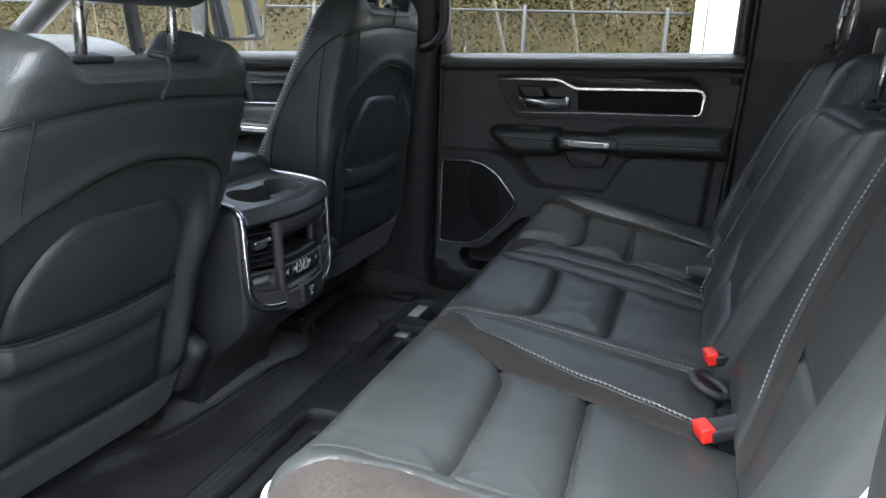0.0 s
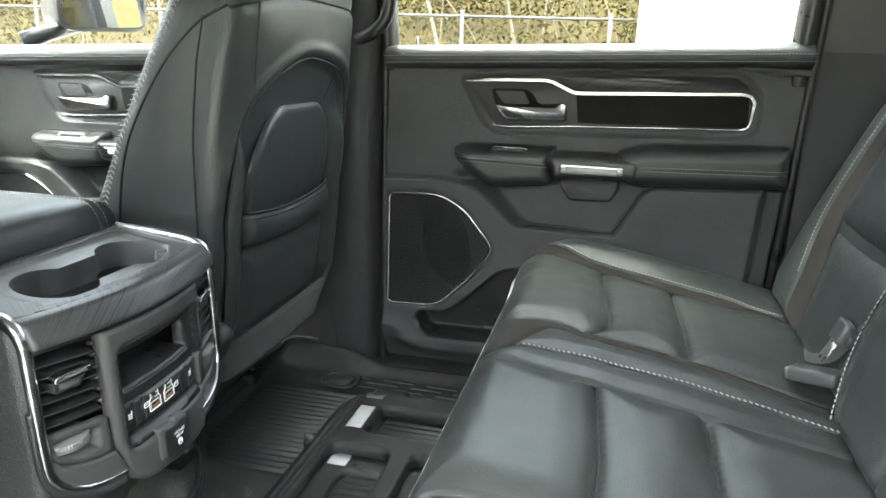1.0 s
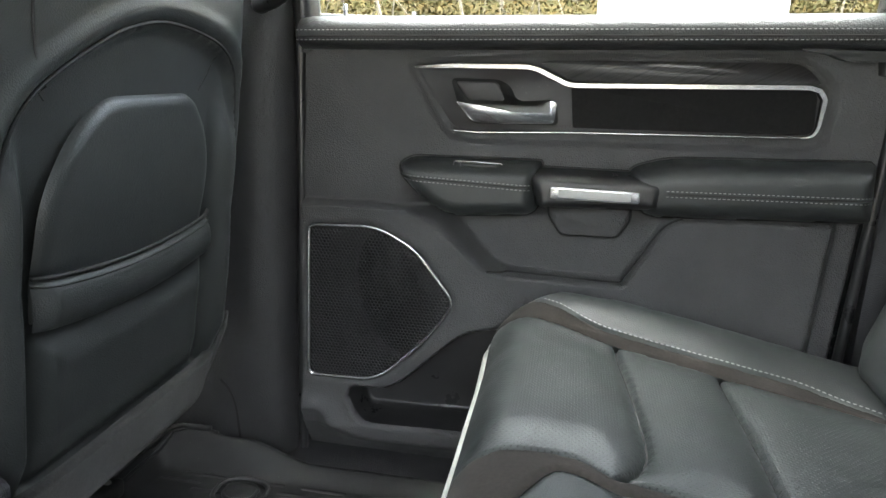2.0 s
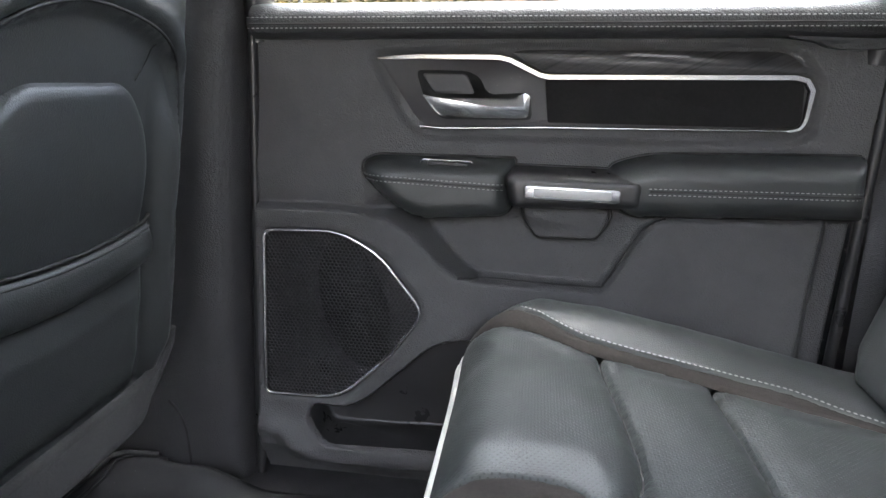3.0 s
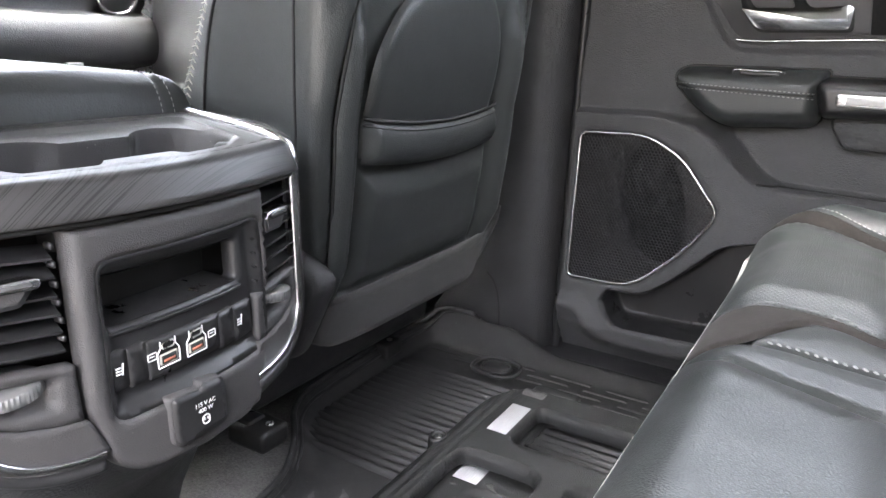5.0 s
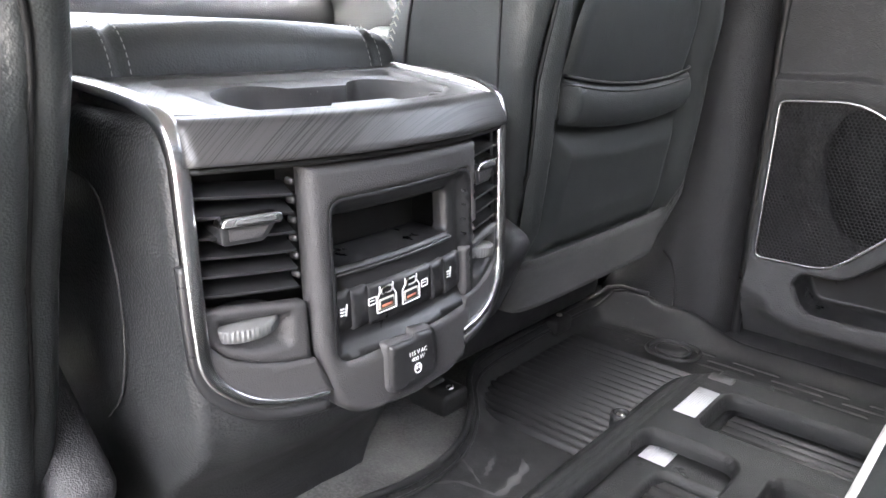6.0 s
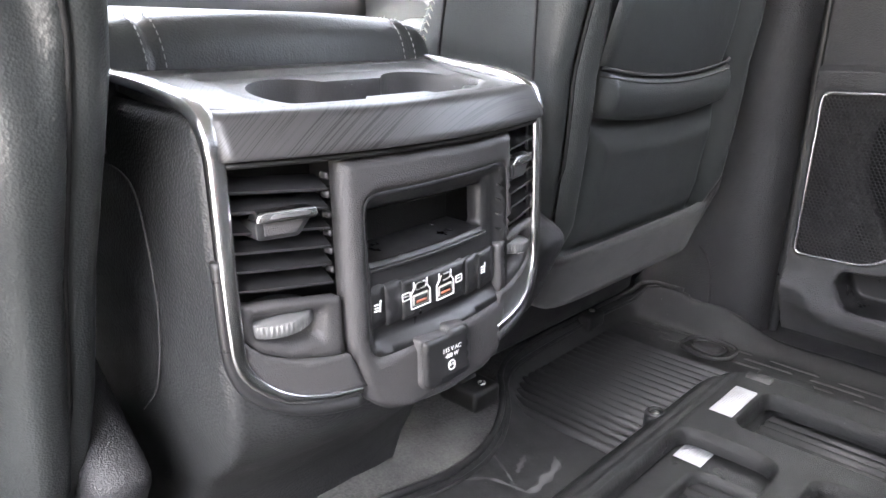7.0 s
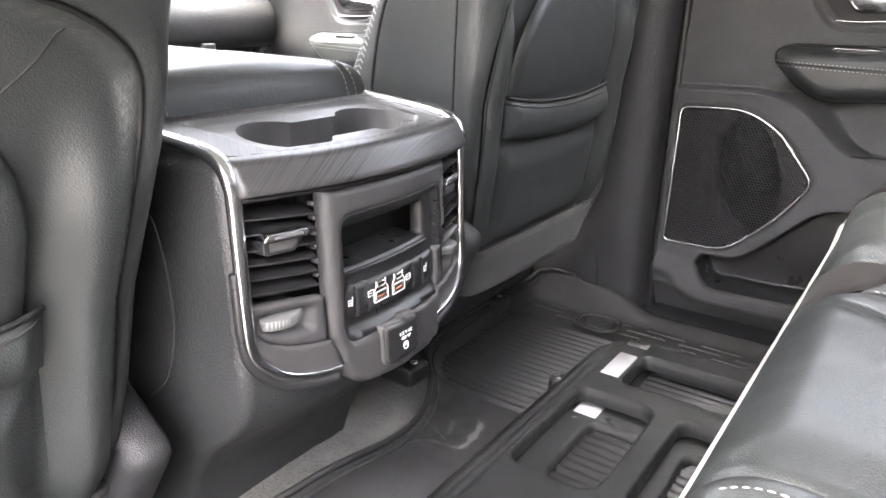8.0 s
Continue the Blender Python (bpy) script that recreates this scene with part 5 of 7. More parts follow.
    # upholstery seams
    seam = curve([(-0.222, 0.724), (-0.18, 0.736), (-0.10, 0.746), (0.0, 0.751), (0.10, 0.749), (0.18, 0.744), (0.222, 0.735)], 50)
    tube("upholstery_seam", on_back(-0.003)(seam), 0.0020, DARK, root, n=6, up=(1, 0, 0))
    tube("upholstery_seam", on_back(0.0002)(curve([(-0.160, 0.604), (-0.168, 0.66), (-0.170, 0.738)], 24)), 0.0016, DARK, root, n=6, up=(1, 0, 0))
    strip("seam_tape", on_back(0.0012)(curve([(0.010, 0.752), (0.016, 0.785), (0.010, 0.806)], 14)), 0.006, 0.0015, FELT, root, up=(1, 0, 0))
    for side in (-1, 1):
        # long side seams that run down and forwards
        def side_pt(x, z, side=side):
            hw, rear, front = seat_back_shape(z)
            c, d = (rear + front) / 2, (rear - front) / 2
            u = np.clip(1 - np.abs((x - c) / d) ** 9, 0, 1) ** (1 / 9) * taper((x - c) / d)
            return (x, side * (hw * u + 0.0006), z)
        path = [side_pt(x, z) for x, z in curve([(0.048, 0.730), (-0.02, 0.70), (-0.080, 0.64), (-0.130, 0.55), (-0.155, 0.45), (-0.165, 0.33)], 50)]
        tube("upholstery_seam", np.array(path), 0.0022, DARK, root, n=6, up=(0, 1, 0))
        path = [side_pt(x, z) for x, z in curve([(0.000, 0.715), (-0.012, 0.64), (-0.03, 0.53), (-0.047, 0.42), (-0.062, 0.27)], 40)]
        tube("upholstery_seam", np.array(path), 0.0018, DARK, root, n=6, up=(0, 1, 0))
        edge = curve([(-0.060, 0.74), (-0.083, 0.69), (-0.116, 0.625), (-0.143, 0.57), (-0.164, 0.515), (-0.184, 0.455), (-0.191, 0.40)], 70)
        for dx, sl in ((0.0, 1.4), (0.007, -1.4)):
            path = np.array([side_pt(x + dx, z) for x, z in edge])
            stitches("stitching", path, (0, side, 0), THREAD_PALE, root, 0.0075, 0.0075, 0.0016, slant=sl)
    # felt skirt under the board, drawn in and curving up at its ends
    skirt_poly = np.vstack([[(-0.216, 0.228)], curve([(-0.214, 0.205), (-0.19, 0.170), (-0.12, 0.160), (0.10, 0.158), (0.195, 0.158), (0.236, 0.178), (0.262, 0.262)], 40), [(0.208, 0.232)]])

    def skirt_place(w):
        p = np.column_stack([np.zeros(len(w)), w])
        p[:, 0] = -0.027 - 0.32 * np.clip(0.240 - w[:, 1], 0, 1) - 0.022 * np.clip(np.abs(w[:, 0]) / 0.226, 0, 1) ** 6
        return p
    patch("back_skirt", skirt_poly, 0.010, skirt_place, FELT, root, "dark felt skirt", skirt=(-0.012, 0, 0))
    # cushion, base, rails
    part("seat_cushion", rbox((-0.38, 0, 0.285), (0.48, 0.48, 0.13), 0.05, 5), LEATHER, root)
    part("seat_base", rbox((-0.36, 0, 0.150), (0.42, 0.44, 0.20), 0.03, 3), PLASTIC, root)
    for side in (-1, 1):
        part("side_shield", rbox((-0.30, 0.235 * side, 0.205), (0.42, 0.035, 0.13), 0.016, 3), PLASTIC, root)
    # rounded recliner cover on the side towards the console
    part("recliner_cover", rbox((-0.088, 0.234 * inner, 0.250), (0.135, 0.044, 0.118), 0.0215, 5, (0, 25, 0)), PLASTIC, root, "rounded plastic recliner cover")
    part("recliner_cap", rbox((-0.088, 0.2555 * inner, 0.250), (0.084, 0.008, 0.066), 0.0035, 3, (0, 25, 0)), PLASTIC_SMOOTH, root)
    # head restraint
    for y in (-0.075, 0.075):
        tube("headrest_post", np.array([(0.043, y, 0.77), (0.030, y, 0.93)]), 0.0068, STEEL, root, "bare steel post", n=14, up=(0, 1, 0))
        part("post_guide", rbox((0.042, y, 0.7985), (0.036, 0.062, 0.008), 0.0035, 3), PLASTIC_SMOOTH, root)
    part("headrest", rbox((0.015, 0, 0.960), (0.11, 0.27, 0.20), 0.045, 5), LEATHER, root)
    nest(root, (("headrest", ("headrest_post", "post_guide")), ("back_board", ("board_seam", "board_crease")), ("pocket_roll", ("pocket_gap", "pocket_bead")), ("recliner_cover", ("recliner_cap",)), ("backrest", ("upholstery_seam", "stitching", "seam_tape"))))
    reclined(root, lean)
    root.matrix_basis = at
    return root


def build_front_seats():
    front_seat(pose(-0.006, 0.463, 0), "black leather front passenger seat with map pocket and pale stitching", -1, 0.165)
    front_seat(pose(-0.092, -0.436, -0.090, 0, 7.2, -3), "black leather driver seat set low with bare headrest posts", 1)
    for y, x in ((-0.25, -0.155), (0.585, -0.185), (0.235, -0.120), (-0.60, -0.10)):
        root = thing("seat_rail_bracket", "black steel seat rail end with bright studs on the floor", "bracket", "seat rail brackets")
        z = 0.012 + 0.03 * (abs(y) < 0.3)
        part("bracket", rbox((x - 0.010, y, z + 0.012), (0.060, 0.046, 0.026), 0.006, 2), DARK, root)
        part("rail_lip", rbox((x - 0.05, y, z + 0.022), (0.08, 0.028, 0.014), 0.004, 2), PLASTIC_SMOOTH, root)
        for dx in (-0.018, 0.006):
            tube("stud", np.array([(x + dx, y + 0.004, z + 0.014), (x + dx, y + 0.004, z + 0.027)]), 0.0050, STEEL, root, "bright steel stud", n=8, up=(1, 0, 0))
        nest(root, (("bracket", ("stud",)),))


# ---- rear bench ----
BENCH = fillet([(0.338, -0.705), (0.338, 0.770), (0.90, 0.770), (0.90, -0.725)], [0.12, 0.10, 0.001, 0.001], 12)


def bench_z(v):
    """Height of the bench's upholstery at (x, y), before seams."""
    x, y = v[:, 0], v[:, 1]
    z = np.interp(x, [0.33, 0.40, 0.50, 0.63, 0.80, 0.90], [0.294, 0.300, 0.299, 0.284, 0.266, 0.256])
    for s in (1, -1):
        rise = np.interp(x, [0.36, 0.43, 0.60, 0.80], [0.020, 0.036, 0.026, 0.006])
        z = z + rise * smooth01((s * y - (0.60 if s > 0 else 0.545)) / 0.11)
    d = depth_in(v, BENCH)
    z = z - 0.058 * (1 - np.sqrt(np.clip(1 - (1 - np.clip(d / 0.055, 0, 1)) ** 2, 0, 1)))
    return z + wavy(v, 0.0012, 22)


def upholstered(name, poly, mat, parent, label="", dip=0.004, puff=0.006, width=0.006, step=0.0046, ground=None, axis="z", deep=(), sink=0.013, roll=0.020):
    """One sewn panel: its edges roll down into the seams, furthest along the deep ones."""
    poly = np.asarray(poly, float)
    base = ground or (lambda v: np.column_stack([v, bench_z(v)]))

    def quarter(d, r):
        return 1 - np.sqrt(np.clip(1 - (1 - np.clip(d / r, 0, 1)) ** 2, 0, 1))

    def place(v):
        p = base(v)
        d = np.clip(depth_in(v, poly), 0, 1)
        h = dip * quarter(d, width)
        for line in deep:
            e = to_line(v, np.asarray(line))
            # small gathers where the seam pulls the leather in
            pull = 1 + 0.16 * np.sin(v[:, 0] * 330 + v[:, 1] * 410) * np.exp(-((e - 0.008) / 0.008) ** 2)
            h = np.maximum(h, sink * pull * quarter(e, roll))
        h = puff * smooth01(d / 0.05) - h
        if axis == "z":
            p[:, 2] += h
        else:
            p[:, 0] -= h * 0.92
            p[:, 2] += h * 0.39
        return p
    return patch(name, poly, step, place, mat, parent, label)


def ribbon(a, b):
    """A closed outline between two lines that run the same way."""
    return np.vstack([a, b[::-1]])


def bench_line(pts, n=60, lift=0.0):
    c = curve(pts, n)
    return np.column_stack([c, bench_z(c) + lift])


def cushion_core(parent, y0, y1):
    """Dark foam core below the sewn panels."""
    poly = np.array([(0.352, y0 + 0.004), (0.352, y1 - 0.004), (0.86, y1 - 0.004), (0.86, y0 + 0.004)])
    if y1 > 0.7:
        poly = fillet([(0.352, y0 + 0.004), (0.352, y1 - 0.02), (0.86, y1 - 0.02), (0.86, y0 + 0.004)], [0.001, 0.08, 0.001, 0.001])
    if y0 < -0.6:
        poly = fillet([(0.352, y0 + 0.02), (0.352, y1 - 0.004), (0.86, y1 - 0.004), (0.86, y0 + 0.02)], [0.08, 0.001, 0.001, 0.001])
    patch("cushion_core", poly, 0.015, lambda v: np.column_stack([v, bench_z(v) - 0.012]), VINYL, parent, skirt=(0, 0, -0.13))


def build_bench():
    far = thing("rear_seat_cushion", "black leather rear seat cushion with suede edges and pale piping", "car seat", "rear seat cushions")
    mid = thing("rear_seat_cushion", "black leather middle rear seat cushion with sewn panels", "car seat", "rear seat cushions")
    near = thing("rear_seat_cushion", "black leather rear seat cushion with brown-black suede bands and pale stitching", "car seat", "rear seat cushions")
    xf = 0.338
    # far outer seat
    st_in = curve([(xf, 0.258), (0.365, 0.253), (0.415, 0.262), (0.47, 0.251), (0.538, 0.240), (0.612, 0.236), (0.676, 0.222), (0.80, 0.187)], 60)
    in_a = curve([(xf, 0.356), (0.40, 0.366), (0.45, 0.364), (0.487, 0.336)], 20)
    q_line = curve([(0.487, 0.336), (0.506, 0.362), (0.518, 0.40), (0.517, 0.45), (0.512, 0.52), (0.500, 0.632)], 30)
    r_line = curve([(0.627, 0.319), (0.630, 0.36), (0.630, 0.42), (0.626, 0.53), (0.622, 0.616)], 30)
    in_b = curve([(0.487, 0.336), (0.55, 0.330), (0.627, 0.319)], 16)
    in_c = curve([(0.627, 0.319), (0.70, 0.295), (0.80, 0.253)], 16)
    out_a = curve([(xf, 0.690), (0.38, 0.677), (0.431, 0.657), (0.500, 0.632)], 20)
    out_b = curve([(0.500, 0.632), (0.56, 0.625), (0.622, 0.616)], 14)
    out_c = curve([(0.622, 0.616), (0.70, 0.600), (0.80, 0.576)], 14)
    st_out = curve([(0.352, 0.735), (0.39, 0.716), (0.433, 0.684), (0.49, 0.655), (0.585, 0.645), (0.708, 0.634), (0.77, 0.608), (0.80, 0.592)], 60)
    upholstered("front_panel", np.vstack([in_a, q_line, out_a[::-1]]), LEATHER_PORES, far, "perforated leather panel", puff=0.008, deep=(q_line,))
    upholstered("middle_panel", np.vstack([in_b, r_line, out_b[::-1], q_line[::-1][:-1]]), LEATHER_PORES, far, "perforated leather panel", deep=(q_line, r_line))
    upholstered("rear_panel", np.vstack([in_c, [(0.87, 0.22), (0.87, 0.55)], out_c[::-1], r_line[::-1][1:-1]]), LEATHER_PORES, far, "perforated leather panel", deep=(r_line,))
    # the suede fills the band at the front, then thins out beside a strip of leather
    inner = np.vstack([in_a, in_b[1:], in_c[1:]])
    xs = np.linspace(xf, 0.80, 90)
    y_in, y_st = np.interp(xs, inner[:, 0], inner[:, 1]), np.interp(xs, st_in[:, 0], st_in[:, 1])
    split = np.column_stack([xs, y_st + (y_in - y_st) * (0.004 + 0.76 * smooth01((xs - 0.382) / 0.058))])
    upholstered("suede_band", ribbon(inner, split + np.array([0, 0.0006])), SUEDE, far, "brown-black suede band", dip=0.003, puff=0.0)
    wedge = xs > 0.391
    upholstered("inner_band", ribbon(split[wedge], np.column_stack([xs, y_st + 0.0006])[wedge]), LEATHER, far, "leather strip beside the suede", dip=0.005, puff=0.003, width=0.008)
    upholstered("suede_band", ribbon(st_out, np.vstack([out_a, out_b[1:], out_c[1:]])), SUEDE, far, "brown-black suede band", dip=0.003, puff=0.0)
    edge_out = np.vstack([[(0.352, 0.735)], curve([(0.356, 0.745), (0.385, 0.764), (0.43, 0.770)], 10), [(0.80, 0.770), (0.87, 0.770), (0.87, 0.57)]])
    upholstered("bolster", np.vstack([edge_out, st_out[::-1]]), LEATHER, far, "raised leather side bolster", puff=0.004)
    stitches("stitching", bench_line(st_in[9:], 200, 0.0012), (0, 0, 1), THREAD, far, 0.0068, 0.0052, 0.0016, slant=0.6)
    stitches("stitching", bench_line(st_out[8:], 200, 0.0012) + np.array([0, 0.004, 0.0008]), (0, 0, 1), THREAD, far, 0.0064, 0.0046, 0.0012)
    cushion_core(far, 0.262, 0.775)
    # middle seat
    mid_far = curve([(xf, 0.250), (0.36, 0.238), (0.384, 0.222), (0.441, 0.196), (0.507, 0.175), (0.637, 0.154), (0.80, 0.128)], 50)
    mid_near = curve([(xf, -0.096), (0.42, -0.100), (0.485, -0.105)], 16)
    mq = curve([(0.485, -0.105), (0.508, -0.085), (0.5165, -0.055), (0.518, 0.03), (0.507, 0.174)], 30)
    mr = curve([(0.634, -0.109), (0.636, 0.02), (0.637, 0.152)], 20)
    mid_near_b = curve([(0.485, -0.105), (0.55, -0.106), (0.634, -0.109)], 10)
    mid_near_c = curve([(0.634, -0.109), (0.72, -0.118), (0.80, -0.128)], 10)
    fa, fb, fc = mid_far[mid_far[:, 0] <= 0.507], mid_far[(mid_far[:, 0] > 0.507) & (mid_far[:, 0] < 0.632)], mid_far[mid_far[:, 0] >= 0.632]
    upholstered("front_panel", np.vstack([mid_near, mq, fa[::-1]]), LEATHER, mid, puff=0.009, deep=(mq, fa))
    upholstered("middle_panel", np.vstack([mid_near_b, mr, fb[::-1], mq[::-1][:-1]]), LEATHER, mid, deep=(mq, mr))
    upholstered("rear_panel", np.vstack([mid_near_c, [(0.87, -0.135), (0.87, 0.115)], fc[::-1], mr[::-1][1:-1]]), LEATHER, mid, deep=(mr,))
    upholstered("side_band", ribbon(st_in + np.array([0.0, -0.001]), np.vstack([mid_far[:1], mid_far[1:]]) + np.array([0, -0.0005])), LEATHER, mid, dip=0.006, puff=0.003, width=0.009)
    join = curve([(xf, -0.124), (0.42, -0.127), (0.55, -0.136), (0.70, -0.150), (0.80, -0.160)], 50)
    join_in = join + np.array([0, 0.0015])
    upholstered("side_band", ribbon(np.vstack([mid_near, mid_near_b[1:], mid_near_c[1:-1]]) - np.array([0, 0.0008]), join_in[:-1]), LEATHER, mid, dip=0.006, puff=0.002, width=0.009)
    stitches("stitching", bench_line(join[3:] + np.array([0, 0.007]), 160, 0.0005), (0, 0, 1), THREAD, mid, 0.0066, 0.0045, 0.0010)
    cushion_core(mid, -0.122, 0.262)
    # near outer seat
    st_n = curve([(xf, -0.142), (0.38, -0.146), (0.417, -0.160), (0.45, -0.198), (0.475, -0.213), (0.53, -0.240), (0.606, -0.268), (0.675, -0.285), (0.80, -0.324)], 60)
    n_in_a = curve([(xf, -0.225), (0.385, -0.216), (0.439, -0.243), (0.512, -0.310)], 20)
    n_in_b = curve([(0.512, -0.310), (0.57, -0.320), (0.637, -0.329)], 12)
    n_in_c = curve([(0.637, -0.329), (0.72, -0.343), (0.80, -0.362)], 12)
    nq = curve([(0.512, -0.310), (0.522, -0.335), (0.5255, -0.38), (0.527, -0.48), (0.528, -0.600)], 30)
    nr = curve([(0.637, -0.329), (0.641, -0.44), (0.646, -0.585)], 20)
    n_out_a = curve([(xf, -0.598), (0.40, -0.602), (0.46, -0.608), (0.528, -0.600)], 16)
    n_out_b = curve([(0.528, -0.600), (0.59, -0.593), (0.646, -0.585)], 10)
    n_out_c = curve([(0.646, -0.585), (0.72, -0.572), (0.80, -0.550)], 10)
    n_st_out = curve([(0.362, -0.662), (0.40, -0.658), (0.433, -0.646), (0.49, -0.632), (0.585, -0.622), (0.70, -0.602), (0.80, -0.570)], 60)
    upholstered("front_panel", np.vstack([n_in_a, nq[1:], n_out_a[::-1]]), LEATHER, near, puff=0.008, deep=(nq,))
    upholstered("middle_panel", np.vstack([n_in_b, nr[1:], n_out_b[::-1], nq[::-1][1:-1]]), LEATHER, near, deep=(nq, nr))
    upholstered("rear_panel", np.vstack([n_in_c, [(0.87, -0.38), (0.87, -0.53)], n_out_c[::-1], nr[::-1][1:-1]]), LEATHER, near, deep=(nr,))
    upholstered("suede_band", ribbon(st_n, np.vstack([n_in_a, n_in_b[1:], n_in_c[1:]])), SUEDE, near, "brown-black suede band", dip=0.003, puff=0.0)
    upholstered("suede_band", ribbon(np.vstack([n_out_a, n_out_b[1:], n_out_c[1:]]), n_st_out), LEATHER, near, "leather edge band", dip=0.003, puff=0.0)
    upholstered("inner_bolster", ribbon(join - np.array([0, 0.0015]), st_n), LEATHER, near, dip=0.007, puff=0.005, width=0.010)
    n_edge = np.vstack([[(0.362, -0.662)], curve([(0.372, -0.674), (0.405, -0.696), (0.46, -0.707)], 10), [(0.80, -0.719), (0.87, -0.722), (0.87, -0.55)]])
    upholstered("bolster", np.vstack([n_edge, n_st_out[::-1]]), SUEDE, near, "brown-black suede side bolster")
    stitches("stitching", bench_line(st_n[7:], 220, 0.0018) + np.array([0, 0.002, 0.0]), (0, 0, 1), THREAD, near, 0.0068, 0.0062, 0.0018, slant=1.1)
    tube("welt", bench_line(st_n[5:], 120, 0.0005) + np.array([0, 0.006, 0]), 0.0035, LEATHER, near, n=8)
    cushion_core(near, -0.705, -0.124)
    for root in (far, mid, near):
        nest(root, (("suede_band", ("stitching",)), ("side_band", ("stitching",)), ("inner_bolster", ("welt",))))
    for parent, lines in ((far, (q_line, r_line)), (mid, (mq, mr, mid_far[4:-4])), (near, (nq, nr))):
        for line in lines:
            c = resample(line, 50)
            tube("panel_seam", np.column_stack([c, bench_z(c) - 0.0125]), 0.0016, THREAD_DARK, parent, n=6)
    # pale piping along the front edge
    def piping(line, parent):
        c = resample(np.array(line), 80)
        tube("piping", np.column_stack([c, bench_z(c) - 0.004]), 0.0048, PIPING, parent, "light grey piping", n=10)
    far_edge = np.vstack([[(0.336, 0.262), (0.336, 0.685)], curve([(0.338, 0.69), (0.353, 0.736), (0.385, 0.764), (0.425, 0.772)], 14)])
    piping(far_edge, far)
    piping([(0.336, -0.122), (0.336, 0.260)], mid)
    piping(np.vstack([[(0.336, -0.126), (0.336, -0.58)], curve([(0.338, -0.585), (0.349, -0.64), (0.374, -0.678), (0.41, -0.698), (0.46, -0.708)], 16)]), near)
    # folded legs and pan below
    tagged(part("seat_pan", rbox((0.62, 0, 0.13), (0.46, 1.44, 0.06), 0.01), PLASTIC, None), "black steel pan under the rear bench", "seat base")
    for y in (-0.55, 0.0, 0.55):
        tagged(part("bench_support", rbox((0.62, y, 0.05), (0.06, 0.05, 0.11), 0.006), PLASTIC, None), "black steel bench support on the floor", "support", "bench supports")


def back_x(z):
    return 0.815 + 0.40 * (z - 0.28)


def back_ground(bulge=0.0, side=0):
    def ground(v):
        y, z = v[:, 0], v[:, 1]
        x = back_x(z) - bulge * (1 - smooth01((z - 0.60) / 0.2) * 0.4)
        return np.column_stack([x, y, z])
    return ground


def back_section(parent, outline, bulge, regions, lines, edge=0.035, wing=0.0, deep=()):
    """A seatback part: a rounded leather body and sewn panels on its face."""
    outline = np.asarray(outline, float)

    def ground(v):
        p = back_ground(bulge)(v)
        p[:, 0] -= wing * smooth01((-v[:, 0] - 0.56) / 0.12)
        d = np.clip(depth_in(v, outline), 0, 1)
        drop = edge * (1 - np.sqrt(np.clip(1 - (1 - np.clip(d / edge, 0, 1)) ** 2, 0, 1)))
        p[:, 0] += 0.92 * drop
        p[:, 2] -= 0.39 * drop * 0.5
        return p
    patch("back_body", outline, 0.010, lambda v: ground(v) + np.array([0.006, 0, -0.002]), LEATHER, parent, skirt=(0.11, 0, -0.02))
    for name, poly, mat, lab in regions:
        upholstered(name, poly, mat, parent, lab, ground=ground, axis="x", step=0.007, dip=0.009 if mat is not SUEDE else 0.003, puff=0.007 if mat is not SUEDE else 0.0, width=0.014, deep=deep if "panel" in name else (), sink=0.020, roll=0.030)
    for pts, mat in lines:
        c = curve(pts, 140)
        stitches("stitching", ground(c) + np.array([-0.003, 0, 0.001]), (-0.92, 0, 0.39), mat, parent, 0.0068, 0.005, 0.0014)
    return ground


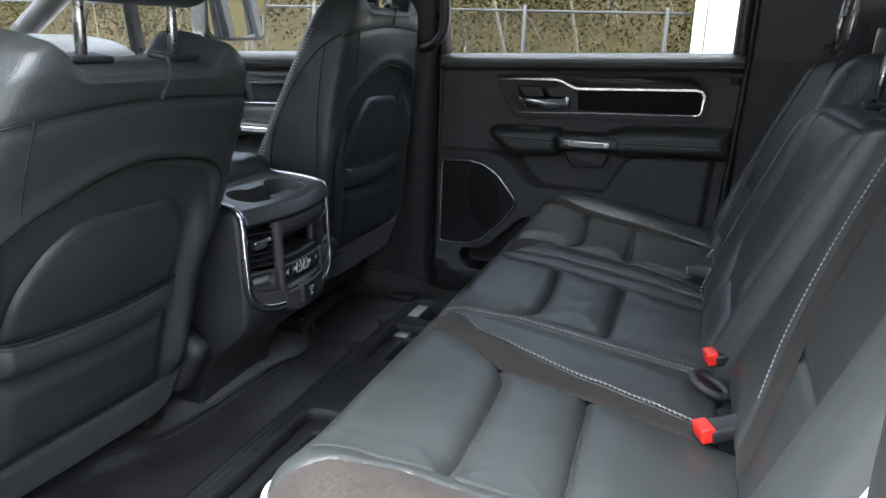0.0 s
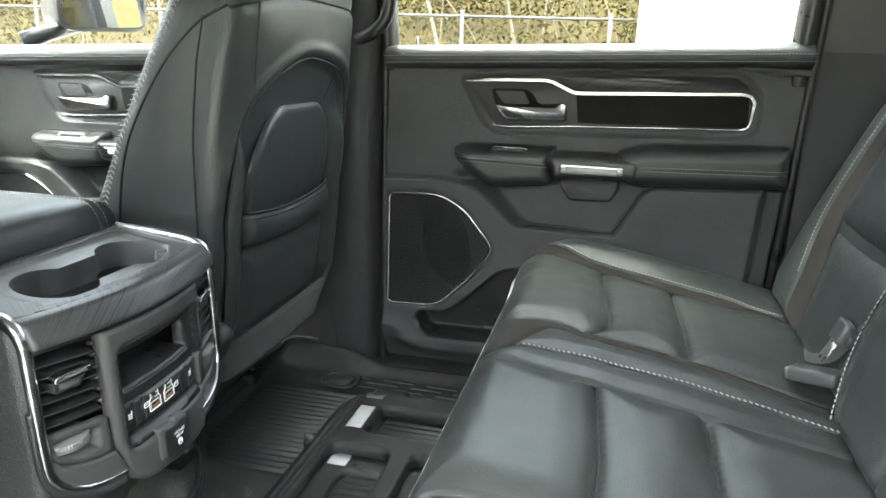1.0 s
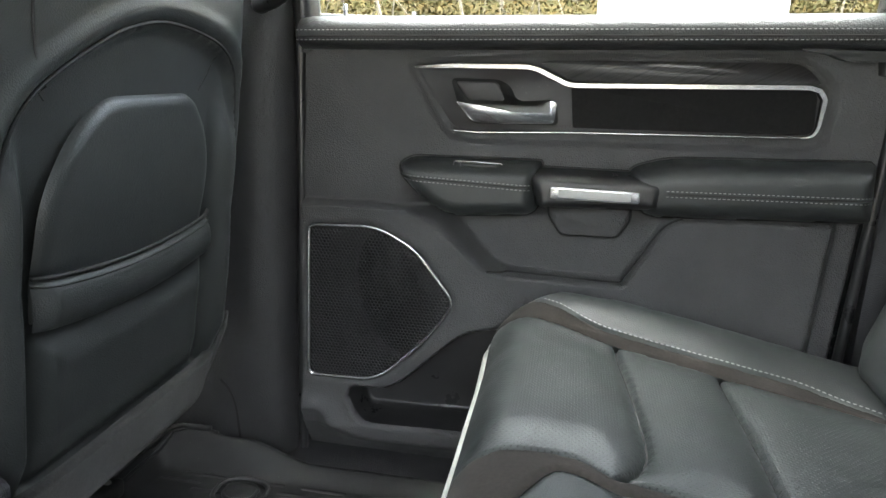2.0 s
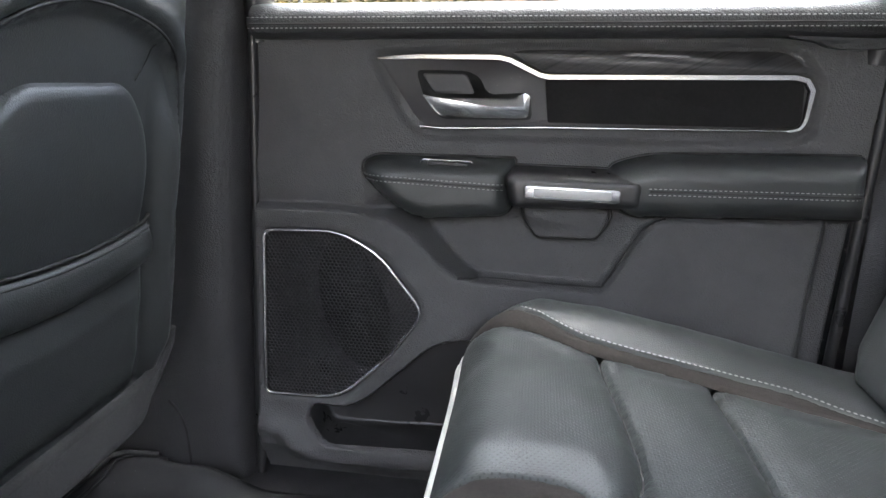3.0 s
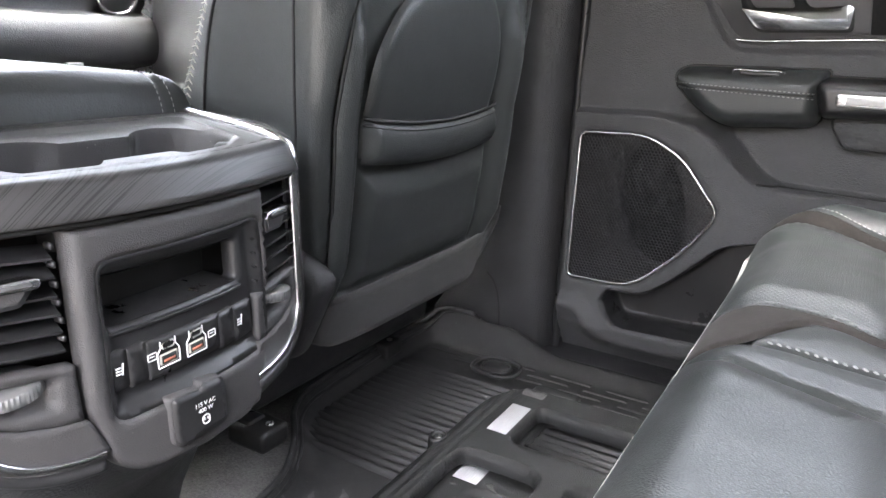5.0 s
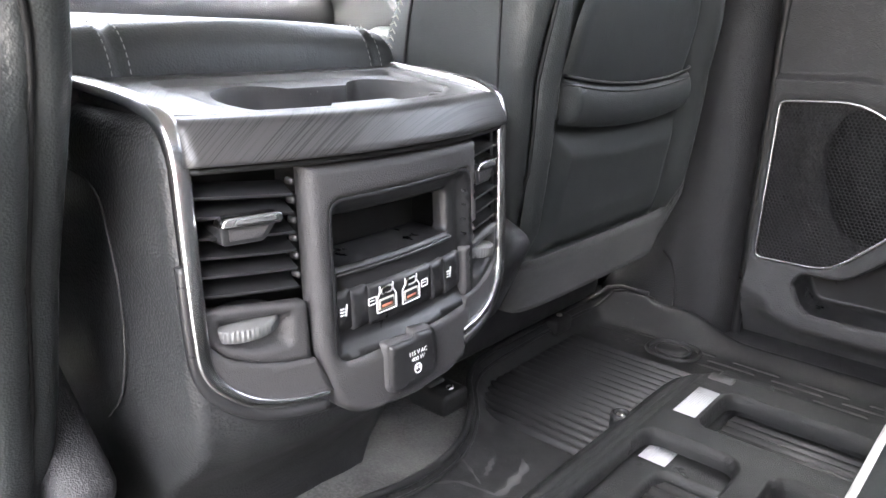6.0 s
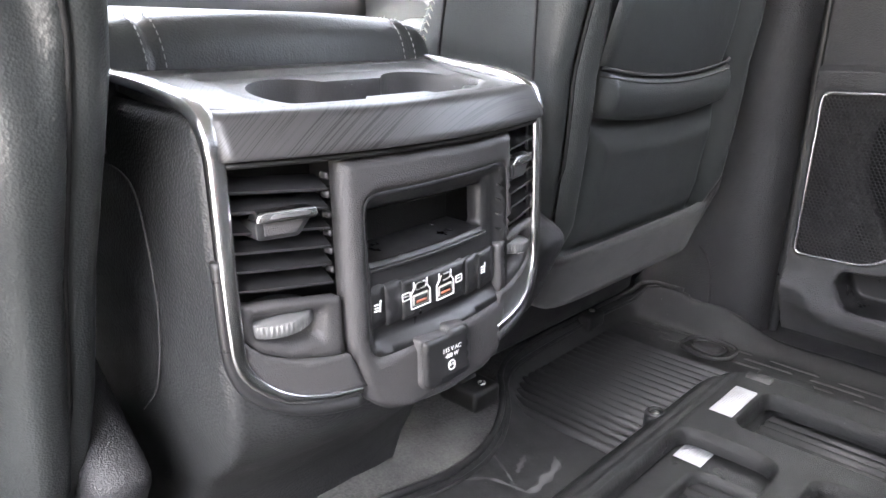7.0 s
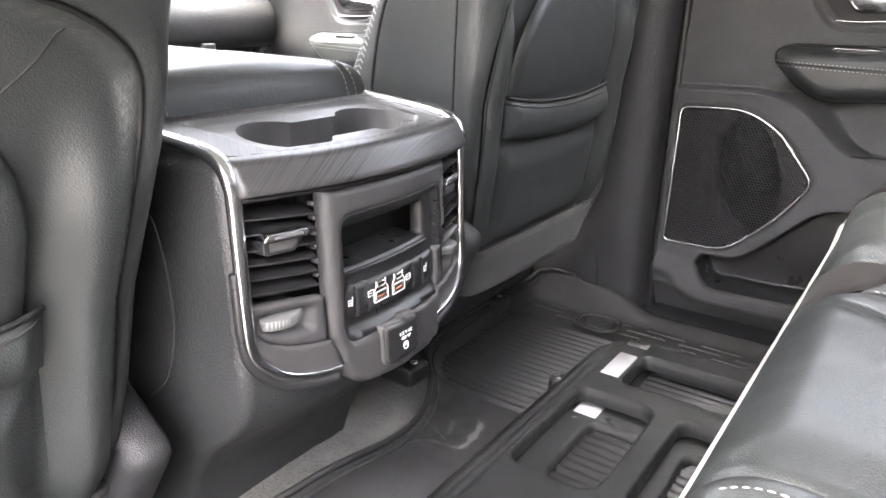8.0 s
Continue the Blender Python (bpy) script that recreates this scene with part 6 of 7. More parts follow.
def build_backs():
    far = thing("rear_seatback", "black leather rear seatback with suede band and pale stitching", "car seat back", "rear seatbacks")
    out = np.vstack([[(0.225, 0.262), (0.70, 0.262)], curve([(0.735, 0.30), (0.750, 0.40), (0.748, 0.52), (0.735, 0.62), (0.715, 0.675), (0.68, 0.705), (0.62, 0.715), (0.50, 0.72), (0.36, 0.735), (0.24, 0.74)], 60)])
    st = curve([(0.655, 0.70), (0.660, 0.62), (0.668, 0.545), (0.668, 0.46), (0.648, 0.40), (0.610, 0.345), (0.575, 0.275)], 70)
    inner = curve([(0.600, 0.712), (0.604, 0.62), (0.608, 0.54), (0.602, 0.47), (0.585, 0.434), (0.555, 0.39), (0.52, 0.34), (0.495, 0.275)], 70)
    seam_y = curve([(0.585, 0.434), (0.47, 0.432), (0.34, 0.436), (0.235, 0.438)], 20)
    up_in = inner[inner[:, 1] >= 0.436]
    lo_in = inner[inner[:, 1] < 0.432]
    back_section(far, out, 0.020, [
        ("upper_panel", np.vstack([up_in, seam_y[1:], [(0.235, 0.728)]]), LEATHER_PORES, "perforated leather panel"),
        ("lower_panel", np.vstack([lo_in, [(0.235, 0.275)], seam_y[::-1][:-1]]), LEATHER_PORES, "perforated leather panel"),
        ("suede_band", ribbon(st, inner), SUEDE, "brown-black suede band"),
        ("bolster", np.vstack([st, [(0.69, 0.272)], curve([(0.728, 0.31), (0.742, 0.40), (0.740, 0.52), (0.727, 0.61), (0.71, 0.665), (0.685, 0.695)], 30)]), LEATHER, "leather side bolster")], [([(0.659, 0.695), (0.664, 0.62), (0.672, 0.545), (0.672, 0.46), (0.652, 0.40), (0.614, 0.345)], THREAD)], deep=(seam_y,))
    mid = thing("rear_seatback", "black leather middle rear seatback with sewn lumbar panel", "car seat back", "rear seatbacks")
    mo = np.vstack([[(-0.150, 0.262), (0.20, 0.262)], curve([(0.245, 0.30), (0.276, 0.36), (0.288, 0.44), (0.287, 0.52), (0.278, 0.59), (0.255, 0.630), (0.21, 0.650), (0.1, 0.655), (-0.1, 0.655), (-0.152, 0.650)], 44)])
    sy = curve([(0.050, 0.372), (-0.03, 0.367), (-0.118, 0.362)], 14)
    mi = curve([(0.124, 0.640), (0.118, 0.58), (0.106, 0.48), (0.092, 0.410), (0.050, 0.372), (0.046, 0.33), (0.050, 0.275)], 50)
    mu, ml = mi[mi[:, 1] >= 0.373], mi[mi[:, 1] < 0.371]
    mst = curve([(0.228, 0.635), (0.248, 0.58), (0.258, 0.51), (0.258, 0.43), (0.238, 0.355), (0.185, 0.285)], 60)
    back_section(mid, mo, 0.040, [
        ("upper_panel", np.vstack([mu, sy[1:], [(-0.145, 0.640)]]), LEATHER, ""),
        ("lower_panel", np.vstack([ml, [(-0.125, 0.275)], sy[::-1][:-1]]), LEATHER, ""),
        ("side_panel", np.vstack([mst, [(0.10, 0.272)], mi[::-1]]), LEATHER, ""),
        ("bolster", np.vstack([[(0.212, 0.640)], mst, [(0.195, 0.272)], curve([(0.238, 0.305), (0.268, 0.36), (0.280, 0.44), (0.279, 0.52), (0.270, 0.585), (0.249, 0.622)], 24)]), LEATHER, "")], [(mst[4:] + np.array([0.005, 0]), THREAD)], deep=(sy, mi[14:40]))
    near = thing("rear_seatback", "black leather rear seatback with curved pale stitching and piped edge", "car seat back", "rear seatbacks")
    no = np.vstack([[(-0.740, 0.262), (-0.165, 0.262)], [(-0.158, 0.40), (-0.156, 0.74)], curve([(-0.30, 0.742), (-0.60, 0.72), (-0.70, 0.69), (-0.745, 0.62), (-0.755, 0.50), (-0.750, 0.36), (-0.742, 0.28)], 40)])
    ns = curve([(-0.252, 0.735), (-0.253, 0.64), (-0.262, 0.55), (-0.284, 0.47), (-0.322, 0.40), (-0.368, 0.345), (-0.41, 0.275)], 60)
    ni = curve([(-0.325, 0.735), (-0.326, 0.62), (-0.338, 0.52), (-0.368, 0.44), (-0.42, 0.37), (-0.465, 0.275)], 60)
    sy = curve([(-0.388, 0.415), (-0.52, 0.41), (-0.60, 0.415)], 12)
    nb = curve([(-0.62, 0.71), (-0.615, 0.60), (-0.605, 0.50), (-0.60, 0.415), (-0.59, 0.34), (-0.585, 0.275)], 40)
    nu, nl = ni[ni[:, 1] >= 0.418], ni[ni[:, 1] < 0.412]
    bu, bl = nb[nb[:, 1] >= 0.418], nb[nb[:, 1] < 0.412]
    back_section(near, no, 0.004, [
        ("inner_bolster", np.vstack([ns[::-1], [(-0.165, 0.73), (-0.168, 0.275)]]), LEATHER, ""),
        ("suede_band", ribbon(ns, ni), SUEDE, "brown-black suede band"),
        ("upper_panel", np.vstack([nu, sy, bu[::-1]]), LEATHER, ""),
        ("lower_panel", np.vstack([nl, bl[::-1], sy[::-1]]), LEATHER, ""),
        ("bolster", np.vstack([nb, [(-0.73, 0.272)], curve([(-0.742, 0.36), (-0.747, 0.50), (-0.738, 0.61), (-0.70, 0.675), (-0.64, 0.705)], 24)]), LEATHER, "")], [([(-0.248, 0.73), (-0.249, 0.64), (-0.258, 0.55), (-0.280, 0.47), (-0.318, 0.40), (-0.371, 0.345)], THREAD)], wing=0.05)
    c = curve([(-0.738, 0.28), (-0.746, 0.36), (-0.750, 0.50), (-0.740, 0.62), (-0.70, 0.69)], 60)
    p = np.column_stack([back_x(c[:, 1]) - 0.030, c])
    tube("piping", p, 0.006, PIPING, near, "light grey piping", n=10, up=(0, 1, 0))
    v = np.vstack([p + np.array([0.004, 0.0, 0]), p + np.array([0.14, 0.004, -0.03])])
    n = len(p)
    raw("side_mesh", v, [(i, i + 1, n + i + 1, n + i) for i in range(n - 1)], WEB, near, "dark woven side panel")
    for root in (far, mid, near):
        nest(root, (("suede_band", ("stitching",)), ("bolster", ("stitching",))) if root is not mid else (("bolster", ("stitching",)),))
    # head restraints
    for y, dz in ((0.50, 0.0), (0.02, -0.085), (-0.50, 0.0)):
        root = thing("rear_headrest", "black leather rear head restraint on steel posts", "headrest", "rear headrests")
        for dy in (-0.07, 0.07):
            tube("headrest_post", np.array([(0.985, y + dy, 0.72 + dz), (1.00, y + dy, 0.87 + dz)]), 0.0065, STEEL, root, n=10, up=(0, 1, 0))
            part("post_guide", rbox((0.985, y + dy, 0.735 + dz), (0.03, 0.04, 0.012), 0.004), PLASTIC_SMOOTH, root)
        part("pad", rbox((1.0, y, 0.93 + dz), (0.11, 0.27, 0.16), 0.045, 5), LEATHER, root)


def ribbon_strap(name, pts, w, mat, root, normal=(-0.9, 0, 0.4), thick=0.0014):
    c = curve(pts, 60)
    v, f = sweep(c, [(-w / 2, -thick / 2), (w / 2, -thick / 2), (w / 2, thick / 2), (-w / 2, thick / 2)], up=normal)
    return sharp(raw(name, v, f, mat, root), 40)


def build_belts():
    belt = thing("seat_belt", "grey woven seat belt with steel tongue across the rear seatback", "seat belt", "seat belts")
    ribbon_strap("webbing", [(1.005, 0.36, 0.80), (0.945, 0.325, 0.63), (0.880, 0.30, 0.48), (0.822, 0.285, 0.36)], 0.044, WEB, belt, normal=(-0.75, 0.62, 0.2))
    ribbon_strap("lap_webbing", [(0.822, 0.285, 0.36), (0.802, 0.31, 0.32), (0.80, 0.40, 0.285), (0.81, 0.48, 0.272)], 0.03, WEB, belt)
    part("tongue", rbox((0.797, 0.276, 0.362), (0.012, 0.034, 0.030), 0.004, 2, (0, 20, 0)), GREY_BUCKLE, belt)
    part("tongue_plate", rbox((0.786, 0.278, 0.336), (0.003, 0.022, 0.032), 0.001, 1, (0, 25, 0)), STEEL, belt, "bright steel tongue")
    for y, x, z, mat, yaw in ((-0.365, 0.787, 0.287, RED, 24), (-0.135, 0.797, 0.288, RED, 15), (0.306, 0.762, 0.290, GREY_BUCKLE, -46)):
        root = thing("belt_buckle", "black belt buckle with red release button between cushions" if mat is RED else "grey belt buckle lying on the cushion", "belt buckle", "belt buckles")
        m = pose(x, y, z, 0, -12, yaw)

        def placed(bm):
            bmesh.ops.transform(bm, matrix=m, verts=bm.verts)
            return bm
        part("buckle_body", placed(rbox((0.028, 0, 0), (0.066, 0.032, 0.019), 0.006, 3)), PLASTIC_SMOOTH if mat is RED else GREY_BUCKLE, root)
        if mat is RED:
            part("release_button", placed(rbox((-0.006, 0, 0.003), (0.018, 0.030, 0.020), 0.004, 3)), mat, root, "bright red release button")
        else:
            part("release_button", placed(rbox((-0.005, 0, 0.0), (0.008, 0.03, 0.016), 0.003, 2)), STEEL, root)
    root = thing("belt_grommet", "round black belt guide sunk between the cushions", "belt guide")
    a = np.linspace(0, 2 * math.pi, 32, endpoint=False)
    tube("rim", np.column_stack([0.790 + 0.024 * np.cos(a), -0.215 + 0.024 * np.sin(a), 0.279 - 0.01 * np.cos(a)]), 0.006, PLASTIC, root, n=10, closed=True)
    part("hollow", prism(np.column_stack([0.790 + 0.02 * np.cos(a), -0.215 + 0.02 * np.sin(a)]), xy, 0.25, 0.268, 0), DARK, root)
    # grab handle on the middle pillar
    h = thing("grab_handle", "black moulded grab handle on the pillar above the belt line", "grab handle")
    tube("grip", curve([(-0.02, 0.780, 0.700), (0.0, 0.745, 0.700), (0.032, 0.730, 0.712), (0.058, 0.727, 0.745), (0.066, 0.720, 0.80), (0.060, 0.705, 0.90), (0.03, 0.715, 0.95)], 40), 0.013, PLASTIC_SMOOTH, h, n=14, up=(0, 1, 0))
    lint = tagged(part("lint", rbox((0.706, -0.432, 0.279), (0.009, 0.0025, 0.0015), 0.0006, 1, (0, 0, 35)), PAPER, None), "tiny white scrap lying on the seat leather", "scrap")


# ---- load-floor frame on the mat ----
def frame_plate(name, outline, holes, z0, z1, parent, label="", roll=0.006):
    """A moulded plate with rounded openings whose rims curve down."""
    def place(v):
        d = np.full(len(v), 1.0)
        for h in holes:
            d = np.minimum(d, np.abs(to_line(v, np.vstack([h, h[:1]]))))
        d2 = to_line(v, np.vstack([outline, outline[:1]]))
        drop = (z1 - z0) * (1 - np.sqrt(np.clip(1 - (1 - np.clip(d / roll, 0, 1)) ** 2, 0, 1))) * 0.9
        drop2 = (z1 - z0) * 0.6 * (1 - smooth01(d2 / 0.012))
        z = z1 - np.maximum(drop, drop2)
        for gx in (0.068, 0.079):
            z = z - 0.0022 * np.exp(-((v[:, 0] - gx) / 0.0016) ** 2) * (d > 0.003)
        return np.column_stack([v, z + wavy(v, 0.0006, 30)])
    return patch(name, outline, 0.0036, place, TRAY_PLASTIC, parent, label, holes=holes, skirt=(0, 0, -(z1 - z0) * 0.7))


def build_tray():
    root = thing("load_floor_frame", "black moulded folding load-floor frame lying on the floor mat", "load floor")
    outline = np.vstack([[(0.050, -0.72)], curve([(0.050, -0.2), (0.050, 0.3), (0.050, 0.46), (0.054, 0.507), (0.074, 0.545), (0.11, 0.558)], 30), [(0.40, 0.563), (0.40, -0.72)]])
    h1 = arch_rect(0.087, 0.194, 0.150, 0.358, 0.024, 8)
    h2 = arch_rect(0.128, 0.36, 0.403, 0.503, 0.018, 8)
    h3 = arch_rect(0.230, 0.34, 0.150, 0.358, 0.024, 8)
    h4 = arch_rect(0.100, 0.196, -0.43, -0.105, 0.024, 8)
    h5 = arch_rect(0.226, 0.34, -0.43, -0.105, 0.024, 8)
    frame_plate("upper_frame", outline, [h1, h2, h3, h4, h5], 0.034, 0.047, root, roll=0.0036)
    low = np.array([(0.064, -0.70), (0.064, 0.548), (0.39, 0.552), (0.39, -0.70)])
    g1 = arch_rect(0.122, 0.198, 0.180, 0.322, 0.02, 8)
    g2 = arch_rect(0.132, 0.35, 0.430, 0.525, 0.02, 8)
    g3 = arch_rect(0.250, 0.33, 0.180, 0.322, 0.02, 8)
    g4 = arch_rect(0.128, 0.205, -0.40, -0.14, 0.02, 8)
    frame_plate("lower_frame", low, [g1, g2, g3, g4], 0.014, 0.022, root, "black underlying frame", roll=0.007)
    part("round_catch", prism(np.column_stack([0.178 + 0.036 * np.cos(np.linspace(0, 2 * math.pi, 28, endpoint=False)), 0.045 + 0.036 * np.sin(np.linspace(0, 2 * math.pi, 28, endpoint=False))]), xy, 0.040, 0.0495, 0.002), PLASTIC_SMOOTH, root)
    a = np.linspace(0, 2 * math.pi, 28, endpoint=False)
    tube("catch_rim", np.column_stack([0.178 + 0.040 * np.cos(a), 0.045 + 0.040 * np.sin(a), np.full(28, 0.048)]), 0.003, TRAY_PLASTIC, root, n=8, closed=True)
    # hinge knob at the front edge
    knob = np.column_stack([0.047 + 0.012 * np.cos(a), 0.368 + 0.014 * np.sin(a)])
    part("hinge_boss", prism(knob * 1.0, xy, 0.01, 0.041, 0.003), TRAY_PLASTIC, root)
    tube("hinge_ring", np.column_stack([0.047 + 0.009 * np.cos(a), 0.368 + 0.010 * np.sin(a), np.full(28, 0.0415)]), 0.0028, PLASTIC_SMOOTH, root, n=8, closed=True)
    tube("hinge_pin", np.array([(0.047, 0.368, 0.034), (0.047, 0.368, 0.042)]), 0.005, STEEL, root, "small bright pin", n=8, up=(1, 0, 0))
    part("corner_latch", rbox((0.128, 0.560, 0.030), (0.07, 0.030, 0.030), 0.009, 3), TRAY_PLASTIC, root)
    part("latch_plate", rbox((0.106, 0.532, 0.047), (0.032, 0.018, 0.004), 0.0015, 1, (8, 0, 0)), PLASTIC_GREY, root)
    # paper labels with unreadable small print
    for x0, x1, y0, y1, z in ((0.0930, 0.1200, 0.411, 0.490, 0.0478), (0.092, 0.124, 0.327, 0.369, 0.0238)):
        lab = thing("paper_label", "white paper label with fine unreadable print on the frame", "label", "paper labels")
        part("sheet", rbox(((x0 + x1) / 2, (y0 + y1) / 2, z), (x1 - x0, y1 - y0, 0.0008), 0.0002, 1), PAPER, lab)
        for k in range(9):
            part("print_line", rbox((x0 + (k + 1) * (x1 - x0) / 10, (y0 + y1) / 2 - 0.003 * (k % 3), z + 0.0006), (0.0007, (y1 - y0) * (0.62 + 0.08 * (k % 3)), 0.0003), 0, 1), INK, lab)
        nest(lab, (("sheet", ("print_line",)),))


# ---- dashboard and things ahead ----
def build_front():
    d = thing("dashboard", "black moulded dashboard with stitched top below the windscreen", "dashboard")
    prof = np.vstack([curve([(-1.50, 0.66), (-1.32, 0.70), (-1.12, 0.69), (-1.02, 0.655), (-0.985, 0.60), (-0.975, 0.560), (-0.990, 0.545)], 26), curve([(-0.978, 0.540), (-0.955, 0.530), (-0.940, 0.505), (-0.938, 0.470), (-0.952, 0.440), (-0.985, 0.428)], 20), curve([(-1.02, 0.424), (-1.06, 0.38), (-1.12, 0.30), (-1.25, 0.22)], 14)])
    ys = np.linspace(-0.78, 0.78, 30)
    v, f = [], []
    for y in ys:
        hood = 0.05 * np.exp(-((y + 0.40) / 0.16) ** 2)
        v += [(p[0], y, p[1] + hood * smooth01((p[1] - 0.55) / 0.08)) for p in prof]
    m = len(prof)
    f = [(i * m + k, i * m + k + 1, (i + 1) * m + k + 1, (i + 1) * m + k) for i in range(len(ys) - 1) for k in range(m - 1)]
    raw("dash_body", v, f, VINYL, d)
    strip("dash_trim", np.column_stack([np.full(30, -0.978), ys, np.full(30, 0.598)]), 0.03, 0.010, WOOD, d, up=(1, 0, 0.1))
    strip("chrome_line", np.column_stack([np.full(30, -0.974), ys, np.full(30, 0.577)]), 0.006, 0.006, CHROME, d, up=(1, 0, 0.1))
    part("screen", rbox((-0.955, 0.0, 0.56), (0.04, 0.24, 0.24), 0.008, 2), PLASTIC_SMOOTH, d, "dark touch screen")
    part("glovebox_latch", rbox((-0.938, 0.575, 0.428), (0.012, 0.036, 0.030), 0.004, 2), SILVER_GREY, d, "pale glovebox latch")
    ring = np.array([(-0.966 + 0.1 * math.sin(q) * 0.04, 0.705 + 0.046 * math.cos(q), 0.572 + 0.034 * math.sin(q)) for q in np.linspace(0, 2 * math.pi, 32, endpoint=False)])
    tube("vent_ring", ring, 0.005, CHROME, d, "chrome ring round the end vent", n=8, closed=True, up=(1, 0, 0))
    part("vent_disc", prism(ring[:, 1:], yz, -0.985, -0.968, 0.002), DARK, d)
    w = thing("steering_wheel", "black leather steering wheel with silver spokes", "steering wheel")
    a = np.linspace(0, 2 * math.pi, 60, endpoint=False)
    m = pose(-0.86, -0.40, 0.56, 0, 62, 0)
    ring = np.array([tuple(m @ Vector((0.185 * math.cos(t), 0.185 * math.sin(t), 0))) for t in a])
    tube("rim", ring, 0.017, LEATHER, w, n=12, closed=True)
    bm = rbox((0, 0, -0.01), (0.13, 0.15, 0.05), 0.02, 3)
    bmesh.ops.transform(bm, matrix=m, verts=bm.verts)
    part("hub", bm, PLASTIC_SMOOTH, w)
    for t in (-90, 90, 0):
        e = [m @ Vector((r * math.cos(radians(t)), r * math.sin(radians(t)), -0.005)) for r in (0.05, 0.18)]
        strip("spoke", resample(np.array([tuple(q) for q in e]), 4), 0.03, 0.012, CHROME if t else PLASTIC_SMOOTH, w, up=tuple(m.to_3x3() @ Vector((0, 0, 1))))
    tube("column", np.array([(-0.87, -0.40, 0.55), (-1.14, -0.40, 0.44)]), 0.035, PLASTIC, w, n=14, up=(0, 1, 0))
    # floor console ahead of the lid
    s = thing("shifter_console", "black console top ahead of the armrest", "console")
    part("console_top", rbox((-0.86, 0, 0.36), (0.48, 0.30, 0.16), 0.03, 3), PLASTIC, s)
    # door mirror
    mir = thing("door_mirror", "large silver-backed door mirror outside the front window", "mirror")
    pos = pose(-0.752, 0.985, 0.822, 0, 0, -32)
    shell = fillet([(-0.118, -0.128), (0.095, -0.120), (0.105, 0.12), (-0.112, 0.13)], [0.05, 0.03, 0.05, 0.05], 8)

    def at(u, w2, dd):
        return pos @ Vector((dd, u, w2))
    part("housing", prism(shell, at, -0.12, 0.0, 0.006), PLASTIC_GREY, mir)
    part("mirror_glass", prism(np.asarray(shell) * 0.92, at, -0.002, 0.004, 0.0005), MIRROR, mir, "clear mirror glass", smooth=False)
    tube("arm", np.array([(-0.90, 0.86, 0.67), (-0.80, 0.96, 0.72)]), 0.02, PLASTIC_SMOOTH, mir, n=12, up=(0, 0, 1))


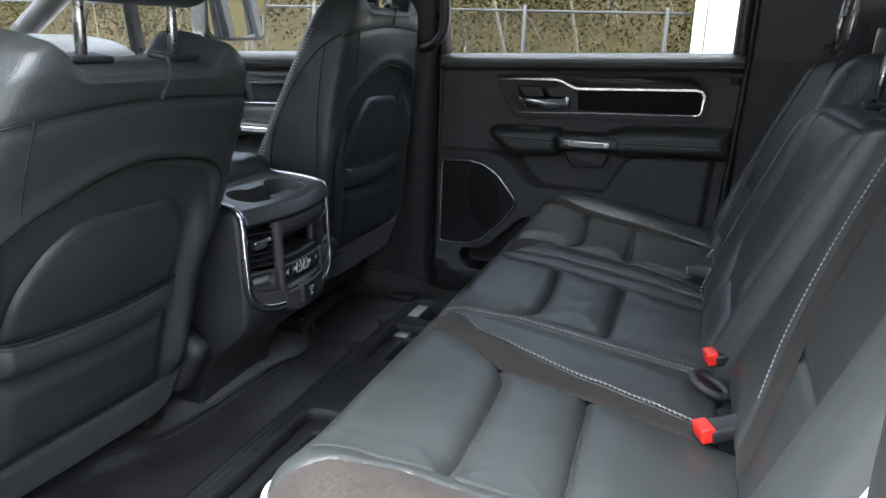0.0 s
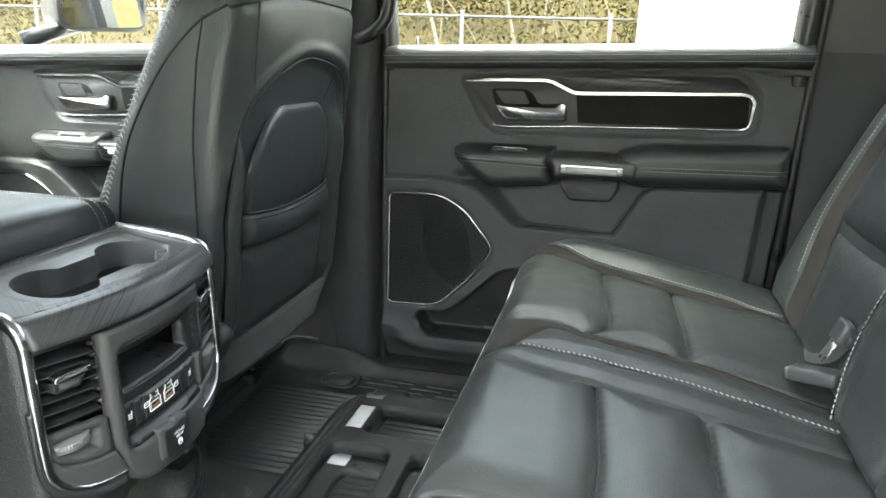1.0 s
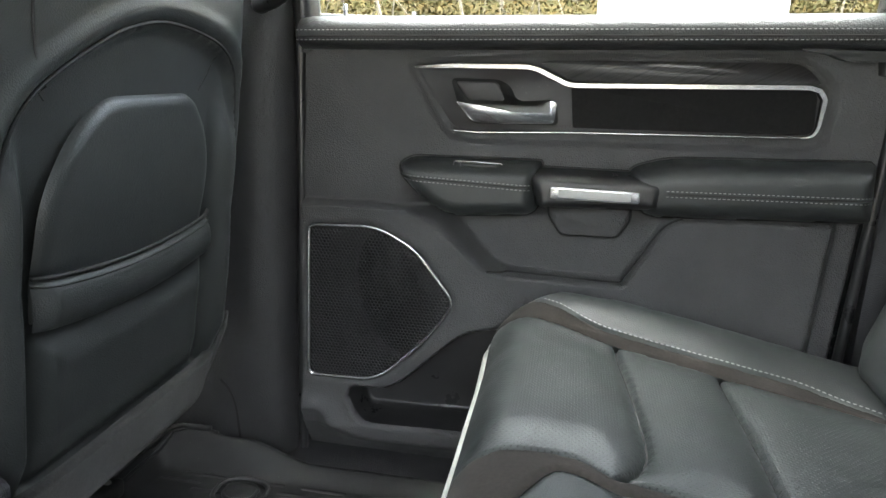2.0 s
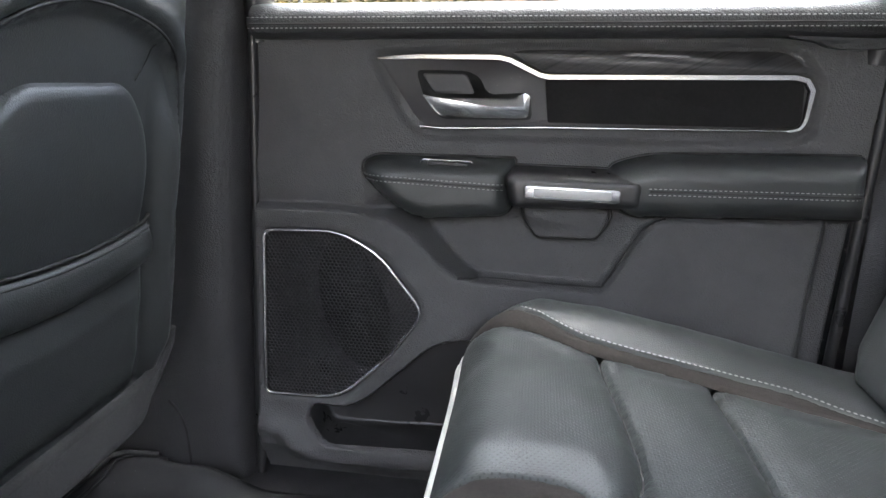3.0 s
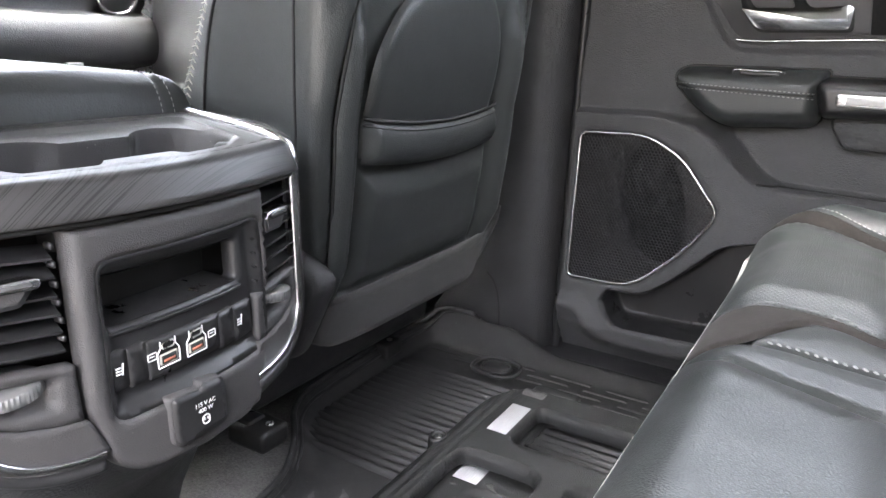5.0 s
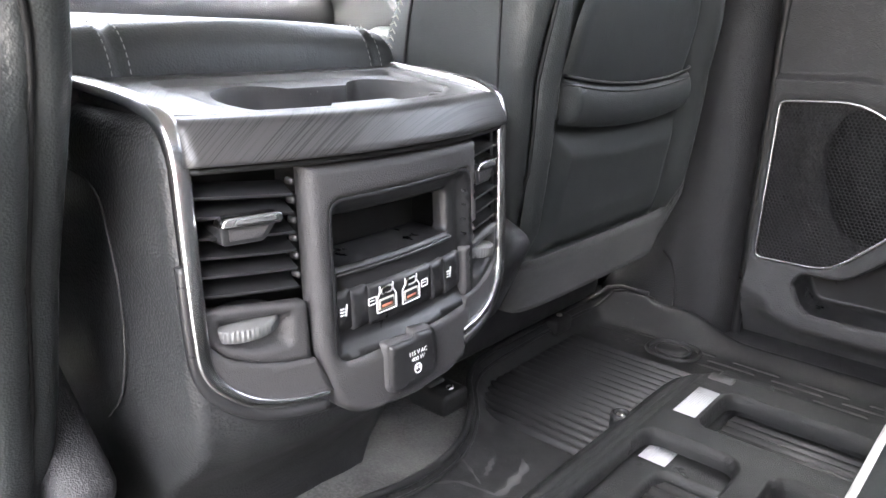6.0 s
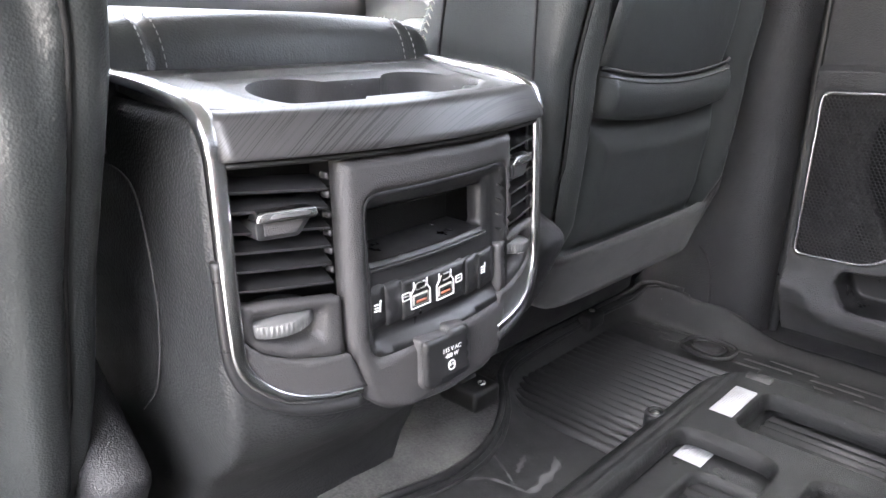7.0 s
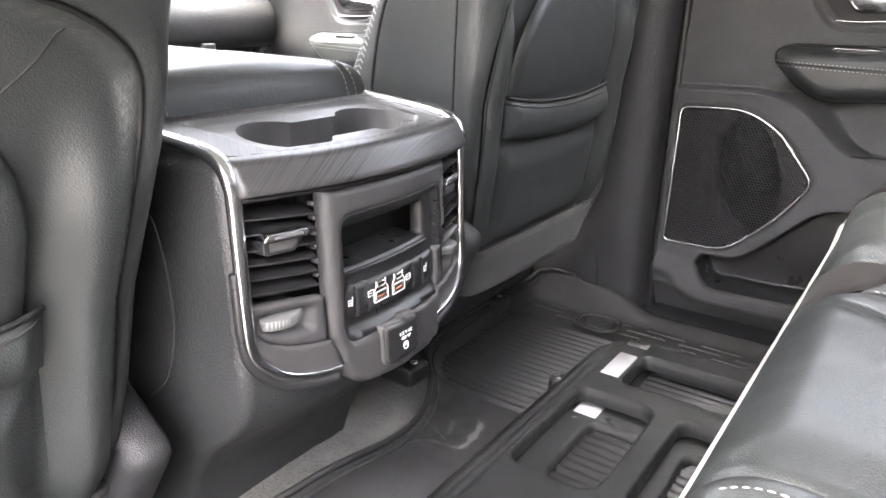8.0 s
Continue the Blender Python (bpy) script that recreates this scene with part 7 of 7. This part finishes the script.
# ---- outside ----
def build_outside():
    # Unseen ground, kept pale so it bounces light up through the open door.
    g = patch("ground", np.array([(-60, -60), (60, -60), (60, 60), (-60, 60)]), 6.0, lambda v: np.column_stack([v, np.full(len(v), -0.62)]), GRAVEL, None)
    tagged(g, "unseen yard ground, pale gravel to bounce light into the cab", "ground", kind="structure")
    fence = thing("chain_link_fence", "galvanised chain-link fence with top rail along the yard", "fence")
    xs = [-13.4, -10.4, -7.4, -4.4, -1.44, 0.28]
    for x in xs:
        tube("fence_post", np.array([(x, 8.2, -0.62), (x, 8.2, 1.14)]), 0.025, GALV, fence, n=10, up=(1, 0, 0))
    rail = np.array([(-13.4, 8.2, 1.07), (0.55, 8.2, 1.07)])
    tube("top_rail", resample(rail, 20), 0.016, GALV, fence, n=8)
    tube("bottom_wire", resample(rail - np.array([0, 0, 1.6]), 20), 0.005, GALV, fence, n=6)
    v, f = [], []
    for k in range(160):
        x = -9.0 + k * 0.06
        for s in (1, -1):
            a, b = (x, -0.6), (x + s * 0.83 * 2, 1.06)
            if b[0] > 0.5 or b[0] < -9.5:
                continue
            i = len(v)
            for q in (a, b):
                v += [(q[0] - 0.0012, 8.2 + 0.002 * s, q[1]), (q[0] + 0.0012, 8.2 + 0.002 * s, q[1]), (q[0], 8.2055 + 0.002 * s, q[1])]
            f += [(i, i + 1, i + 4, i + 3), (i + 1, i + 2, i + 5, i + 4), (i + 2, i, i + 3, i + 5)]
    raw("wire_mesh", v, f, GALV, fence, "diamond wire mesh", smooth=False)
    trailer = thing("box_trailer", "white box trailer parked beside the fence", "trailer")
    part("box_body", rbox((1.63, 9.9, 1.05), (1.70, 3.8, 2.6), 0.02, 2), WHITE_PAINT, trailer)
    part("corner_post", rbox((0.68, 8.05, 1.05), (0.20, 0.14, 2.6), 0.015, 2), CREAM_PAINT, trailer, "cream corner post")
    for z in (0.62, 1.7):
        part("hinge", rbox((0.70, 7.965, z), (0.11, 0.03, 0.05), 0.008, 2), STEEL, trailer)
    part("door_gap", rbox((0.72, 7.975, 1.05), (0.012, 0.006, 2.5), 0.001, 1), GALV, trailer)
    for x in (0.95, 2.3):
        t = np.linspace(0, 2 * math.pi, 32, endpoint=False)
        part("wheel", prism(np.column_stack([8.6 + 0.37 * np.cos(t), -0.25 + 0.37 * np.sin(t)]), yz, x - 0.1, x + 0.1, 0.03), RUBBER, trailer)
    # scrub along the fence: leaves in clumps, with bare stems
    rng = np.random.default_rng(7)
    bank = thing("scrub", "autumn scrub with yellowing leaves and bare stems behind the fence", "bushes", kind="stuff")
    v, f = [], []
    n = 260000
    cx = rng.uniform(-17, 7, 420)
    cy = rng.uniform(10.0, 17.0, 420)
    cz = rng.uniform(-0.6, 5.5, 420) * (0.4 + 0.6 * rng.random(420))
    cz = cz + 0.5 * np.clip((cy - 9.1) / 1.7 - 0.7, 0, 9)
    pick = rng.integers(0, 420, n)
    c = np.column_stack([cx[pick], cy[pick], cz[pick]]) + rng.normal(0, 1, (n, 3)) * np.array([0.8, 0.6, 0.55])
    c[:, 2] = np.maximum(c[:, 2], -0.55)
    a1 = rng.normal(0, 1, (n, 3))
    a1 /= np.linalg.norm(a1, axis=1)[:, None]
    a2 = np.cross(a1, rng.normal(0, 1, (n, 3)))
    a2 /= np.linalg.norm(a2, axis=1)[:, None]
    s = rng.uniform(0.018, 0.050, n)[:, None]
    quad = np.stack([c - a1 * s, c + a2 * s * 0.55, c + a1 * s, c - a2 * s * 0.55], 1).reshape(-1, 3)
    faces = np.arange(4 * n).reshape(-1, 4)
    raw("leaves", quad, faces, LEAF, bank, smooth=False)
    v, f = [], []
    for k in range(420):
        x, y = rng.uniform(-24, 22), rng.uniform(9.6, 17)
        h = rng.uniform(1.5, 5.5)
        lean = rng.normal(0, 0.25, 2)
        path = np.array([(x + lean[0] * q * q * h, y + lean[1] * q * q * h, -0.62 + h * q) for q in np.linspace(0, 1, 5)])
        vv, ff = sweep(path, circle(rng.uniform(0.012, 0.035), 5), up=(0.3, 1, 0), scale=np.linspace(1, 0.3, 5))
        i = len(v)
        v += list(vv)
        f += [tuple(i + q for q in t) for t in ff]
    raw("stems", v, f, BARK, bank)
    # hillside that closes the view behind the scrub
    b = patch("backdrop", np.array([(-60, -0.7), (60, -0.7), (60, 7.5), (-60, 7.5)]), 2.0, lambda w: np.column_stack([w[:, 0], 9.1 + 1.7 * (w[:, 1] + 0.7) + wavy(w, 0.35, 0.8), w[:, 1]]), SCRUB_FAR, None)
    tagged(b, "far wooded bank in autumn colours", "wooded bank", kind="structure")
    # Unseen screens on the other three sides, added to block low sky light.
    for turn, dist, high in ((90, 22, 5.5), (180, 16, 5.5), (270, 20, 5.5)):
        m = pose(0, 0, 0, 0, 0, turn)

        def place(w):
            q = np.column_stack([w[:, 0], dist + 0.5 * (w[:, 1] + 0.7) + wavy(w, 0.5, 0.6), w[:, 1]])
            q[:, 2] += np.where(w[:, 1] > 4, wavy(w * np.array([1, 0]), 1.5, 0.5), 0)
            return np.array([tuple(m @ Vector(p)) for p in q])
        b = patch("backdrop", np.array([(-40, -0.7), (40, -0.7), (40, high), (-40, high)]), 1.6, place, SCRUB_FAR, None)
        tagged(b, "unseen wooded screen in autumn colours, added to block low sky light", "wooded bank", kind="structure")


SCRUB_FAR = fabric("far_scrub", (0.022, 0.019, 0.007), (0.060, 0.046, 0.017), 1.0, 7.0, 1.0, 0.0)

build_floor()
build_shell()
build_doors()
build_mat()
console()
build_front_seats()
build_bench()
build_backs()
build_belts()
build_tray()
build_front()
build_outside()
